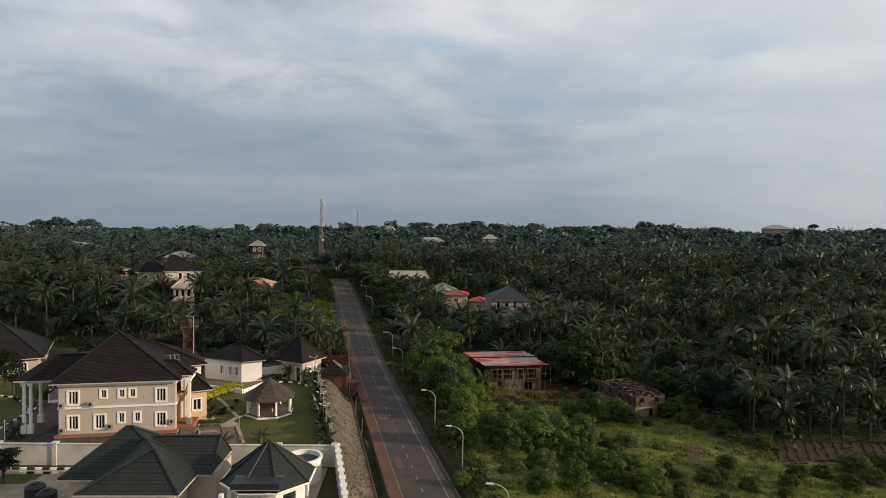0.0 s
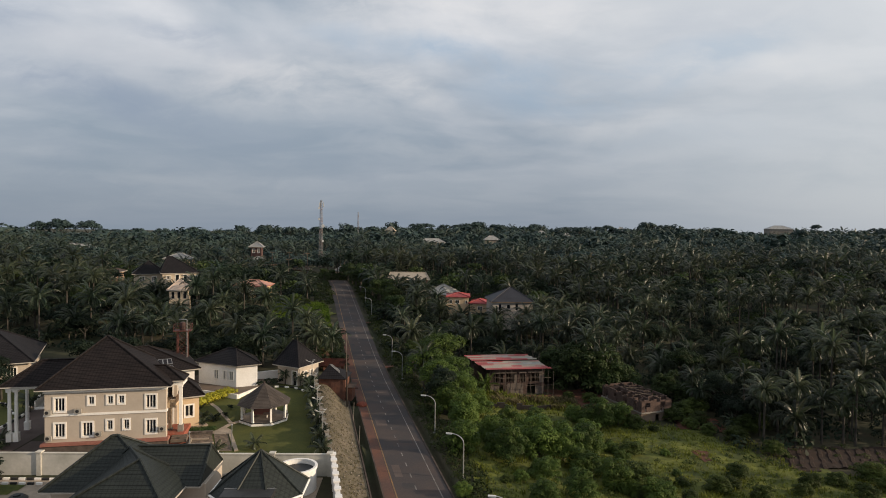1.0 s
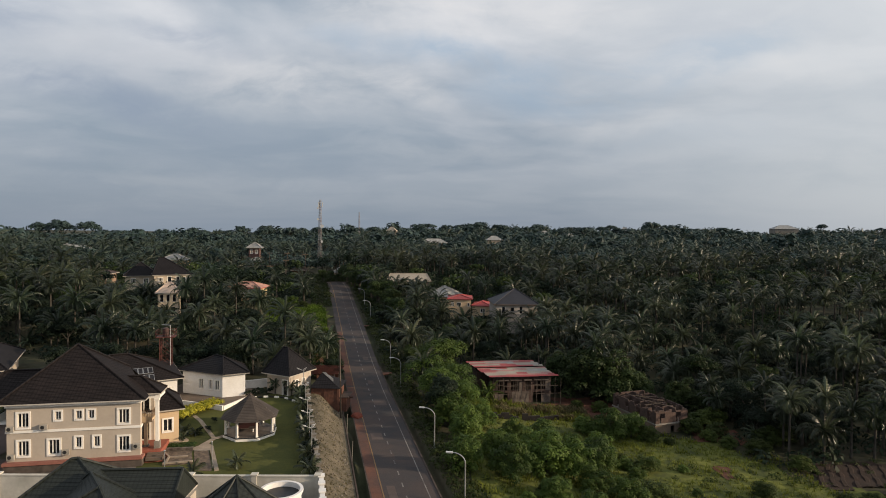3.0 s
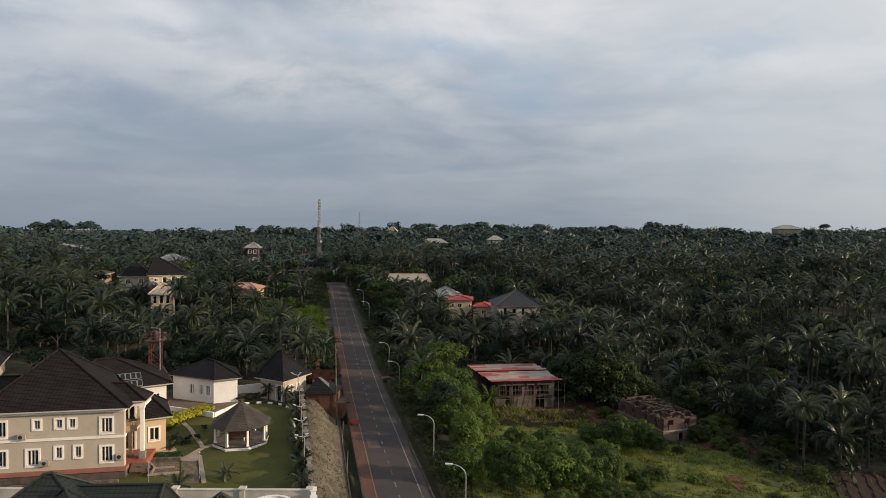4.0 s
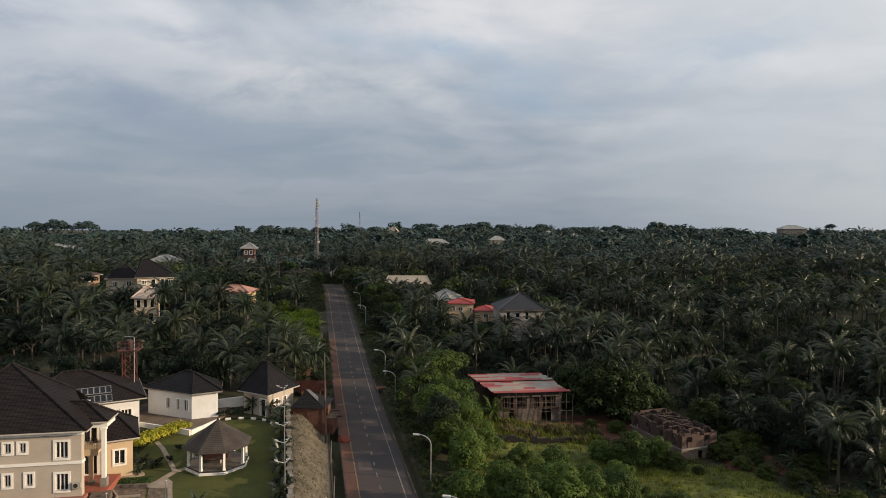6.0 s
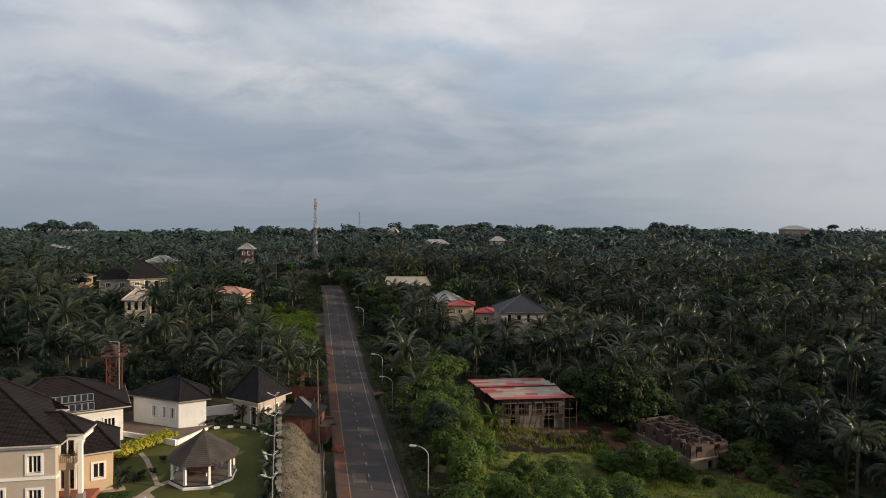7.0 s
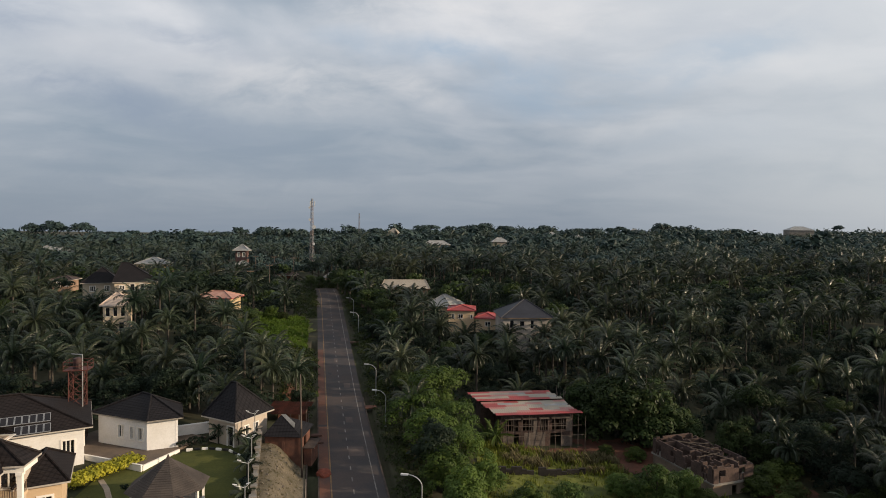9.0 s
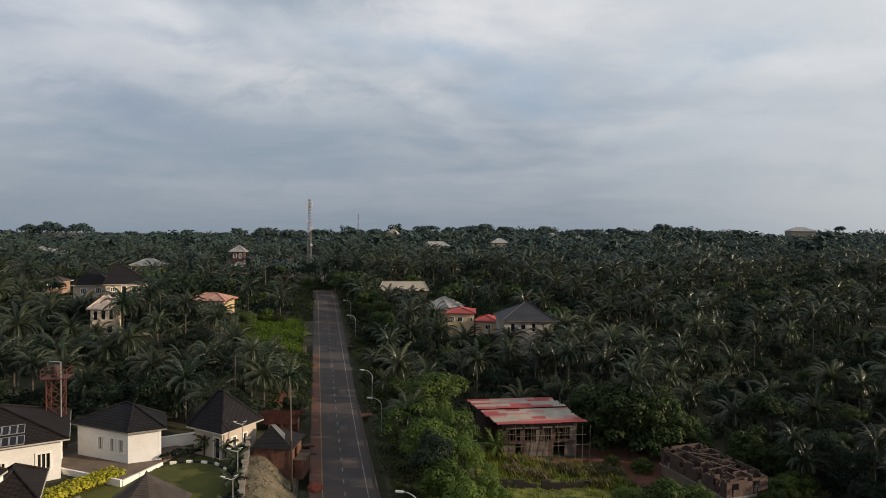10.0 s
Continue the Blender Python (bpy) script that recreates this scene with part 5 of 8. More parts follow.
for a, b in (((2.0, -1.6, 3.1), (4.4, -1.6, 4.6)), ((6.8, -1.6, 3.1), (4.4, -1.6, 4.6))):
    roof_slope(gable, a, (a[0], 1.2, a[2]), (b[0], 1.2, b[2]), b, 0.6, M_ROOF_CREAM)
part("gable_wall", boxes((2.4, 6.4, -0.9, -0.75, 2.6, 3.2), (3.3, 5.5, -0.9, -0.75, 3.2, 3.75)), M_WOOD, gable)
for x in (2.3, 6.5):
    part("post", boxes((x - 0.12, x + 0.12, -1.2, -0.96, -0.6, 3.15)), M_WOOD, gable)
house("zinc_roof_house", (2.2, 167.0, 4.5), -25.0, 6.4, 8.0, 3.2, "house with wide grey zinc hipped roof", walls=M_WALL_TAN, roof=M_ROOF_GREY, rise=2.4, eave=0.4, plinth=0, fascia=M_ROOF_GREY)
M_CREAM = surface("pale_cream_render", (0.54, 0.45, 0.34), (0.46, 0.38, 0.29), 0.85, 0.35, 5.0, 0.15, 0.06)
house("hillside_house", (-68.2, 161.0, 7.6), 25.0, 8.9, 9.0, 5.4, "cream two-storey house with steep black hipped roof standing over palms", walls=M_CREAM, roof=M_ROOF_BLACK, ridge=((1.3, 4.5, 9.6), (2.6, 4.5, 9.6)),
      windows=[("F", 1.5, 3.8, 1.0, 0.8, 2), ("F", 3.6, 3.0, 0.9, 1.9, 0), ("F", 5.6, 3.2, 0.8, 1.7, 0), ("F", 7.0, 3.4, 0.8, 1.3, 1), ("F", 8.2, 3.7, 0.8, 0.9, 1), ("R", 3, 3.4, 1.2, 1.0, 2)], plinth=0, eave=0.45)
house("hillside_house", (-77.4, 164.6, 7.6), 25.0, 7.6, 8.0, 4.8, "lower cream wing with black roof beside the hillside house", walls=M_CREAM, roof=M_ROOF_BLACK, rise=3.4, plinth=0, eave=0.45, windows=[("F", 2, 2.8, 1.0, 1.2, 2), ("F", 5, 2.8, 1.0, 1.2, 2)])
house("pink_roof_house", (-51.6, 125.4, 7.3), 15.0, 3.7, 3.8, 5.0, "two-storey cream porch block with pale dusty pink hipped roof", walls=M_CREAM, roof=M_ROOF_PINK, ridge=((1.6, 1.9, 6.9), (2.1, 1.9, 6.9)), eave=0.45,
      windows=[("F", 0.7, 3.1, 0.65, 1.5, 0), ("F", 1.85, 3.1, 0.65, 1.5, 0), ("F", 3.0, 3.1, 0.65, 1.5, 0), ("F", 0.9, 0.5, 0.8, 1.6, 0), ("F", 2.8, 0.5, 0.8, 1.6, 0), ("R", 1.1, 3.1, 0.7, 1.5, 0), ("R", 2.7, 3.1, 0.7, 1.5, 0)], plinth=0, trim=0)
house("orange_roof_house", (-45.0, 148.5, 8.7), -6.0, 7.3, 5.0, 2.5, "yellow bungalow with low faded red sheet roof", walls=surface("yellow_render", (0.48, 0.37, 0.22), (0.42, 0.32, 0.19), 0.85, 0.5, 5, 0.15, 0.06), roof=surface("faded_red_sheet", (0.46, 0.27, 0.21), (0.34, 0.17, 0.13), 0.6, 0.5, 5, 0.35, 0.1), rise=1.2, eave=0.55, windows=[("F", 3.4, 1.2, 0.8, 0.6, 1), ("F", 5.2, 1.2, 0.8, 0.6, 1), ("F", 1.4, 1.2, 0.8, 0.6, 1)], plinth=0, fascia=M_ROOF_RED)
house("tan_house", (-92.6, 178.0, 9.6), 6.0, 4.4, 4.0, 2.4, "low tan house with dull red-brown roof among palms", walls=surface("brown_render", (0.30, 0.20, 0.14), (0.22, 0.15, 0.11), 0.9, 0.5, 5, 0.3, 0.1), roof=M_ROOF_BROWN, rise=0.9, plinth=0, windows=[("F", 1.4, 0.8, 0.8, 1.0, 1), ("F", 3.2, 0.8, 0.8, 1.0, 1)])
house("zinc_roof_house", (-100.6, 238.0, 8.3), 4.0, 9.4, 8.0, 4.4, "house with pale zinc hipped roof beyond the palms", walls=M_WALL_TAN, roof=M_ROOF_GREY, rise=2.2, plinth=0)
# red-brown render, darkened further for the shade below the zinc roofs
M_MAROON = surface("shaded_maroon_render", (0.15, 0.085, 0.075), (0.11, 0.065, 0.06), 0.9, 0.5, 5, 0.3, 0.1)
house("zinc_roof_house", (-73.5, 262.0, 9.0), 4.0, 4.2, 4.2, 8.0, "tall narrow house with pale zinc hipped roof", walls=M_MAROON, roof=M_ROOF_GREY, rise=2.4, eave=1.0, plinth=0, windows=[("F", 1.1, 5.5, 0.9, 1.6, 1), ("F", 3.1, 5.5, 0.9, 1.6, 1)])
house("zinc_roof_house", (-70.4, 250.0, 7.4), 4.0, 5.4, 5.0, 4.4, "low house with pale zinc roof in front of a taller one", walls=M_MAROON, roof=M_ROOF_GREY, rise=1.6, plinth=0)
house("roadside_shop", (-46.5, 222.0, 8.0), 4.0, 5.0, 5.0, 2.4, "small shop with faded red-brown roof at the top of the road", walls=M_BRICK, roof=surface("brown_sheet", (0.17, 0.12, 0.10), (0.12, 0.09, 0.075), 0.7, 0.5, 5, 0.3, 0.1), rise=1.2, plinth=0)
house("zinc_roof_house", (-32.0, 226.0, 7.6), -20.0, 3.0, 3.6, 1.9, "small grey-roofed house at the top of the road", walls=M_WALL_TAN, roof=M_ROOF_GREY, rise=1.8, plinth=0)
FAR_ROOFS = ((50, 420, 10, 7, 7.5, 1), (-62, 505, 9, 6, 8, 0), (8, 400, 16, 7, 6.5, 1), (-30, 560, 8, 6, 12, 2), (105, 520, 9, 7, 9, 1), (126, 515, 8, 6, 8, 1), (-16, 470, 7, 5, 8, 1),
             (215, 640, 9, 6, 11, 1), (228, 600, 9, 6, 9, 1), (421, 690, 26, 16, 13, 1), (-190, 330, 9, 6, 5, 1), (-168, 300, 12, 6, 5, 1), (168, 470, 12, 7, 6, 0), (62, 330, 8, 6, 5, 0))
for x, y, w, d, h, kind in FAR_ROOFS:
    house("distant_house", (x - w / 2, y, ground(x, y)), (x * 7) % 30 - 15, w, d, h, ("distant house with brown sheet roof over the trees", "distant house with pale zinc roof over the trees", "distant pale yellow house over the trees")[kind],
          walls=M_CONCRETE, roof=(M_ROOF_BROWN, M_ROOF_GREY, M_ROOF_CREAM)[kind], rise=h * 0.25 + 1, plinth=0, course=1.2, windows=[("F", w * 0.3, h * 0.55, 1.0, 1.1, 1), ("F", w * 0.7, h * 0.55, 1.0, 1.1, 1)], trim=0, group="distant houses")


# ---- masts ----
def mast(x, y, height, half, label, dishes=True):
    z0 = ground(x, y)
    ob = empty("telecom_mast", pose(x, y, z0), label, "telecom mast")
    n = 12
    red, white = surface("faded_mast_red", (0.25, 0.20, 0.195), (0.19, 0.16, 0.155), 0.6), surface("mast_grey", (0.29, 0.29, 0.30), (0.22, 0.22, 0.23), 0.6)
    for s in range(n):
        za, zb = height * s / n, height * (s + 1) / n
        ra, rb = half * (1 - 0.6 * s / n), half * (1 - 0.6 * (s + 1) / n)
        c = lambda r, z: [Vector((r * math.cos(a), r * math.sin(a), z)) for a in (0.5, 0.5 + math.tau / 4, 0.5 + math.tau / 2, 0.5 + 3 * math.tau / 4)]
        lo, hi = c(ra, za), c(rb, zb)
        for k in range(4):
            j = (k + 1) % 4
            for kind, p, q, r in (("leg", lo[k], hi[k], 0.055), ("brace", lo[k], hi[j], 0.028), ("brace", lo[j], hi[k], 0.028), ("strut", hi[k], hi[j], 0.03)):
                part(kind, tubes(r, (p, q), sides=4), red if s % 2 == 0 else white, ob)
    if dishes:
        for zz, a, r in ((height * 0.62, 0.2, 0.75), (height * 0.72, 2.6, 0.5), (height * 0.88, 3.4, 0.45), (height * 0.4, -0.4, 0.5)):
            rr = half * (1 - 0.72 * zz / height) + 0.35
            bm = bmesh.new()
            tube(bm, (rr * math.cos(a), rr * math.sin(a) - 0.9, zz), (rr * math.cos(a), rr * math.sin(a) - 0.5, zz), r, r * 0.6, 16)
            part("dish", bm, M_LAMP_HEAD, ob, "white round antenna dish")
        for k in range(3):
            a = k * math.tau / 3
            part("antenna_panel", boxes((1.0 * math.cos(a) - 0.15, 1.0 * math.cos(a) + 0.15, math.sin(a) - 0.1, math.sin(a) + 0.1, height - 3, height - 1)), M_LAMP_HEAD, ob)


mast(-42.5, 256.5, 29.0, 1.05, "tall red and white lattice telecom mast with white dishes")
mast(-53.0, 500.0, 29.0, 1.1, "distant slender lattice telecom mast", False)


# ---- power line ----
def utility_pole(height=8.0):
    ob = empty("utility_pole", Matrix(), "slender weathered power line pole with wooden crossarm", "utility pole", "power poles")
    bm = bmesh.new()
    tube(bm, (0, 0, -0.5), (0, 0, height), 0.13, 0.08, 8)
    part("pole", bm, M_POLE, ob)
    part("crossarm", boxes((-0.9, 0.9, -0.06, 0.06, height - 0.45, height - 0.33)), M_WOOD, ob)
    for x in (-0.8, 0.0, 0.8):
        bm = bmesh.new()
        tube(bm, (x, 0, height - 0.33), (x, 0, height - 0.12), 0.05, 0.035, 8)
        part("insulator", bm, M_BROWN_GLAZE, ob)
    return ob


M_BROWN_GLAZE = surface("brown_glaze", (0.10, 0.05, 0.03), (0.07, 0.04, 0.025), 0.3, 3.0, 12.0, 0.2, 0.0)
POLES = ((-45.0, 186.0, 12), (-60.2, 171.5, 8), (-43.0, 197.5, 10), (-41.4, 221.0, 15), (-49.0, 226.0, 5), (-57.0, 232.0, 0))
first = utility_pole()
heads = []
for k, (x, y, a) in enumerate(POLES):
    m = pose(x, y, ground(x, y), 0, 0, a)
    if k == 0:
        first.matrix_world = m
    else:
        copy_thing(first, m)
    heads.append(Vector((x, y, ground(x, y) + 7.9)))
for i, j in ((1, 0), (0, 2), (2, 3), (3, 4), (4, 5)):
    for o in (-0.8, 0.0, 0.8):
        pts = []
        for k in range(9):
            t = k / 8
            p = heads[i].lerp(heads[j], t)
            pts.append(Vector((p.x + o * 0.9, p.y + o * 0.3, p.z - 2.0 * t * (1 - t))))
        vv = [p + Vector(d) * 0.02 for p in pts for d in ((1, 0, 0), (0, 0, 1), (-1, 0, 0), (0, 0, -1))]
        ff = [(4 * n + m, 4 * n + (m + 1) % 4, 4 * n + 4 + (m + 1) % 4, 4 * n + 4 + m) for n in range(len(pts) - 1) for m in range(4)]
        ob = mesh_object("power_cable", vv, ff, M_BLACK)
        tagged(ob, "thin black sagging power cable between poles", "cable", "power cables")


def verge_pole(x, y, height):
    z = ground(x, y)
    ob = empty("utility_pole", pose(x, y, z, 0, -1.2, 0), "slim bare wooden pole, dark below and pale above", "utility pole", "verge poles")
    bm = bmesh.new()
    tube(bm, (0, 0, -0.5), (0, 0, height * 0.48), 0.11, 0.09, 8)
    part("lower_pole", bm, surface("dark_pole", (0.045, 0.034, 0.027), (0.030, 0.024, 0.02), 0.9, 1.0, 8.0, 0.4, 0.1), ob)
    bm = bmesh.new()
    tube(bm, (0, 0, height * 0.48), (0, 0, height), 0.085, 0.06, 8)
    part("upper_pole", bm, M_POLE, ob, "paler upper length")


verge_pole(-9.6, 84.6, 10.6)
for x, y, h in ((-7.95, 78.0, 2.7), (-6.3, 69.6, 2.4)):
    st = empty("stake", pose(x, y, ground(x, y), 0, 1.5, 0), "thin pale stake beside the roadside drain", "stake", "drain stakes")
    part("rod", tubes(0.035, ((0, 0, -0.3), (0, 0, h))), M_CONCRETE, st)


# ---- low buildings and ruins by the road ----
def rusty_shed():
    ob = empty("roadside_shelter", pose(-15.9, 93.7, 1.6, 0, 0, -4), "low shelter with a patched rusty red sheet roof", "shelter")
    rust = surface("rusty_sheet", (0.125, 0.040, 0.028), (0.060, 0.030, 0.024), 0.85, 0.9, 6.0, 0.6, 0.2, each=0.5, spec=0.1)
    r = random.Random(44)
    for j in range(3):
        x = -0.1 + r.uniform(-0.1, 0.1)
        while x < 4.1:
            w, y0, z = r.uniform(0.6, 1.1), j * 1.1 + r.uniform(-0.12, 0.1), 2.32 + 0.16 * j + r.uniform(0.0, 0.03)
            bm, prev = bmesh.new(), None
            for i in range(7):
                xx, lift = x + (w + 0.06) * i / 6, 0.018 * (i % 2)
                cur = (bm.verts.new((xx, y0, z + lift)), bm.verts.new((xx, y0 + 1.22, z + 0.20 + lift)))
                if prev:
                    bm.faces.new((prev[0], cur[0], cur[1], prev[1]))
                prev = cur
            bmesh.ops.solidify(bm, geom=bm.faces[:], thickness=0.006)
            part("roof_sheet", bm, rust, ob)
            x += w
    for x in (0.15, 2.1, 4.05):
        for y, z in ((0.1, 2.30), (3.1, 2.8)):
            part("post", boxes((x - 0.06, x + 0.06, y - 0.06, y + 0.06, -0.6, z)), M_POLE, ob)
    part("back_wall", boxes((0.1, 4.1, 3.2, 3.35, -0.6, 2.6)), M_BRICK, ob)


rusty_shed()


def ruined_wall():
    ob = empty("ruined_wall", pose(8.6, 88.0, 0), "low broken near-black wall in the grass", "wall", kind="structure")
    # near-black blocks set along a dark line in the grass
    dark_block = surface("near_black_block", (0.020, 0.018, 0.017), (0.035, 0.030, 0.027), 0.95, 1.0, 8.0, 0.4, 0.2)
    r = random.Random(12)
    x = 0.0
    while x < 12.0:
        w = r.uniform(0.5, 1.3)
        y = 0.28 * x
        z = ground(8.6 + x, 88 + y)
        if r.random() < 0.85:
            part("block", boxes((x, x + w - 0.05, y, y + 0.3, z - 0.2, z + r.uniform(0.5, 0.95))), dark_block, ob)
        x += w


ruined_wall()


def water_butt(x, y):
    ob = empty("water_tank", pose(x, y, ground(x, y)), "round black plastic water tank in the yard", "water tank")
    bm = bmesh.new()
    for z0, z1, r0, r1 in ((0.0, 0.12, 0.78, 0.82), (0.12, 1.1, 0.82, 0.82), (1.1, 1.35, 0.82, 0.5), (1.35, 1.45, 0.3, 0.3)):
        tube(bm, (0, 0, z0), (0, 0, z1), r0, r1, 20)
    part("body", bm, surface("black_plastic", (0.012, 0.013, 0.018), (0.02, 0.02, 0.026), 0.4, 1.0, 6.0, 0.3, 0.0), ob)
    for z in (0.35, 0.7, 1.0):
        bm = bmesh.new()
        tube(bm, (0, 0, z), (0, 0, z + 0.05), 0.845, 0.845, 20)
        part("rib", bm, M_BLACK, ob)


water_butt(-33.7, 51.6)
water_butt(-32.0, 50.4)

# ---- ground covers ----
WALL_AT = lambda y: -7.8 - (y - 58.8) * 0.2416
patch("lawn", ((-27.0, 59.0), (-8.2, 59.0), (-14.8, 87.5), (-19.0, 87.5), (-22.5, 84.0), (-27.5, 81.5)), 0.04, M_LAWN, "mown green lawn round the gazebo", "lawn", 0.7)
patch("lawn", ((-60, 64), (-47.5, 64), (-48.5, 74), (-52, 86), (-64, 86)), 0.04, M_LAWN, "mown green lawn by the driveway", "lawn", 0.8)
patch("yard_grass", ((-40, 54.6), (-36.4, 54.4), (-36.0, 56.2), (-39.5, 56.6)), 0.09, M_FIELD, "small patch of bright grass in the yard", "grass", 0.4)
patch("driveway", ((-47.3, 62.5), (-42.2, 62.5), (-42.2, 82), (-52, 88), (-50.5, 84), (-48.0, 74)), 0.045, M_PAVING, "reddish paved driveway", "driveway", 0.7)
patch("yard", ((-42, 59.2), (-27.2, 59.2), (-27.2, 66.5), (-42, 66.5)), 0.045, M_PAVING, "reddish paved yard before the large house", "paving", 0.7)
patch("yard", ((-41, 40), (-8.5, 40), (-8.2, 58), (-41, 58)), 0.045, M_PATH, "pale paved yard round the house", "paving", 0.8)
bank("verge", lambda y: road_x(y) - 4.75, lambda y: WALL_AT(y) + 0.15, 38, 89.5, 0.05, M_VERGE, "stony verge bank with dry grass beside the road", "verge")
bank("verge", lambda y: road_x(y) - 4.75, lambda y: road_x(y) - 8.2, 89.5, 112, 0.05, M_SOIL, "bare red soil bank beside the road", "verge")
patch("field", ((8, 45), (70, 40), (85, 65), (64, 67.6), (45, 67.8), (43.5, 75), (40, 84), (31, 84), (24, 97), (10, 96), (6, 80), (7, 60)), 0.05, M_FIELD, "overgrown bright green grass field", "field", 1.2, 1.2, bumps=0.35)
patch("bare_soil", ((22.5, 94.5), (30, 90.5), (34, 95.5), (31, 102), (23, 102)), 0.09, M_SOIL, "bare red earth round the building sites", "soil", 0.4, 1.6, bumps=0.2)
patch("bare_soil", ((13, 97.6), (24, 97.2), (25, 99.5), (13, 99.5)), 0.09, M_SOIL, "bare red earth before the unfinished house", "soil", 0.4, 1.4, bumps=0.2)
patch("bare_soil", ((45, 68.4), (60, 68.2), (64.5, 75.6), (48.5, 76.2)), 0.08, M_TILLED, "tilled red soil of a planted plot, darkened for tree shade", "soil", 0.7, 0.8, bumps=0.15)
patch("bare_soil", ((35.2, 71.2), (37.2, 70.8), (37.6, 74), (36.0, 74.6)), 0.12, M_SOIL, "small bare patch of red earth in the field", "soil", 0.4, 0.6, bumps=0.1)
patch("bare_soil", ((38, 84), (45, 82), (46, 90), (40, 92)), 0.09, M_SOIL, "bare red earth beside the block house", "soil", 0.4, 1.4, bumps=0.2)
patch("meadow", ((-34, 143), (-20.5, 141.5), (-24.2, 163), (-36, 162)), 0.06, M_FIELD, "bright green grass clearing beside the road", "grass", 1.0, 1.0, bumps=0.4)
def slab(name, poly, lift, material, label, category, thick=0.15):
    """A flat piece with straight edges lying on the ground."""
    n = len(poly)
    verts = [(x, y, ground(x, y) + lift) for x, y in poly] + [(x, y, ground(x, y) + lift - thick) for x, y in poly]
    faces = [tuple(range(n))] + [(k, k + n, (k + 1) % n + n, (k + 1) % n) for k in range(n)]
    return tagged(mesh_object(name, verts, faces, material), label, category, kind="structure")


def ribbon(name, pts, width, lift, material, label, category):
    """A narrow paved way along a line of points."""
    pts = [Vector(p) for p in pts]
    left, right = [], []
    for k, p in enumerate(pts):
        d = (pts[min(k + 1, len(pts) - 1)] - pts[max(k - 1, 0)]).normalized()
        o = Vector((-d.y, d.x)) * width / 2
        left.append(tuple(p + o))
        right.append(tuple(p - o))
    return slab(name, right + left[::-1], lift, material, label, category)


M_ROUGH_STONE = surface("rough_stone", (0.20, 0.15, 0.11), (0.085, 0.065, 0.05), 0.9, 2.2, 6.0, 0.6, 0.5)
slab("forecourt", ((-27.9, 67.6), (-25.9, 67.8), (-24.9, 65.8), (-26.9, 65.4)), 0.2, M_TERRACOTTA, "red tiled forecourt by the house steps", "paving")
slab("forecourt", ((-28.2, 69.6), (-26.6, 69.5), (-26.0, 68.0), (-27.7, 67.8)), 0.34, M_TERRACOTTA, "red tiled steps up to the porch", "steps", 0.3)
slab("landing", ((-26.9, 71.4), (-25.4, 72.2), (-24.4, 71.2), (-26.4, 70.1)), 0.28, M_PATH, "pale paved ledge beside the wing", "paving", 0.3)
ribbon("garden_path", ((-20.3, 73.6), (-21.2, 72.9), (-22.0, 71.9), (-22.5, 70.3), (-22.6, 69.3)), 0.6, 0.07, M_PATH, "pale paved garden path to the gazebo", "path")
ribbon("garden_path", ((-22.0, 72.2), (-22.9, 73.6), (-24.0, 75.3), (-25.4, 77.4), (-26.8, 79.0)), 0.45, 0.075, M_PATH, "pale paved garden path along the hedge", "path")
slab("landing", ((-23.4, 69.1), (-22.8, 70.0), (-22.0, 70.6), (-21.2, 69.8), (-20.8, 68.8), (-21.6, 68.5), (-22.7, 68.5)), 0.09, M_PATH, "pale rounded paving at the head of the steps", "paving")
slab("stone_court", ((-22.75, 68.4), (-21.2, 68.45), (-19.2, 63.6), (-20.9, 63.6)), 0.08, M_ROUGH_STONE, "rough brown stone paving beside the lawn", "paving")
ribbon("path_edge", ((-20.95, 68.6), (-18.75, 63.6)), 0.4, 0.16, M_PATH, "pale stone edging of the paving", "paving")
slab("rockery", ((-25.8, 68.1), (-23.0, 68.4), (-21.7, 65.3), (-24.5, 64.7)), 0.10, M_ROUGH_STONE, "brown rockery bed below the hedge", "rockery")
ribbon("rockery_edge", ((-24.5, 64.9), (-21.8, 65.5)), 0.22, 0.3, M_PATH, "pale stone edge of the rockery", "edging")
ribbon("rockery_edge", ((-25.7, 67.9), (-24.6, 66.6), (-24.3, 65.1)), 0.18, 0.28, M_PATH, "pale curved stone rib in the rockery", "edging")
ribbon("rockery_edge", ((-24.6, 66.6), (-22.8, 66.9)), 0.18, 0.24, M_PATH, "pale cross rib in the rockery", "edging")
# soil ridges of a cassava plot
for k in range(13):
    x0, y0 = 45.5 + k * 1.3, 68.8 + 0.15 * (k % 3)
    vv, ff = [], []
    for j in range(11):
        y = y0 + j * 0.62
        x = x0 + 0.08 * math.sin(j * 1.3 + k) + j * 0.32
        g = ground(x, y)
        hgt = 0.16 + 0.05 * math.sin(j * 2.1 + k * 1.7)
        for dx, dz in ((-0.6, -0.1), (-0.2, hgt), (0.22, hgt * 0.95), (0.6, -0.1)):
            vv.append((x + dx, y, g + dz))
    for j in range(10):
        for i in range(3):
            a = 4 * j + i
            ff.append((a, a + 1, a + 5, a + 4))
    tagged(mesh_object("soil_ridge", vv, ff, M_TILLED), "heaped ridge of red soil in a planted plot, darkened for tree shade", "soil ridge", "soil ridges")

# lining of the roadside drain
drain = strip("drain", -4.62, -4.47, 20, 112, 0.14, M_DRAIN, "concrete-lined open roadside drain", "drain", thick=1.25)
strip("drain_side", -3.40, -3.26, 20, 112, 0.06, M_DRAIN, parent=drain, thick=1.2)
strip("kerb", 3.1, 3.26, 20, 112, 0.12, M_DRAIN, "low dark brown kerb along the road", "kerb", thick=0.25)

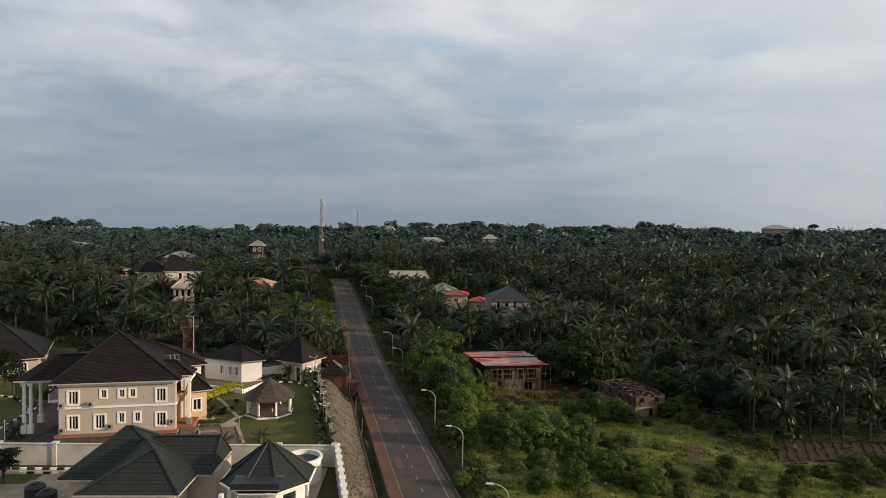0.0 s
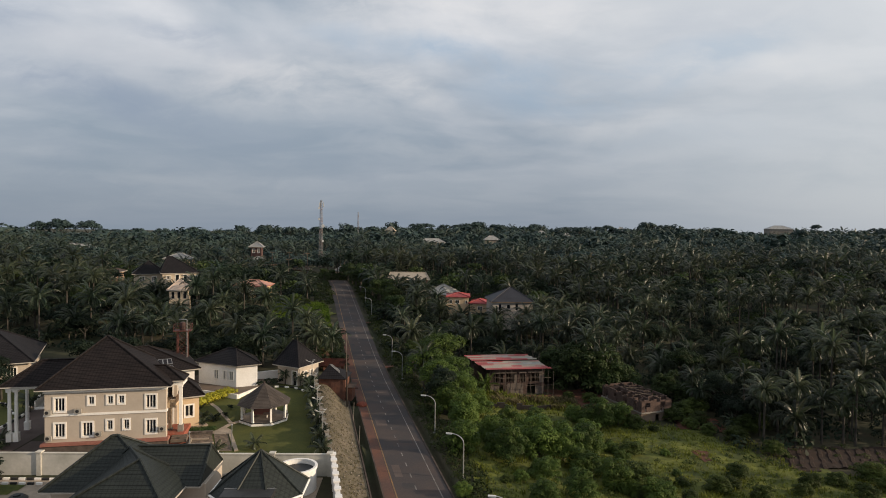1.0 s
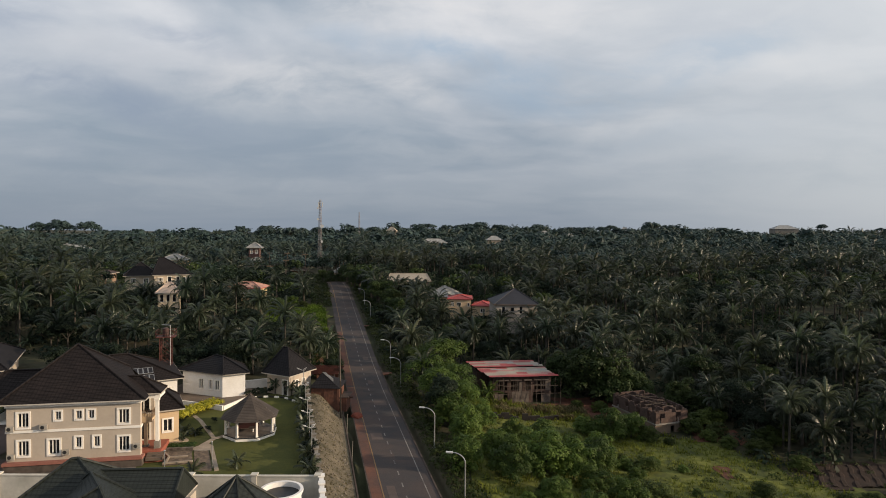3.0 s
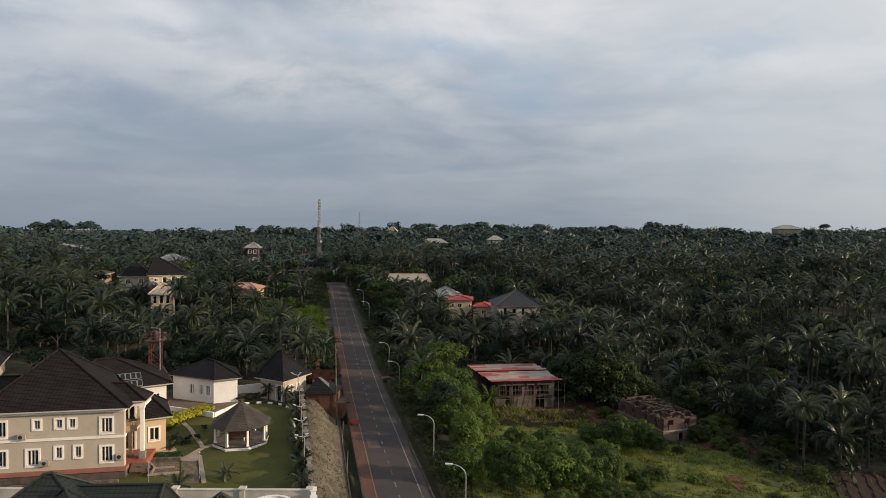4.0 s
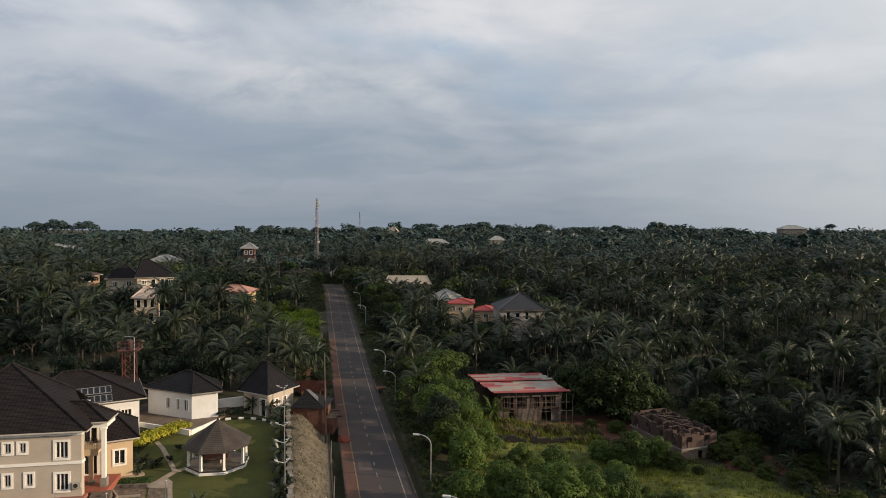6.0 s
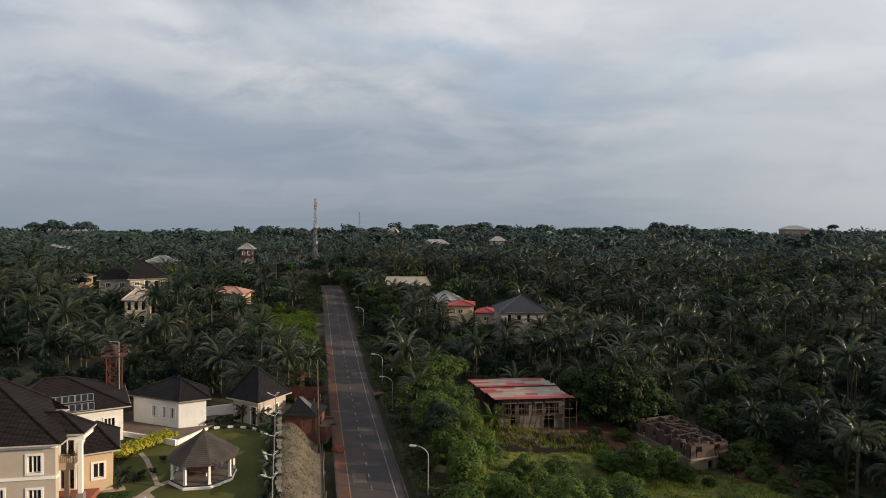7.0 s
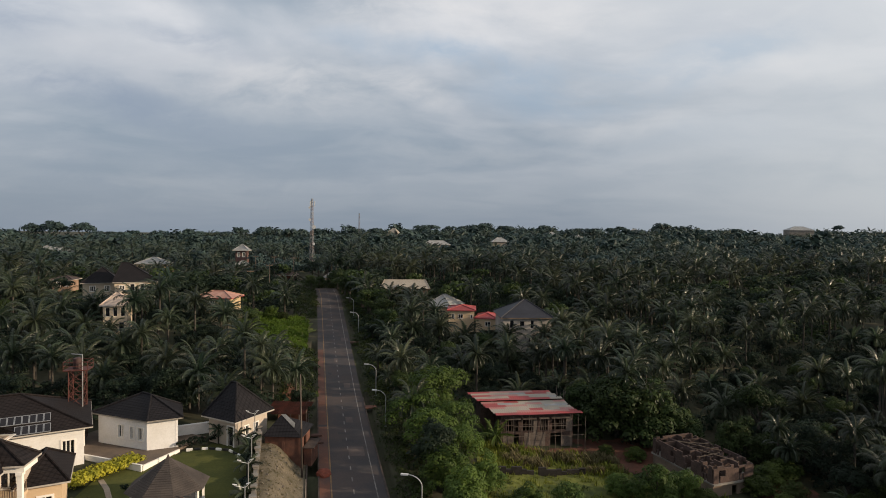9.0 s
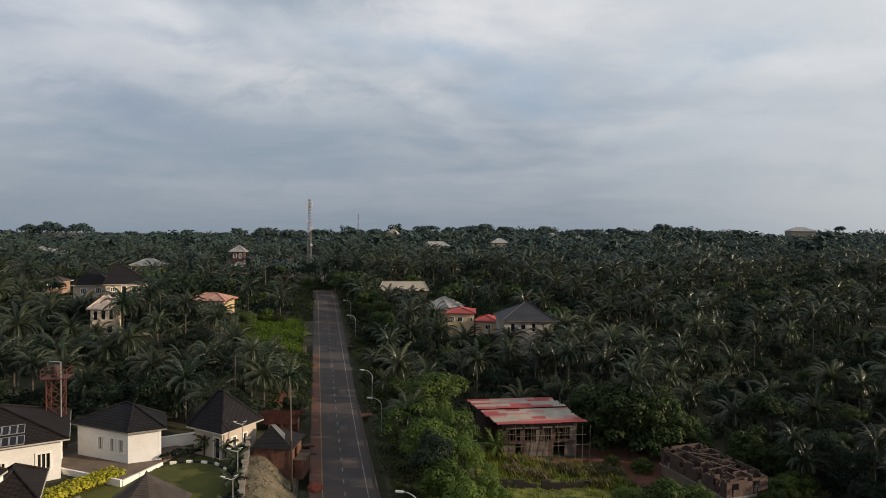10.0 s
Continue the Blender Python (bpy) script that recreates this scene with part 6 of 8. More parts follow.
# terrace round the guest house, with its white retaining wall
terrace = empty("terrace", pose(-31.4, 86.45, 2.95, 0, 0, -21), "raised paved terrace with a white retaining wall", "terrace", kind="structure")
part("paving", boxes((-3.5, 9.0, -2.6, 6.0, -0.25, -0.02)), M_TERRACE, terrace)
part("retaining_wall", boxes((-3.6, 9.1, -2.8, -2.603, -1.6, 0.05), (9.003, 9.2, -2.6, 2.0, -1.6, -0.05)), M_WHITE, terrace)

# ---- plants ----
rng = np.random.default_rng(11)


def palm_crown(seed, fronds=30, pairs=13, length=4.8, leaf=0.95, width=0.30, droop=1.6):
    """Arching feather fronds: midribs with pairs of narrow leaflets, as triangles."""
    r = np.random.default_rng(seed)
    V, F = [], []
    for k in range(fronds):
        az = k * 2.39996 + r.uniform(-0.25, 0.25)
        age = (k + 0.5) / fronds
        el = 1.35 - 2.05 * age ** 0.95 + r.uniform(-0.12, 0.12)
        L = length * (0.72 + 0.4 * math.sin(math.pi * min(1, age + 0.25)) ** 0.5) * r.uniform(0.85, 1.12)
        dr = droop * (0.55 + 0.5 * age) * r.uniform(0.8, 1.2)
        out = np.array((math.cos(az), math.sin(az), 0.0))
        side = np.array((-out[1], out[0], 0.0))
        twist = r.uniform(-0.25, 0.25)
        pos = out * 0.15 + np.array((0, 0, 0.1))
        steps = pairs + 3
        prev = None
        for s in range(steps + 1):
            t = s / steps
            e = el - dr * t * t * 1.1
            d = out * math.cos(e) + np.array((0, 0, math.sin(e)))
            up = np.cross(side, d) * -1
            w = 0.075 * (1 - 0.6 * t)
            cur = len(V)
            V.append(pos + side * w)
            V.append(pos - side * w)
            if prev is not None:
                F.append((prev, prev + 1, cur + 1))
                F.append((prev, cur + 1, cur))
            if s >= 2:
                l = leaf * (0.35 + 0.65 * math.sin(math.pi * (0.12 + 0.83 * t))) * r.uniform(0.85, 1.15)
                for sg in (-1, 1):
                    tip = pos + side * sg * l * 0.78 + d * l * 0.55 + up * l * (-0.16 + 0.2 * math.cos(s * 2.2 + sg) + twist * sg)
                    tip = tip - np.array((0, 0, 0.5 * l))
                    i = len(V)
                    V.append(tip)
                    F.append((prev + (sg < 0), cur + (sg < 0), i))
            prev = cur
            pos = pos + d * (L / steps)
    return np.array(V), np.array(F)


def trunk_mesh(height, r0, r1, lean, seed, sides=8, rings=7):
    r = np.random.default_rng(seed)
    V, F = [], []
    for j in range(rings):
        t = j / (rings - 1)
        c = np.array((lean[0] * t * t, lean[1] * t * t, -0.4 + (height + 0.4) * t))
        rad = r0 + (r1 - r0) * min(1, t * 1.4) + (0.12 * (1 - t * 8) if t < 0.125 else 0)
        for k in range(sides):
            a = k * math.tau / sides
            V.append(c + np.array((math.cos(a), math.sin(a), 0)) * rad * (1 + r.uniform(-0.08, 0.08)))
    for j in range(rings - 1):
        for k in range(sides):
            a, b = j * sides + k, j * sides + (k + 1) % sides
            F.append((a, b, b + sides))
            F.append((a, b + sides, a + sides))
    return np.array(V), np.array(F)


def leaf_cloud(seed, lobes, quads, size, squash=0.8, inner=0.72, ruffle=0.3):
    """Leaf clumps on the outside of several lobes. lobes: (x, y, z, radius)."""
    r = np.random.default_rng(seed)
    rad = np.array([l[3] for l in lobes])
    pick = r.choice(len(lobes), quads, p=rad ** 2 / (rad ** 2).sum())
    d = r.normal(size=(quads, 3))
    d[:, 2] = np.where(d[:, 2] < -0.35, -d[:, 2], d[:, 2])
    d /= np.linalg.norm(d, axis=1)[:, None]
    c = np.array([l[:3] for l in lobes])[pick]
    wob = 1 + 0.16 * np.sin(d[:, 0] * 5 + pick) * np.cos(d[:, 1] * 6 + pick * 2)
    p = c + d * (rad[pick] * wob * r.uniform(inner, 1.06, quads))[:, None] * np.array((1, 1, squash))
    n = d + np.array((0, 0, 0.25)) + r.normal(scale=ruffle, size=(quads, 3))
    n /= np.linalg.norm(n, axis=1)[:, None]
    u = np.cross(n, r.normal(size=(quads, 3)))
    u /= np.linalg.norm(u, axis=1)[:, None]
    w = np.cross(n, u)
    s = (size * r.uniform(0.55, 1.25, quads))[:, None]
    # each clump is a bent leaf shape of two triangles
    V = np.stack([p - u * s * 0.62, p + w * s * 0.36 + n * s * 0.1, p + u * s * 0.62 - n * s * 0.12, p - w * s * 0.36 + n * s * 0.1], axis=1).reshape(-1, 3)
    i = np.arange(quads)[:, None] * 4
    F = np.concatenate([i + np.array((0, 1, 3)), i + np.array((1, 2, 3))])
    return V, F


def random_lobes(seed, height, radius, count=7, low=0.45):
    """A crown as an uneven heap of lobes: a few large, many small ones round them."""
    r = np.random.default_rng(seed)
    out = [(0, 0, height - radius * 0.7, radius * 0.62)]
    for k in range(count):
        a = k * 2.4 + r.uniform(-0.4, 0.4)
        q = r.uniform(0.35, 0.72) * radius
        out.append((q * math.cos(a), q * math.sin(a), height * r.uniform(low, 0.84), radius * r.uniform(0.28, 0.46)))
    for k in range(count):
        x, y, z, q = out[r.integers(len(out))]
        a, e = r.uniform(0, 6.28), r.uniform(-0.2, 1.2)
        out.append((x + q * 0.95 * math.cos(a) * math.cos(e), y + q * 0.95 * math.sin(a) * math.cos(e), z + q * 0.8 * math.sin(e), q * r.uniform(0.35, 0.55)))
    return out


def billow_lobes(seed, height, radius, count=16):
    """A crown of separate round billows with gaps between them."""
    r = np.random.default_rng(seed)
    out = [(0, 0, height * 0.42, radius * 0.5)]
    for k in range(count):
        f = (k + 0.5) / count
        a = k * 2.4 + r.uniform(-0.35, 0.35)
        q = radius * math.sqrt(f) * r.uniform(0.66, 0.95)
        out.append((q * math.cos(a), q * math.sin(a), height * (0.90 - 0.52 * f * f) * r.uniform(0.82, 1.0), radius * r.uniform(0.17, 0.36)))
    return out


def scatter(template, places):
    """Copies of (V, F) at rows of (x, y, z, turn, scale), as one pair of arrays."""
    V, F = template
    out_v, out_f, base = [], [], 0
    for x, y, z, a, s in places:
        c, n = math.cos(a), math.sin(a)
        R = np.array(((c, n, 0), (-n, c, 0), (0, 0, 1))) * s
        out_v.append((V @ R + np.array((x, y, z))).astype(np.float32))
        out_f.append(F + base)
        base += len(V)
    return np.concatenate(out_v), np.concatenate(out_f)


def join(*pairs):
    vs, fs, base = [], [], 0
    for v, f in pairs:
        vs.append(v)
        fs.append(f + base)
        base += len(v)
    return np.concatenate(vs), np.concatenate(fs)


# where no trees stand: (centre x, centre y, half-width x, half-width y)
KEEP_CLEAR = ((-34, 75, 21, 20), (-30, 48, 24, 14), (-17, 80, 11, 18), (-66, 92, 17, 16), (17, 102, 8, 6.5), (35.5, 91, 5.5, 7), (22, 145, 6.5, 7), (11.5, 156, 8, 6),
              (-3.5, 188, 8, 6.5), (4, 171, 5, 5), (-66.2, 167, 8.5, 8.5), (-76, 170, 6.5, 6.5), (-51.3, 127.5, 4.6, 4.6), (-40.5, 150.6, 6.4, 5.6), (-91, 179.5, 5.5, 5), (-96, 243, 7, 6), (-73, 258, 8, 9), (-37, 214, 7, 5),
              (-27, 227, 5, 5), (-42.5, 256, 4, 4), (-28, 150, 8.5, 13), (40, 62, 48, 12.5), (24, 88, 19, 14))
KEEP_CLEAR += tuple((x, y, w / 2 + 3, d / 2 + 4) for x, y, w, d, _, _ in FAR_ROOFS)
# strips of lower growth placed to keep houses in the camera's view: (x0, y0, x1, y1, half-widths and greatest tree
# heights at both ends)
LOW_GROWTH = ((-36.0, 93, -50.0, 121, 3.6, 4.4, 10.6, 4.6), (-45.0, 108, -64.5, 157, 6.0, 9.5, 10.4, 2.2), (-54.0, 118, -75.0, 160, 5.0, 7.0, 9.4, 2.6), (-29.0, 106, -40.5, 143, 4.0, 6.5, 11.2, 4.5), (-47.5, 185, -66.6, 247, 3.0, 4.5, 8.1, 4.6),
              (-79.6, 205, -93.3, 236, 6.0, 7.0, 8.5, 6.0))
# the strip from (-11, 148) lowers trees so that sun reaches the meadow
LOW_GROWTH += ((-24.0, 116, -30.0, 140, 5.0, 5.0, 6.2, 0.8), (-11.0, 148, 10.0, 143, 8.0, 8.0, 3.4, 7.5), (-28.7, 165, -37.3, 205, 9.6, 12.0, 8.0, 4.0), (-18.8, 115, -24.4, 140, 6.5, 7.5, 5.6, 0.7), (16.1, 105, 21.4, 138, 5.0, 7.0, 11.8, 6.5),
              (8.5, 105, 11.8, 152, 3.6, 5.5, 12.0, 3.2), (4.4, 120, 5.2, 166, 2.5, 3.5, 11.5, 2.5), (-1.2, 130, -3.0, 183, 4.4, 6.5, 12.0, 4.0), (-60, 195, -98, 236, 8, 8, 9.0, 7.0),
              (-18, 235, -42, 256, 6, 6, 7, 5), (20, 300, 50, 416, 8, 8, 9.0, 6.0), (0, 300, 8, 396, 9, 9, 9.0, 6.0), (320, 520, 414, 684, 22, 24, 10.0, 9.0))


def allowed(x, y):
    """The greatest height of a tree at (x, y); 0 where none may stand."""
    off = (x - road_x(y)) * 0.982
    if y < 211 and -9.0 < off < (7.5 if y < 105 else 6.2):
        return 0
    for cx, cy, hx, hy in KEEP_CLEAR:
        if abs(x - cx) < hx and abs(y - cy) < hy:
            return 0
    top = 30.0
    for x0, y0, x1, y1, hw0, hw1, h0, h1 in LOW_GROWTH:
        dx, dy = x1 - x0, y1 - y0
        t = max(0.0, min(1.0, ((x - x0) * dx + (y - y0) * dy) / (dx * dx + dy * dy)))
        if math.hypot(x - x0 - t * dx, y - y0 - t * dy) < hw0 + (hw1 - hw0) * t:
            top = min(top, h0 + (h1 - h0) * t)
    return top


def jitter_grid(x0, x1, y0, y1, gap):
    for j in range(int((y1 - y0) / gap)):
        for i in range(int((x1 - x0) / gap)):
            yield x0 + (i + rng.uniform(0.05, 0.95)) * gap, y0 + (j + rng.uniform(0.05, 0.95)) * gap


def in_wedge(x, y, spread=0.82, margin=12):
    return abs(x - 3) < spread * (y + 8) + margin


# oil palms that stand nearest, each a tree of its own
palm_crowns = [fast_mesh("palm_crown_shape", *palm_crown(100 + k, 30 + 3 * (k % 3), 20, 4.4, 0.74, 0.20, 2.2), M_PALM) for k in range(5)]
palm_trunks = [fast_mesh("palm_trunk_shape", *trunk_mesh(1.0, 0.19, 0.13, (0.02 * (k - 1), 0.015 * k), 40 + k), M_BARK) for k in range(3)]
for o in palm_crowns + palm_trunks:
    bpy.data.objects.remove(o, do_unlink=True)
crown_meshes = [m for m in bpy.data.meshes if m.name.startswith("palm_crown_shape")]
trunk_meshes = [m for m in bpy.data.meshes if m.name.startswith("palm_trunk_shape")]


def palm(x, y, height, scale, k, turn, label="tall oil palm with arching dark green fronds"):
    ob = empty("oil_palm", pose(x, y, ground(x, y)), label, "palm tree", "oil palms")
    t = new("trunk", trunk_meshes[k % len(trunk_meshes)])
    t.parent = ob
    t.matrix_local = Matrix.Diagonal((1.0, 1.0, height, 1.0))
    c = new("crown", crown_meshes[k % len(crown_meshes)])
    c.parent = ob
    c.matrix_local = Matrix.Translation((0, 0, height)) @ Matrix.Rotation(turn, 4, "Z") @ Matrix.Diagonal((scale, scale, scale, 1))
    return ob


NEAR_Y = 150
near, mid_p, mid_b, far_p, far_b, young = [], [], [], [], [], []
for x, y in jitter_grid(-190, 200, 66, NEAR_Y, 4.7):
    if not in_wedge(x, y):
        continue
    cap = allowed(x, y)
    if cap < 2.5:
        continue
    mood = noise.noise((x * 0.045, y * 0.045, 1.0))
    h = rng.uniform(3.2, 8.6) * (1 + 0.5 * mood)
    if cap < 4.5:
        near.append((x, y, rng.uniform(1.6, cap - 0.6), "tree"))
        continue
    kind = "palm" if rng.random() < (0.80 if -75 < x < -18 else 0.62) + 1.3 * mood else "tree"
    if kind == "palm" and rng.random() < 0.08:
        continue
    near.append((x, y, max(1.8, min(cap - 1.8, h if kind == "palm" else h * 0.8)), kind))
    if rng.random() < 0.55:
        young.append((x + rng.uniform(-2.6, 2.6), y + rng.uniform(-2.6, 2.6), min(cap - 2.0, rng.uniform(0.6, 2.4))))
near.sort(key=lambda r: r[1] - 0.2 * abs(r[0]))
count = 0
broad_near = []
for x, y, h, kind in near:
    if kind == "palm" and count < 300:
        palm(x, y, h, rng.uniform(0.56, 0.86), count, rng.uniform(0, 6.28))
        count += 1
    elif kind == "palm":
        mid_p.append((x, y, h))
    else:
        broad_near.append((x, y, h))
for x, y in jitter_grid(-330, 340, NEAR_Y, 330, 5.6):
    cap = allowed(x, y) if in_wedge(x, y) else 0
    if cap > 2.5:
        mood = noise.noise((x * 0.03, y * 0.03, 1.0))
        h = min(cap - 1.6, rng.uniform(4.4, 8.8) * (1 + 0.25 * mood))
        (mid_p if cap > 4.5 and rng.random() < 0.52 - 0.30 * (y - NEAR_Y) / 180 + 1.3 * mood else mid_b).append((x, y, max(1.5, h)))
for x, y in jitter_grid(-620, 660, 330, 720, 8.6):
    cap = allowed(x, y) if in_wedge(x, y) else 0
    if cap > 3:
        mood = noise.noise((x * 0.014, y * 0.014, 1.0)) + 0.7 * noise.noise((x * 0.05, y * 0.05, 7.0))
        h = min(cap - 2.5, rng.uniform(4.5, 10) * (1 + 0.55 * mood))
        (far_p if rng.random() < 0.12 + 0.5 * mood else far_b).append((x, y, h))


def wood(name, rows, templates, material, label, lift, smin, smax):
    sets = [[] for _ in templates]
    for i, (x, y, h) in enumerate(rows):
        sets[i % len(templates)].append((x, y, ground(x, y) + (h if lift else 0), rng.uniform(0, 6.28), rng.uniform(smin, smax) * (1.0 if lift else h / 9.0)))
    pairs = [scatter(t, s) for t, s in zip(templates, sets) if s]
    ob = fast_mesh(name, *join(*pairs), material)
    return tagged(ob, label, "trees", kind="stuff")


def trunks(name, rows, r0=0.17):
    t = trunk_mesh(1.0, r0, r0 * 0.75, (0, 0), 3, 5, 2)
    vs, fs, base = [], [], 0
    for x, y, h in rows:
        vs.append(t[0] * np.array((1, 1, h)) + np.array((x, y, ground(x, y))))
        fs.append(t[1] + base)
        base += len(t[0])
    tagged(fast_mesh(name, np.concatenate(vs), np.concatenate(fs), M_BARK), "pale upright trunks of palms and trees in the wood", "trunks", kind="stuff")


hill_p, mid_p = [r for r in mid_p if r[1] > 225], [r for r in mid_p if r[1] <= 225]
hill_b, mid_b = [r for r in mid_b if r[1] > 225], [r for r in mid_b if r[1] <= 225]
light_b, mid_b = mid_b[::3], [r for k, r in enumerate(mid_b) if k % 3]
wood("palm_wood", mid_p, [palm_crown(200 + k, 20, 6, 4.4, 0.92, 0.34, 2.1) for k in range(4)], M_PALM, "dense stand of oil palms with dark green crowns", True, 0.7, 1.02)
trunks("palm_wood_trunks", mid_p + hill_p)
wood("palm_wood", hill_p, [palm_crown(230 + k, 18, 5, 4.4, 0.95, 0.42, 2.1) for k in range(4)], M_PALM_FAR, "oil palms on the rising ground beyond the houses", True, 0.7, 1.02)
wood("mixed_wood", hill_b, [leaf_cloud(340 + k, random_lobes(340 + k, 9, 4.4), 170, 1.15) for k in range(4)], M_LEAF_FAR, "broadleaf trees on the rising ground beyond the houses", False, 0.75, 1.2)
wood("mixed_wood", light_b, [leaf_cloud(350 + k, random_lobes(350 + k, 9, 4.4), 225, 1.0) for k in range(4)], M_TREE, "lighter green broadleaf trees among the palms", False, 0.75, 1.15)
wood("young_palms", young, [palm_crown(240 + k, 18, 11, 4.2, 0.6, 0.2, 2.0) for k in range(3)], M_PALM, "young oil palms without stems between the tall ones", True, 0.42, 0.66)
wood("mixed_wood", mid_b, [leaf_cloud(300 + k, random_lobes(300 + k, 9, 4.4), 225, 1.03) for k in range(4)], M_LEAF, "rounded broadleaf trees among the palms", False, 0.75, 1.2)
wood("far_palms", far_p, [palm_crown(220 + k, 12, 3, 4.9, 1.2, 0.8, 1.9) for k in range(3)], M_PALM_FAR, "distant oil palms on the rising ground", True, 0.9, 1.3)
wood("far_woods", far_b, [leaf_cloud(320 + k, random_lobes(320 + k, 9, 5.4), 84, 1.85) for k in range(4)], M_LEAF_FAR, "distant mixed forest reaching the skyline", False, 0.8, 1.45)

tree_meshes = []
for k in range(4):
    lob = random_lobes(400 + k, 9, 3.8, 8)
    v, f = leaf_cloud(400 + k, lob, 3600, 0.34, ruffle=0.4)
    o = fast_mesh("tree_crown_shape", v, f, M_LEAF)
    tree_meshes.append(o.data)
    bpy.data.objects.remove(o, do_unlink=True)
light_crowns = []
for me in tree_meshes:
    me = me.copy()
    me.materials.clear()
    me.materials.append(M_TREE)
    light_crowns.append(me)
limb_meshes = []
for k in range(2):
    bm = bmesh.new()
    tube(bm, (0, 0, -0.4), (0, 0, 3.6), 0.3, 0.2, 8)
    for j in range(6):
        a = j * 1.1 + k
        tube(bm, (0, 0, 2.6 + 0.3 * j), (2.0 * math.cos(a), 2.0 * math.sin(a), 5.0 + 0.4 * j), 0.12, 0.04, 6)
    me = bpy.data.meshes.new("tree_trunk_shape")
    bm.to_mesh(me)
    bm.free()
    me.materials.append(M_BARK)
    limb_meshes.append(me)


def tree(x, y, h, k, label="rounded dark green broadleaf tree", crown=None, wide=1.0, name="tree"):
    ob = empty(name, pose(x, y, ground(x, y), 0, 0, k * 77), label, "tree", "broadleaf trees")
    s = h / 9.0
    t = new("trunk", limb_meshes[k % 2])
    c = new("crown", crown or tree_meshes[k % 4])
    for o in (t, c):
        o.parent = ob
        o.matrix_local = Matrix.Diagonal((s * wide, s * wide, s, 1))
    return ob


for k, (x, y, h) in enumerate(broad_near[:230]):
    if k % 5 != 3 or (x < -8 and y < 125):
        tree(x, y, min(h + 0.6, 9.5), k, wide=1.0 if h > 4 else 1.4)

for k, (x, y, h) in enumerate(((17.5, 131.0, 1.8), (21.5, 129.0, 1.4), (26.5, 134.0, 3.0), (12.5, 133.0, 2.6), (9.0, 139.0, 2.8), (5.0, 146.0, 2.6), (15.0, 141.5, 2.4), (29.6, 138.0, 3.8), (1.5, 158, 2.8), (1.9, 150.5, 7.4), (-0.4, 141.0, 7.6), (4.4, 147.0, 6.2), (-26.3, 98.0, 2.7))):
    palm(x, y, h, 0.74, k, 0.9 * k)
for k, (x, y, h) in enumerate(((-13.6, 173.0, 8.4), (-10.6, 164.0, 8.0), (-17.8, 182.5, 8.6), (-20.3, 191.0, 8.0), (-7.2, 156.5, 7.0), (-5.4, 147.5, 6.6), (-22.3, 199.0, 7.4), (-24.6, 205.5, 6.4), (-26.6, 211.5, 4.6), (-32.0, 202.5, 5.0), (-30.6, 208.4, 3.8), (-27.8, 209.0, 2.6), (-33.2, 147.0, 5.0))):
    tree(x, y, h, k, "dense broadleaf tree hanging over the road edge", light_crowns[k % 4], 1.1)
for k, (x, y, h) in enumerate(((43.3, 91.2, 5.6), (49.2, 87.0, 6.8), (51.4, 77.6, 7.6), (57.2, 76.8, 5.2), (54.8, 77.6, 6.0), (51.1, 85.5, 5.4), (60.0, 79.0, 6.4), (62.5, 76.6, 5.8), (48.0, 80.6, 5.0), (65.0, 79.5, 6.6))):
    palm(x, y, h, 0.5 + 0.06 * (k % 3), k + 2, 1.3 * k, "oil palm with a bare trunk at the edge of the field")
# bright trees and shrubs between road and field
def mound_lobes(seed, height=9.0, radius=5.4, count=26):
    """A heap of climbers over low trees: billows from the ground to the top, with creases between them."""
    r = np.random.default_rng(seed)
    out = [(0, 0, height * 0.40, radius * 0.52), (radius * 0.3, 0, height * 0.25, radius * 0.45), (-radius * 0.3, radius * 0.1, height * 0.25, radius * 0.45)]
    for k in range(count):
        f = (k + 0.5) / count
        a = k * 2.4 + r.uniform(-0.4, 0.4)
        q = radius * math.sqrt(f) * r.uniform(0.66, 1.02) * (1.0 if f < 0.65 else 0.8)
        z = height * (0.84 - 0.72 * f ** 1.4) * r.uniform(0.78, 1.12)
        out.append((q * math.cos(a), q * math.sin(a), max(0.8, z), radius * r.uniform(0.15, 0.33)))
    return out


shrub_meshes, mound_meshes = [], []
for k in range(5):
    v, f = leaf_cloud(500 + k, billow_lobes(500 + k, 9, 4.9, 15 + k), 5200, 0.30, 0.85, 0.84, 0.26)
    o = fast_mesh("shrub_crown_shape", v, f, M_SHRUB)
    shrub_meshes.append(o.data)
    bpy.data.objects.remove(o, do_unlink=True)
    v, f = leaf_cloud(540 + k, mound_lobes(540 + k), 6600, 0.40, 0.9, 0.84, 0.30)
    o = fast_mesh("mound_crown_shape", v, f, M_SHRUB)
    mound_meshes.append(o.data)
    bpy.data.objects.remove(o, do_unlink=True)
SHRUB_TREES = [(4.2, 100.5, 8.8), (1.8, 95.0, 7.0), (5.6, 93.0, 6.2), (3.2, 88.0, 6.4), (7.2, 87.5, 4.9)]
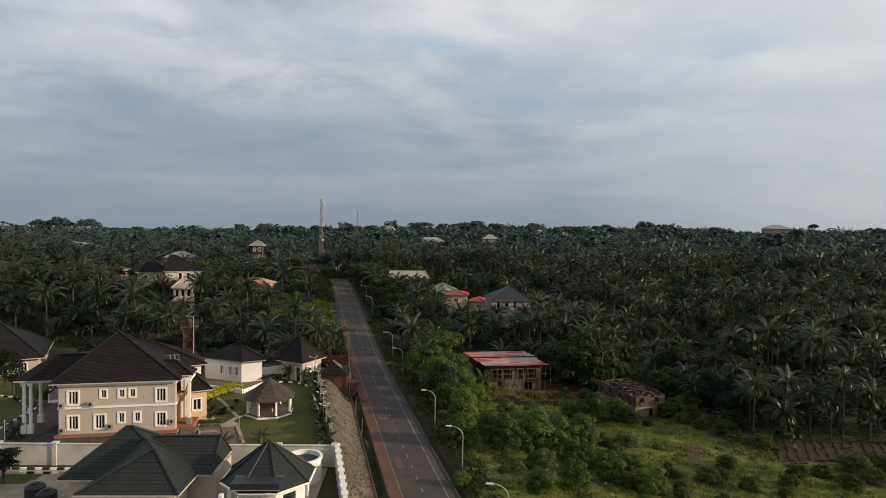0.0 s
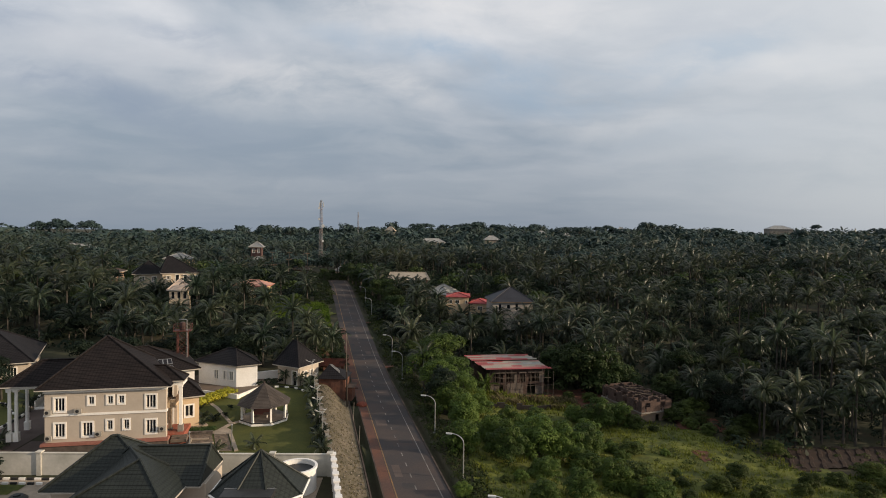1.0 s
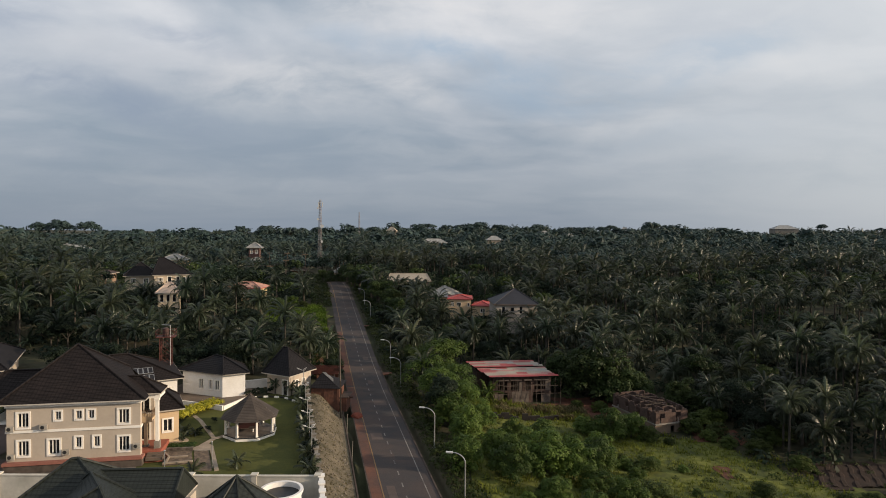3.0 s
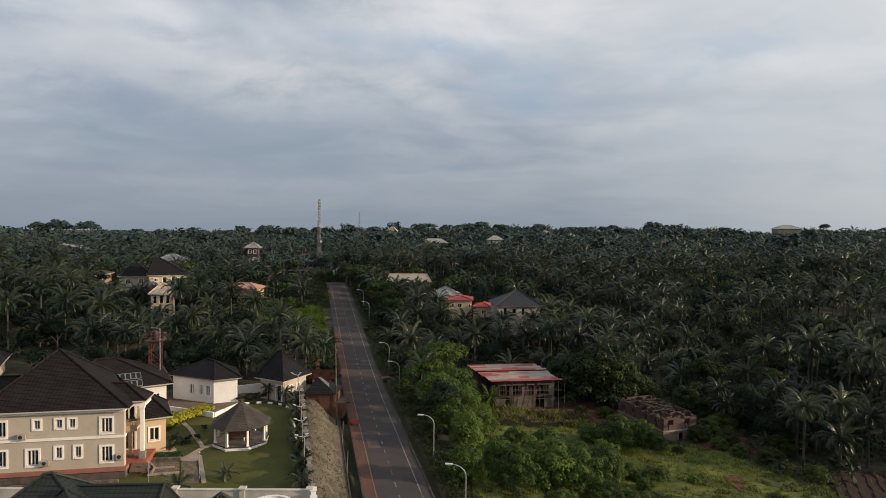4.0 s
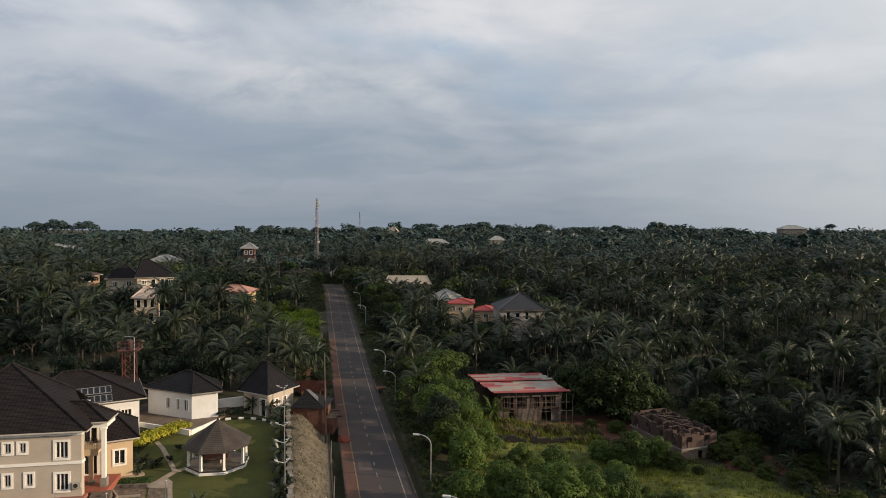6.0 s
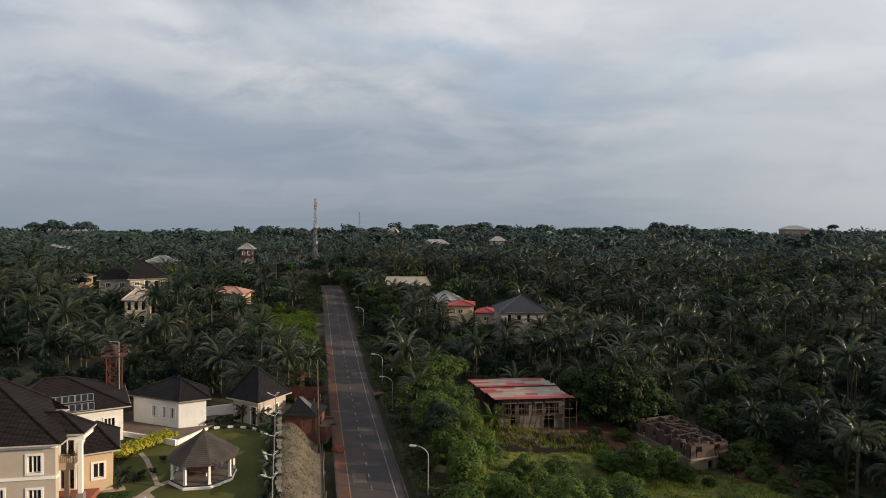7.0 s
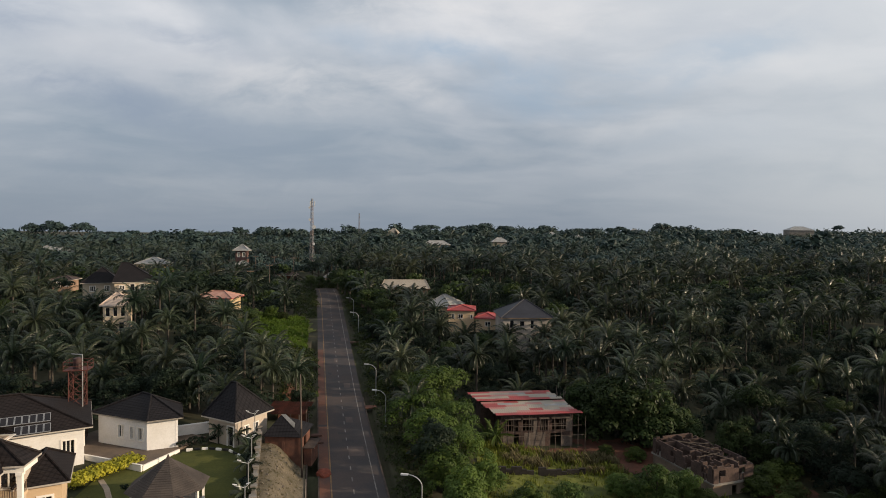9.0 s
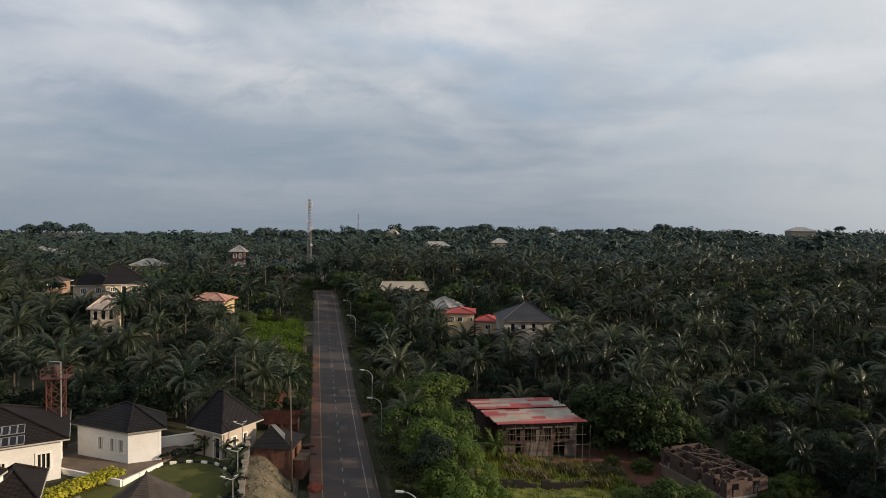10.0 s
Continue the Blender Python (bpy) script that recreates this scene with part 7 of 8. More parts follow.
# heaps of climber-covered shrubs: (x, y, height)
MOUNDS = [(5.0, 82.0, 5.0), (8.8, 82.5, 3.8), (6.6, 77.4, 4.4), (12.4, 78.2, 3.3), (16.8, 80.8, 3.2), (5.8, 68.2, 4.0), (10.6, 66.6, 4.4), (14.9, 69.4, 5.0), (17.8, 69.0, 4.5), (21.4, 72.2, 4.2),
          (9.6, 72.4, 3.6), (14.0, 74.0, 3.4), (19.2, 75.4, 3.3), (23.0, 77.6, 3.0), (26.4, 83.6, 4.5), (29.6, 84.8, 3.6), (19.7, 66.2, 2.7), (21.8, 62.4, 3.4), (17.0, 58.2, 3.2), (12.9, 56.2, 2.3), (14.2, 62.4, 2.6),
          (25.6, 59.6, 2.7), (5.0, 56.4, 1.4), (23.6, 86.2, 2.4), (11.4, 61.0, 1.2), (-33.5, 163.0, 2.8), (-34.0, 144.5, 2.6), (-35.5, 156.5, 2.6),
          (25.5, 71.0, 1.5), (25.6, 65.7, 1.7), (27.2, 62.6, 1.3), (23.6, 55.6, 1.6), (25.0, 73.7, 1.6), (30.5, 66.9, 0.9), (28.6, 59.0, 1.2), (29.0, 54.7, 1.0), (28.9, 75.0, 1.2), (27.9, 55.6, 1.1), (31.6, 73.0, 1.0), (33.5, 55.1, 1.0), (23.2, 61.4, 1.8), (22.5, 67.7, 1.6), (32.0, 57.4, 1.0)]
BUSHES = [(24.7, 63.4, 3.0), (27.4, 73.4, 1.9), (37.4, 66.3, 1.8), (33.3, 62.8, 1.9), (35.2, 63.6, 1.4), (46.0, 73.6, 1.9), (44.5, 64.3, 1.6), (52.5, 65.4, 2.3), (47.6, 64.5, 1.5), (56.0, 66.2, 1.9), (30.0, 64.3, 1.1),
          (37.2, 61.0, 1.7), (52.4, 62.7, 1.8), (42.0, 61.8, 1.5), (31.5, 83.4, 2.0), (38.6, 86.5, 2.2), (40.6, 88.6, 2.6), (41.6, 85.2, 2.0), (43.2, 90.2, 2.8), (39.6, 83.4, 1.6), (43.6, 78.6, 2.2), (46.0, 81.5, 2.6),
          (49.5, 83.5, 2.4), (41.0, 81.0, 1.6), (25.4, 97.6, 1.4), (28.6, 96.0, 1.8), (58.5, 63.8, 2.0), (29.2, 60.4, 1.3), (48.6, 61.0, 1.6), (-30.0, 160.5, 1.8)]
shrub_rng = random.Random(21)
for i in range(16):
    for j in range(15):
        x, y = 6.5 + i * 3.0 + shrub_rng.uniform(-1.4, 1.4), 54 + j * 2.8 + shrub_rng.uniform(-1.3, 1.3)
        if x - road_x(y) < 8 or (8.5 < x < 23 and y > 84.5) or y > 90 - max(0, x - 20) * 0.4 or (x > 31 and y > 82) or shrub_rng.random() > 0.2:
            continue
        BUSHES.append((x, y, shrub_rng.uniform(0.5, 1.1)))
bush_crowns = []
for o in mound_meshes:
    me = o.copy()
    me.materials.clear()
    me.materials.append(M_BUSH)
    bush_crowns.append(me)
dark_crowns = []
for o in mound_meshes[:2]:
    me = o.copy()
    me.materials.clear()
    me.materials.append(M_TREE)
    dark_crowns.append(me)
for k, (x, y, h) in enumerate(((28.6, 103.6, 9.0), (32.4, 102.4, 8.0), (25.0, 108.0, 6.5), (36.5, 101.0, 5.0), (44.5, 94.0, 4.5), (41.5, 97.5, 5.0))):
    tree(x, y, h, k, "dense rounded dark green tree beside the building sites", dark_crowns[k % 2], 1.1)
for k, (x, y, h) in enumerate(broad_near[:230]):
    if k % 5 == 3 and not (x < -8 and y < 125):
        tree(x, y, min(h + 1.2, 9.5), k, "lighter green rounded tree among the palms", light_crowns[k % 4], 1.0)
for k, (x, y, h) in enumerate(SHRUB_TREES):
    tree(x, y, h, k, "bright green bushy tree beside the road", shrub_meshes[k % 5], 1.0)
for k, (x, y, h) in enumerate(MOUNDS):
    tree(x, y, h, k, "bright green shrub heaped with climbers in the rough grass", mound_meshes[k % 5], 1.05 if h > 3 else 1.35, "shrub")
for k, (x, y, h) in enumerate(BUSHES):
    tree(x, y, h, k + 3, "dull green billowing bush in the rough grass", bush_crowns[k % 5], 1.5, "shrub")

# undergrowth below the palms and along the verges
weeds = leaf_cloud(600, [(0, 0, 0.3, 1.0), (0.8, 0.3, 0.2, 0.7), (-0.5, 0.7, 0.3, 0.8)], 68, 0.37)
rows = []
for x, y in jitter_grid(-150, 150, 64, 160, 4.3):
    cap = allowed(x, y)
    if in_wedge(x, y, 0.84, 4) and cap > 0:
        rows.append((x, y, ground(x, y), rng.uniform(0, 6.28), min(rng.uniform(0.8, 2.2), 0.4 + cap * 0.45)))
HOUSES_AT = ((-66.2, 167, 6.5, 6.5), (-76, 170, 5.5, 5.5), (-51.3, 127.5, 3.6, 3.6), (-40.5, 150.6, 5.2, 4.4), (-91, 179.5, 4.5, 4), (-98, 242, 8, 6), (-73, 258, 6, 7), (-37, 214, 6, 4), (-29, 227, 4, 4), (22, 145.5, 5.5, 5.5), (11.5, 157, 6, 4),
             (-3.5, 188, 7, 5), (4, 171, 4, 4), (-27.5, 152, 9, 12))
for x, y in jitter_grid(-150, 60, 120, 285, 3.6):
    off = x - road_x(y)
    if in_wedge(x, y, 0.84, 4) and not (-9 < off < 7) and (y > 170 or allowed(x, y) == 0) and not any(abs(x - a) < c and abs(y - b) < d for a, b, c, d in HOUSES_AT):
        rows.append((x, y, ground(x, y), rng.uniform(0, 6.28), min(rng.uniform(0.7, 1.8), 0.4 + 0.45 * max(1.0, allowed(x, y)))))
thicket = []
for x, y in jitter_grid(-112, 100, 118, 222, 2.9):
    cap = allowed(x, y)
    if in_wedge(x, y, 0.7, 4) and (cap > 0.3 if y > 150 else 0.3 < cap < 5) and not any(abs(x - a) < c + 0.6 and abs(y - b) < d + 0.6 for a, b, c, d in HOUSES_AT):
        (thicket if rng.random() < 0.3 else rows).append((x, y, ground(x, y), rng.uniform(0, 6.28), min(rng.uniform(0.9, 1.9), 0.5 + 0.45 * cap)))
ob = fast_mesh("undergrowth", *scatter(weeds, thicket), M_TREE)
tagged(ob, "light green thicket of low shrubs in the low-growth strips", "undergrowth", kind="stuff")
ob = fast_mesh("undergrowth", *scatter(weeds, rows), M_LEAF)
tagged(ob, "low dark undergrowth between the palm trunks", "undergrowth", kind="stuff")
rows = []
for y in np.arange(44, 205, 1.1):
    for o in ((4.8, 5.6, 6.8) if y < 112 else (4.5, 5.4, 6.4, 7.2)):
        yy = y + rng.uniform(-0.5, 0.5)
        x = road_x(yy) + o + rng.uniform(-0.4, 0.5)
        rows.append((x, yy, ground(x, yy), rng.uniform(0, 6.28), rng.uniform(0.25, 0.6) * (1.0 if o < 5 else 1.5)))
    if y > 100 and not 138 < y < 164:
        for o in ((-5.6, -7.0, -8.4) if y < 112 else (-4.3, -5.2, -6.8, -8.2)):
            yy = y + rng.uniform(-0.5, 0.5)
            x = road_x(yy) + o + rng.uniform(-0.4, 0.5)
            rows.append((x, yy, ground(x, yy), rng.uniform(0, 6.28), rng.uniform(0.35, 0.9)))
for k in range(90):
    yy = rng.uniform(207.5, 222)
    x = road_x(yy) + rng.uniform(-6.5, 6.5)
    rows.append((x, yy, ground(x, yy), rng.uniform(0, 6.28), rng.uniform(0.6, 1.2)))
ob = fast_mesh("verge_weeds", *scatter(weeds, rows), M_BUSH)
tagged(ob, "green weeds growing along the road edge", "weeds", kind="stuff")
rows = []
for x, y in jitter_grid(6, 84, 42, 96, 2.3):
    wet = noise.noise((x * 0.13, y * 0.13, 5.0))
    if (x - road_x(y)) > 7 and wet > -0.05 and not (10 < x < 25 and y > 94) and y < 78 + max(0, 40 - x) * 0.5:
        rows.append((x, y, ground(x, y), rng.uniform(0, 6.28), rng.uniform(0.25, 0.7) * (0.7 + 1.2 * wet)))
ob = fast_mesh("field_weeds", *scatter(weeds, rows), M_BUSH)
tagged(ob, "green broad-leaved weeds scattered in the field", "weeds", kind="stuff")


def grass_tuft(seed, blades=9):
    r = np.random.default_rng(seed)
    V, F = [], []
    for k in range(blades):
        a, b = r.uniform(0, 6.28), r.uniform(0, 6.28)
        p = np.array((0.35 * math.cos(b), 0.35 * math.sin(b), -0.05)) * r.uniform(0.2, 1)
        d = np.array((math.cos(a), math.sin(a), 0.0))
        s = np.array((-d[1], d[0], 0.0)) * 0.055
        h = r.uniform(0.6, 1.1)
        i = len(V)
        V += [p - s, p + s, p + d * 0.18 * h + s * 0.7 + (0, 0, 0.6 * h), p + d * 0.18 * h - s * 0.7 + (0, 0, 0.6 * h), p + d * 0.5 * h + (0, 0, 0.85 * h)]
        F += [(i, i + 1, i + 2), (i, i + 2, i + 3), (i + 3, i + 2, i + 4)]
    return np.array(V), np.array(F)


rows = []
for x, y in jitter_grid(6, 66, 53, 99, 0.5):
    dry = noise.noise((x * 0.2, y * 0.2, 9.0))
    if (x - road_x(y)) > 6.5 and y < 79 + max(0, 42 - x) * 0.9 and not (11 < x < 24 and y > 98) and not (46 < x < 66 and y > 67.5) and rng.random() < 0.75 + dry:
        tall = 1.7 if 9 < x < 26 and y > 91 else 1.0
        rows.append((x, y, ground(x, y), rng.uniform(0, 6.28), rng.uniform(0.3, 0.72) * tall * (1 + 0.6 * noise.noise((x * 0.5, y * 0.5, 4.0)))))
ob = fast_mesh("field_grass", *scatter(grass_tuft(5), rows), M_GRASS)
tagged(ob, "rough yellow-green grass tufts covering the field", "grass", kind="stuff")

skyline_crowns = []
for k in range(4):
    lob = random_lobes(700 + k, 9, 3.6, 8) if k < 2 else [(3.0 * q * math.cos(j * 2.4), 3.0 * q * math.sin(j * 2.4), 7.6 - 1.6 * q * q + 0.4 * math.sin(j * 1.7), 1.5) for j, q in ((j, (j / 14) ** 0.5) for j in range(15))]
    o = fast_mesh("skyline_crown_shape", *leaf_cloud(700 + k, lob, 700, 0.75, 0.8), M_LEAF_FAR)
    skyline_crowns.append(o.data)
    bpy.data.objects.remove(o, do_unlink=True)
# tall trees that stand above the forest on the skyline
sky_rng = random.Random(77)
SKYLINE = [(-400, 640, 25, 1.0, 1), (-386, 650, 27, 1.1, 1), (-373, 636, 25, 1.0, 1), (-350, 640, 25, 1.15, 1), (-418, 640, 20, 1.0, 0), (-318, 630, 18, 1.0, 0), (-300, 640, 20, 1.0, 0), (-262, 620, 21, 1.0, 0), (-240, 620, 18, 1.1, 0),
           (240, 640, 22, 1.1, 0), (248, 646, 20, 1.0, 0), (268, 650, 19, 1.2, 0), (205, 650, 18, 1.1, 0), (60, 640, 18, 1.3, 0), (462, 690, 19, 0.9, 0), (120, 640, 18, 1.2, 0)]
for x in range(-330, 600, 10):
    SKYLINE.append((x + sky_rng.uniform(-8, 8), sky_rng.uniform(570, 690), sky_rng.uniform(11, 18.5) + (3 if x < -150 else 0), sky_rng.uniform(0.9, 1.5), 0))
for k, (x, y, h, wide, kind) in enumerate(SKYLINE):
    if 380 < x < 446 and y < 690:
        h = min(h, 10)
    crown = skyline_crowns[2 + k % 2] if kind else skyline_crowns[k % 2]
    tree(x, y, h, k, "tall flat-crowned tree standing above the forest" if kind else "tall dense tree standing above the forest", crown, wide)

# planting inside the compound
small_palm_mesh = []
for k in range(2):
    o = fast_mesh("small_palm_shape", *palm_crown(800 + k, 16, 9, 1.25, 0.42, 0.11, 1.4), M_PALM)
    small_palm_mesh.append(o.data)
    bpy.data.objects.remove(o, do_unlink=True)
bush_mesh = []
for k in range(3):
    o = fast_mesh("bush_shape", *leaf_cloud(820 + k, random_lobes(820 + k, 1.0, 0.62, 5, 0.3), 260, 0.15), M_LEAF)
    bush_mesh.append(o.data)
    bpy.data.objects.remove(o, do_unlink=True)


def small_palm(x, y, stem, s, k):
    ob = empty("garden_palm", pose(x, y, ground(x, y)), "small ornamental palm planted beside the lawn", "palm tree", "garden palms")
    t = new("trunk", trunk_meshes[k % 3])
    t.parent = ob
    t.matrix_local = Matrix.Diagonal((0.45, 0.45, stem, 1))
    c = new("crown", small_palm_mesh[k % 2])
    c.parent = ob
    c.matrix_local = Matrix.Translation((0, 0, stem)) @ Matrix.Rotation(k * 1.3, 4, "Z") @ Matrix.Diagonal((s, s, s, 1))


def bush(x, y, s, k, label="clipped dark green garden bush", wide=1.0):
    ob = new("bush", bush_mesh[k % 3])
    ob.matrix_world = pose(x, y, ground(x, y), 0, 0, k * 61) @ Matrix.Diagonal((s * wide, s * wide, s, 1))
    tagged(ob, label, "bush", "garden bushes")


for k in range(19):
    y = 60.0 + k * 1.5
    x = WALL_AT(y) - 0.75
    if k % 3 == 1:
        small_palm(x - 0.1, y, 1.0 + 0.3 * (k % 2), 0.95, k)
    else:
        bush(x, y, 1.15 + 0.3 * ((k * 7) % 3), k, "dark green bush planted along the low wall", 1.1)
for k, (x, y, stem, s) in enumerate(((-17.0, 64.3, 0.6, 0.85), (-20.4, 61.4, 0.8, 1.1), (-25.2, 71.4, 0.4, 0.6), (-24.4, 73.2, 0.3, 0.6), (-18.9, 87.0, 1.5, 0.9), (-26.0, 74.0, 0.3, 0.7), (-44.5, 65.0, 0.6, 1.1), (-16.6, 86.4, 1.4, 1.0), (-48.2, 76.0, 1.4, 1.3))):
    small_palm(x, y, stem, s, k)
for k, (x, y, s) in enumerate(((-24.2, 73.6, 0.8), (-23.4, 74.4, 0.7), (-25.0, 72.0, 0.8), (-20.6, 86.6, 1.0), (-21.4, 86.2, 1.1), (-22.2, 85.6, 1.0), (-19.6, 87.2, 1.0), (-23.6, 77.0, 0.7), (-46.2, 64.2, 0.9), (-45.4, 66.4, 0.8), (-43.4, 64.0, 0.7), (-52, 77, 0.8))):
    bush(x, y, s, k)
for k, (x, y, h, s) in enumerate(((-20.6, 93.6, 3.6, 0.78), (-24.8, 97.0, 5.0, 0.75), (-17.0, 101.5, 4.2, 0.7), (-29.5, 99.0, 6.0, 0.75), (-15.0, 106.0, 4.5, 0.75))):
    palm(x, y, h, s, k, 0.7 * k, "oil palm with drooping fronds behind the compound wall")
for k, (x, y, h, wide) in enumerate(((-38.4, 54.4, 3.6, 1.2), (-39.6, 55.2, 3.2, 1.2), (-27.0, 94.5, 4.2, 1.2), (-33.0, 95.5, 5.0, 1.2), (-38.5, 94.0, 5.4, 1.2), (-44.0, 93.0, 6.0, 1.1), (-18.0, 95.8, 2.8, 1.3), (-12.6, 99.6, 3.4, 1.2), (-13.5, 103.0, 4.0, 1.1),
                                     (-54.5, 80.0, 4.5, 1.1), (-57.5, 83.0, 5.5, 1.0), (-50.0, 91.5, 5.5, 1.1), (-21.8, 100.5, 4.4, 1.2), (-62.0, 80.5, 4.0, 1.1))):
    tree(x, y, h, k, "dark green bushy tree close to the compound", None, wide)

o = fast_mesh("banana_shape", *palm_crown(880, 11, 9, 2.3, 0.55, 0.11, 1.1), M_SHRUB)
banana_mesh = o.data
bpy.data.objects.remove(o, do_unlink=True)
for x, y, s, a in ((11.6, 97.4, 1.0, 0.3), (10.6, 98.6, 0.8, 1.4)):
    ob = empty("banana_plant", pose(x, y, ground(x, y)), "leafy green banana plant beside the unfinished house", "banana plant", "banana plants")
    part("stem", tubes(0.14, ((0, 0, -0.3), (0, 0, 1.7 * s))), M_BUSH, ob)
    c = new("crown", banana_mesh)
    c.parent = ob
    c.matrix_local = Matrix.Translation((0, 0, 1.6 * s)) @ Matrix.Rotation(a, 4, "Z") @ Matrix.Scale(s, 4)

# yellow-green clipped hedge winding along the garden path
rows = []
for k in range(30):
    t = k / 29
    x, y = -28.6 + 3.6 * t ** 1.3, 77.6 + 4.8 * t
    for o in (-0.35, 0.35):
        rows.append((x + o, y - o * 0.5, ground(x, y), k * 1.7 + o, 1.15 + 0.35 * math.sin(k * 1.9)))
hedge = leaf_cloud(840, [(0, 0, 0.35, 0.5), (0.3, 0.2, 0.5, 0.35), (-0.3, 0.1, 0.45, 0.35)], 110, 0.16)
tagged(fast_mesh("hedge", *scatter(hedge, rows), M_HEDGE), "bright yellow-green clipped hedge curving through the garden", "hedge")


# low stone wall with a grass bed behind it
def stone_wall(p, q, z0, z1):
    p, q = Vector(p), Vector(q)
    ob = empty("stone_wall", pose(p.x, p.y, 0, 0, 0, math.degrees(math.atan2((q - p).y, (q - p).x))), "low rough stone retaining wall before the house", "wall", kind="structure")
    r = random.Random(3)
    length, z = (q - p).length, z0
    while z < z1 - 0.05:
        h, x = r.uniform(0.2, 0.28), 0.0
        while x < length:
            w = r.uniform(0.3, 0.6)
            part("stone", boxes((x + 0.01, min(x + w, length) - 0.01, r.uniform(-0.05, 0.0), 0.3, z + 0.01, z + h - 0.01)), surface("grey_stone", (0.20, 0.165, 0.14), (0.12, 0.10, 0.085), 0.9, 1.5, 8.0, 0.4, 0.3, each=0.4), ob)
            x += w
        z += h


stone_wall((-26.3, 68.2), (-22.95, 68.6), 1.4, 2.0)
stone_wall((-37.5, 61.7), (-26.6, 63.6), 1.2, 1.75)
M_BOX = surface("box_hedge_leaf", (0.050, 0.095, 0.016), (0.030, 0.062, 0.012), 0.6, 0.8, 5.0, 0.4, 0.0, translucent=0.2, island=0.4)
box_lobes = [(-26.35 + 0.34 * k, 68.7 + 0.42 * j + 0.04 * k, 2.0 + 0.02 * ((k * 3 + j) % 3), 0.30) for k in range(10) for j in range(3)]
tagged(fast_mesh("box_hedge", *leaf_cloud(860, box_lobes, 3600, 0.10, 0.7, 0.8, 0.4), M_BOX), "clipped flat-topped green box hedge above the rockery", "hedge")

# heap of red soil at the road edge
HEAP = (-7.6, 85.6)
bm = bmesh.new()
bmesh.ops.create_icosphere(bm, subdivisions=3, radius=1.0)
for v in bm.verts:
    v.co.z = max(-0.1, v.co.z) * 0.45
    v.co *= 1 + 0.25 * noise.noise(v.co * 2.5)
ob = part("soil_mound", bm, surface("fresh_red_soil", (0.24, 0.060, 0.034), (0.15, 0.044, 0.028), 0.95, 1.2, 6.0, 0.5, 0.3), None)
ob.matrix_world = pose(HEAP[0], HEAP[1], ground(*HEAP), 0, 0, 20) @ Matrix.Diagonal((0.75, 1.1, 1.0, 1))
tagged(ob, "small heap of red soil at the road edge", "soil heap")

# painted kerb stones, black and white in turn
kerb_mesh = []
for m in (M_WHITE, M_BLACK):
    bm = boxes((-0.3, 0.3, -0.1, 0.1, -0.1, 0.22))
    bmesh.ops.bevel(bm, geom=bm.edges[:], offset=0.025, segments=1, affect="EDGES")
    me = bpy.data.meshes.new("kerb_shape")
    bm.to_mesh(me)
    bm.free()
    me.materials.append(m)
    kerb_mesh.append(me)
lines = (((-47.4, 63.2), (-47.9, 70), (-48.3, 75), (-50.3, 81), (-52.2, 86.5)), ((-52.2, 62.8), (-56, 66), (-62, 68), (-68, 68.5)), ((-21.6, 85.2), (-19.4, 85.6), (-17.2, 85.2), (-15.4, 83.6)), ((-28.9, 79.4), (-27.2, 81.2), (-25.2, 81.6)), ((-40.5, 57.6), (-36.0, 57.5), (-31.0, 57.4)), ((-38.5, 56.6), (-34.5, 56.5)), ((-48.5, 74.0), (-53.0, 78.5), (-60, 80.0)))
for line in lines:
    k = 0
    for p, q in zip(line, line[1:]):
        p, q = Vector(p), Vector(q)
        n = int((q - p).length / 0.68)
        for i in range(n):
            c = p.lerp(q, (i + 0.5) / n)
            o = new("kerb_stone", kerb_mesh[k % 2])
            o.matrix_world = pose(c.x, c.y, ground(c.x, c.y) + 0.03, 0, 0, math.degrees(math.atan2((q - p).y, (q - p).x)))
            tagged(o, "white painted kerb stone beside the lawn" if k % 2 == 0 else "black painted kerb stone beside the lawn", "kerb stone", "kerb stones")
            k += 1


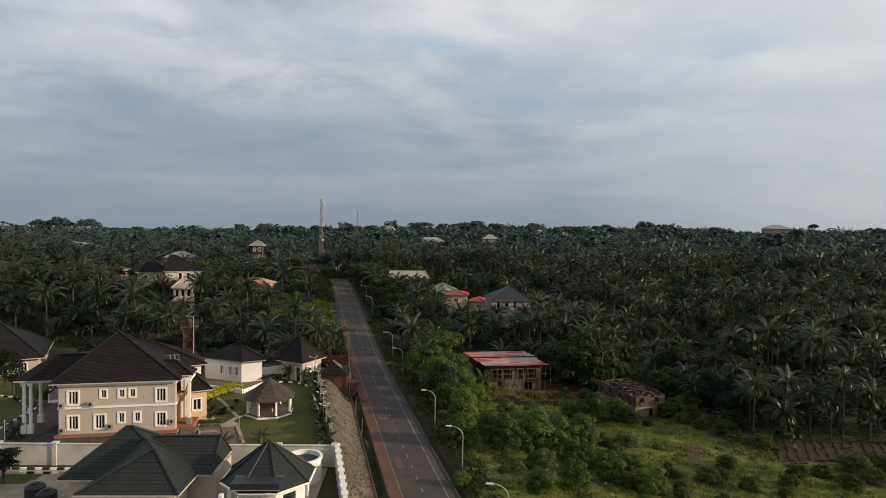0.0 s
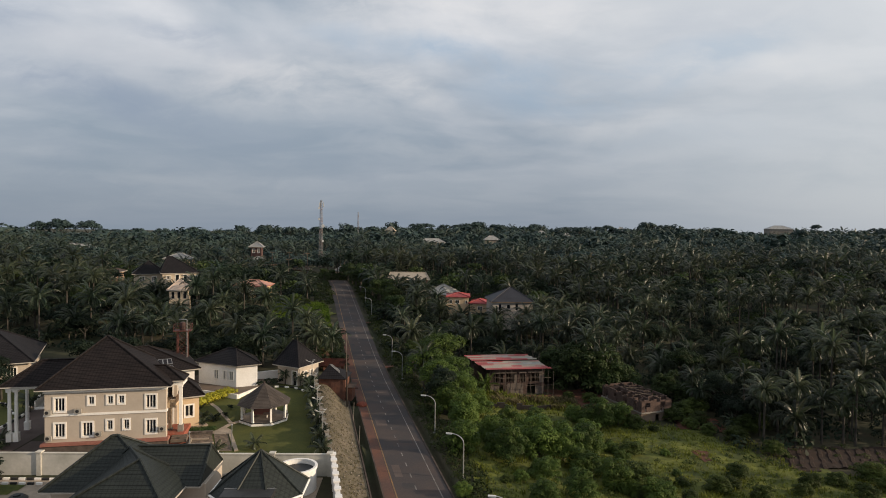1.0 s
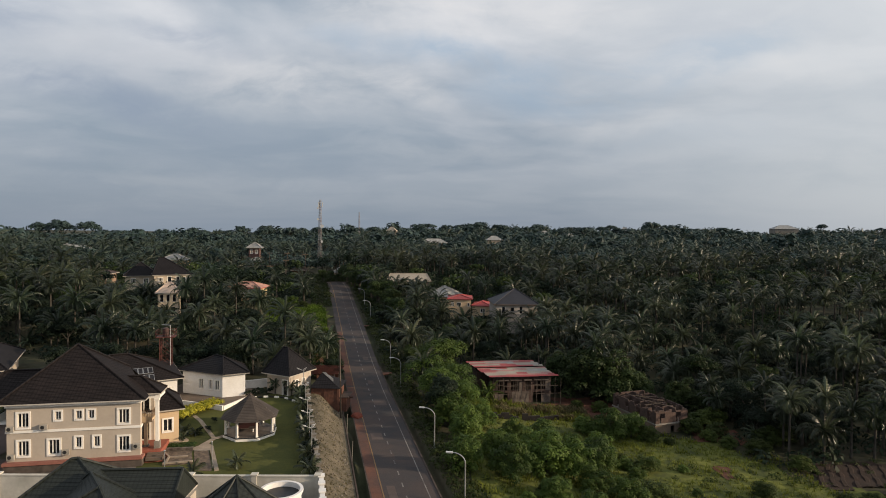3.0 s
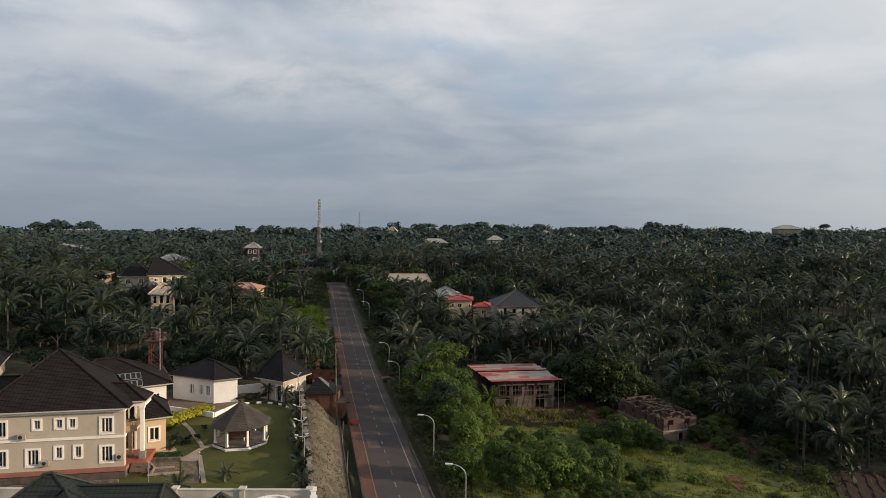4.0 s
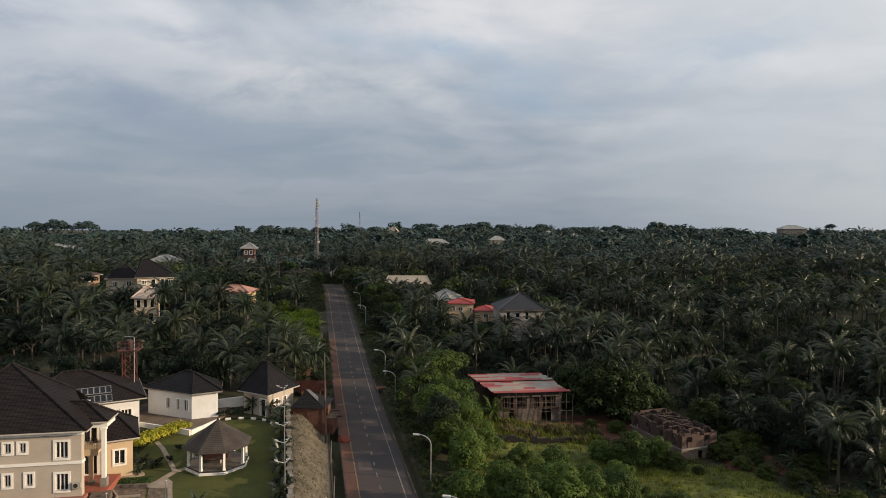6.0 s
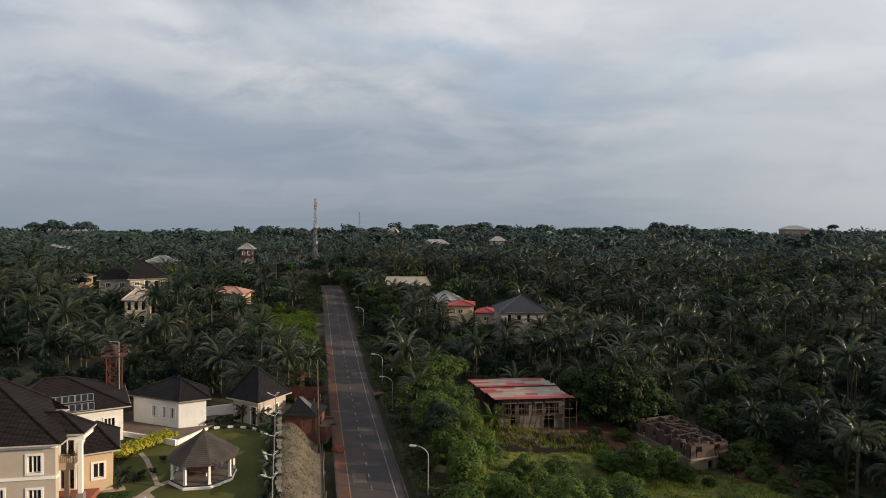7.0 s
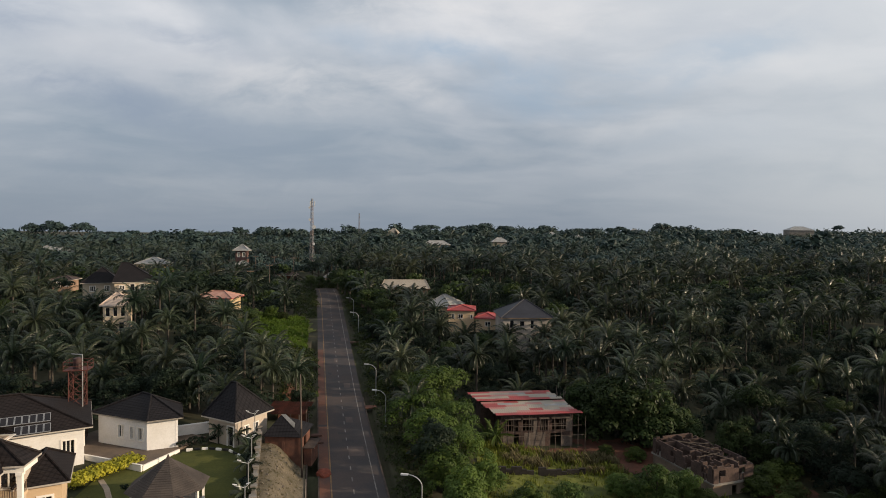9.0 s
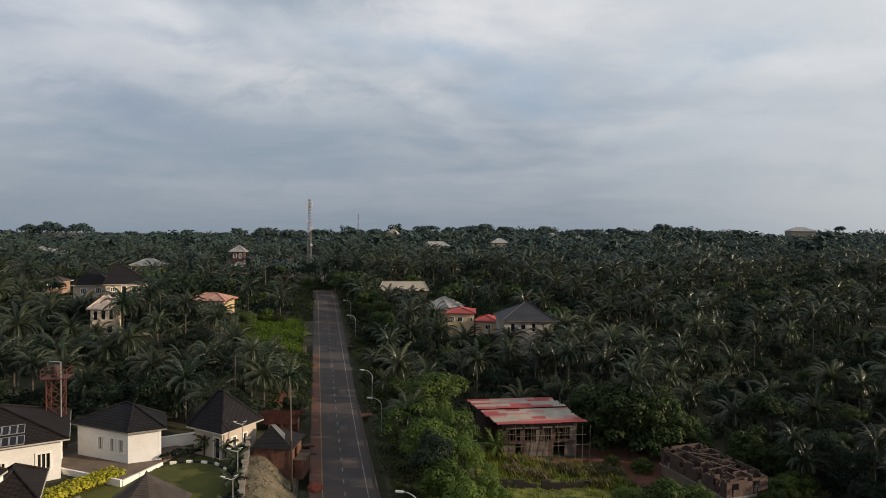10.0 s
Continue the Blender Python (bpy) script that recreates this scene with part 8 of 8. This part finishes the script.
# loose stones and dry grass on the verge bank
stone_rng = random.Random(31)
chunk = bmesh.new()
bmesh.ops.create_icosphere(chunk, subdivisions=1, radius=1.0)
for v in chunk.verts:
    v.co *= stone_rng.uniform(0.7, 1.15)
V = np.array([v.co[:] for v in chunk.verts])
F = np.array([[v.index for v in f.verts] for f in chunk.faces])
chunk.free()
rows, blades = [], []
for k in range(2400):
    y = stone_rng.uniform(40, 89)
    t = stone_rng.random()
    x = (road_x(y) - 4.9) * (1 - t) + (WALL_AT(y) + 0.3) * t
    if k % 5 < 2:
        blades.append((x, y, ground(x, y) + 0.04, stone_rng.uniform(0, 6.28), stone_rng.uniform(0.10, 0.26)))
    else:
        rows.append((x, y, ground(x, y) + 0.06, stone_rng.uniform(0, 6.28), 0.03 + 0.13 * stone_rng.random() ** 4))
tagged(fast_mesh("loose_stones", *scatter((V, F), rows), surface("verge_stone", (0.24, 0.21, 0.17), (0.15, 0.125, 0.10), 0.9, 2.0, 9.0, 0.4, 0.2, island=0.5)), "loose pale stones lying on the verge bank", "stones", kind="stuff")
tagged(fast_mesh("verge_grass", *scatter(grass_tuft(8, 12), blades), M_STRAW), "thin dry grass tufts on the verge bank", "grass", kind="stuff")
# meadow grass beside the upper road
blades = []
for k in range(3200):
    y = stone_rng.uniform(136, 163)
    x = stone_rng.uniform(-36, -17) - 0.2 * (y - 150)
    if x - road_x(y) < -5.4:
        blades.append((x, y, ground(x, y), stone_rng.uniform(0, 6.28), stone_rng.uniform(0.5, 1.0)))
tagged(fast_mesh("meadow_grass", *scatter(grass_tuft(9, 12), blades), M_MEADOW), "tall bright green grass in the clearing", "grass", kind="stuff")
# straw-coloured grass before the building sites
blades = []
for k in range(900):
    x, y = stone_rng.uniform(12, 26), stone_rng.uniform(91.5, 96.8)
    if noise.noise((x * 0.35, y * 0.35, 6.0)) > -0.05:
        blades.append((x, y, ground(x, y), stone_rng.uniform(0, 6.28), stone_rng.uniform(0.6, 1.3)))
tagged(fast_mesh("straw_grass", *scatter(grass_tuft(10, 10), blades), M_STRAW), "tall straw-coloured dry grass before the building sites", "grass", kind="stuff")
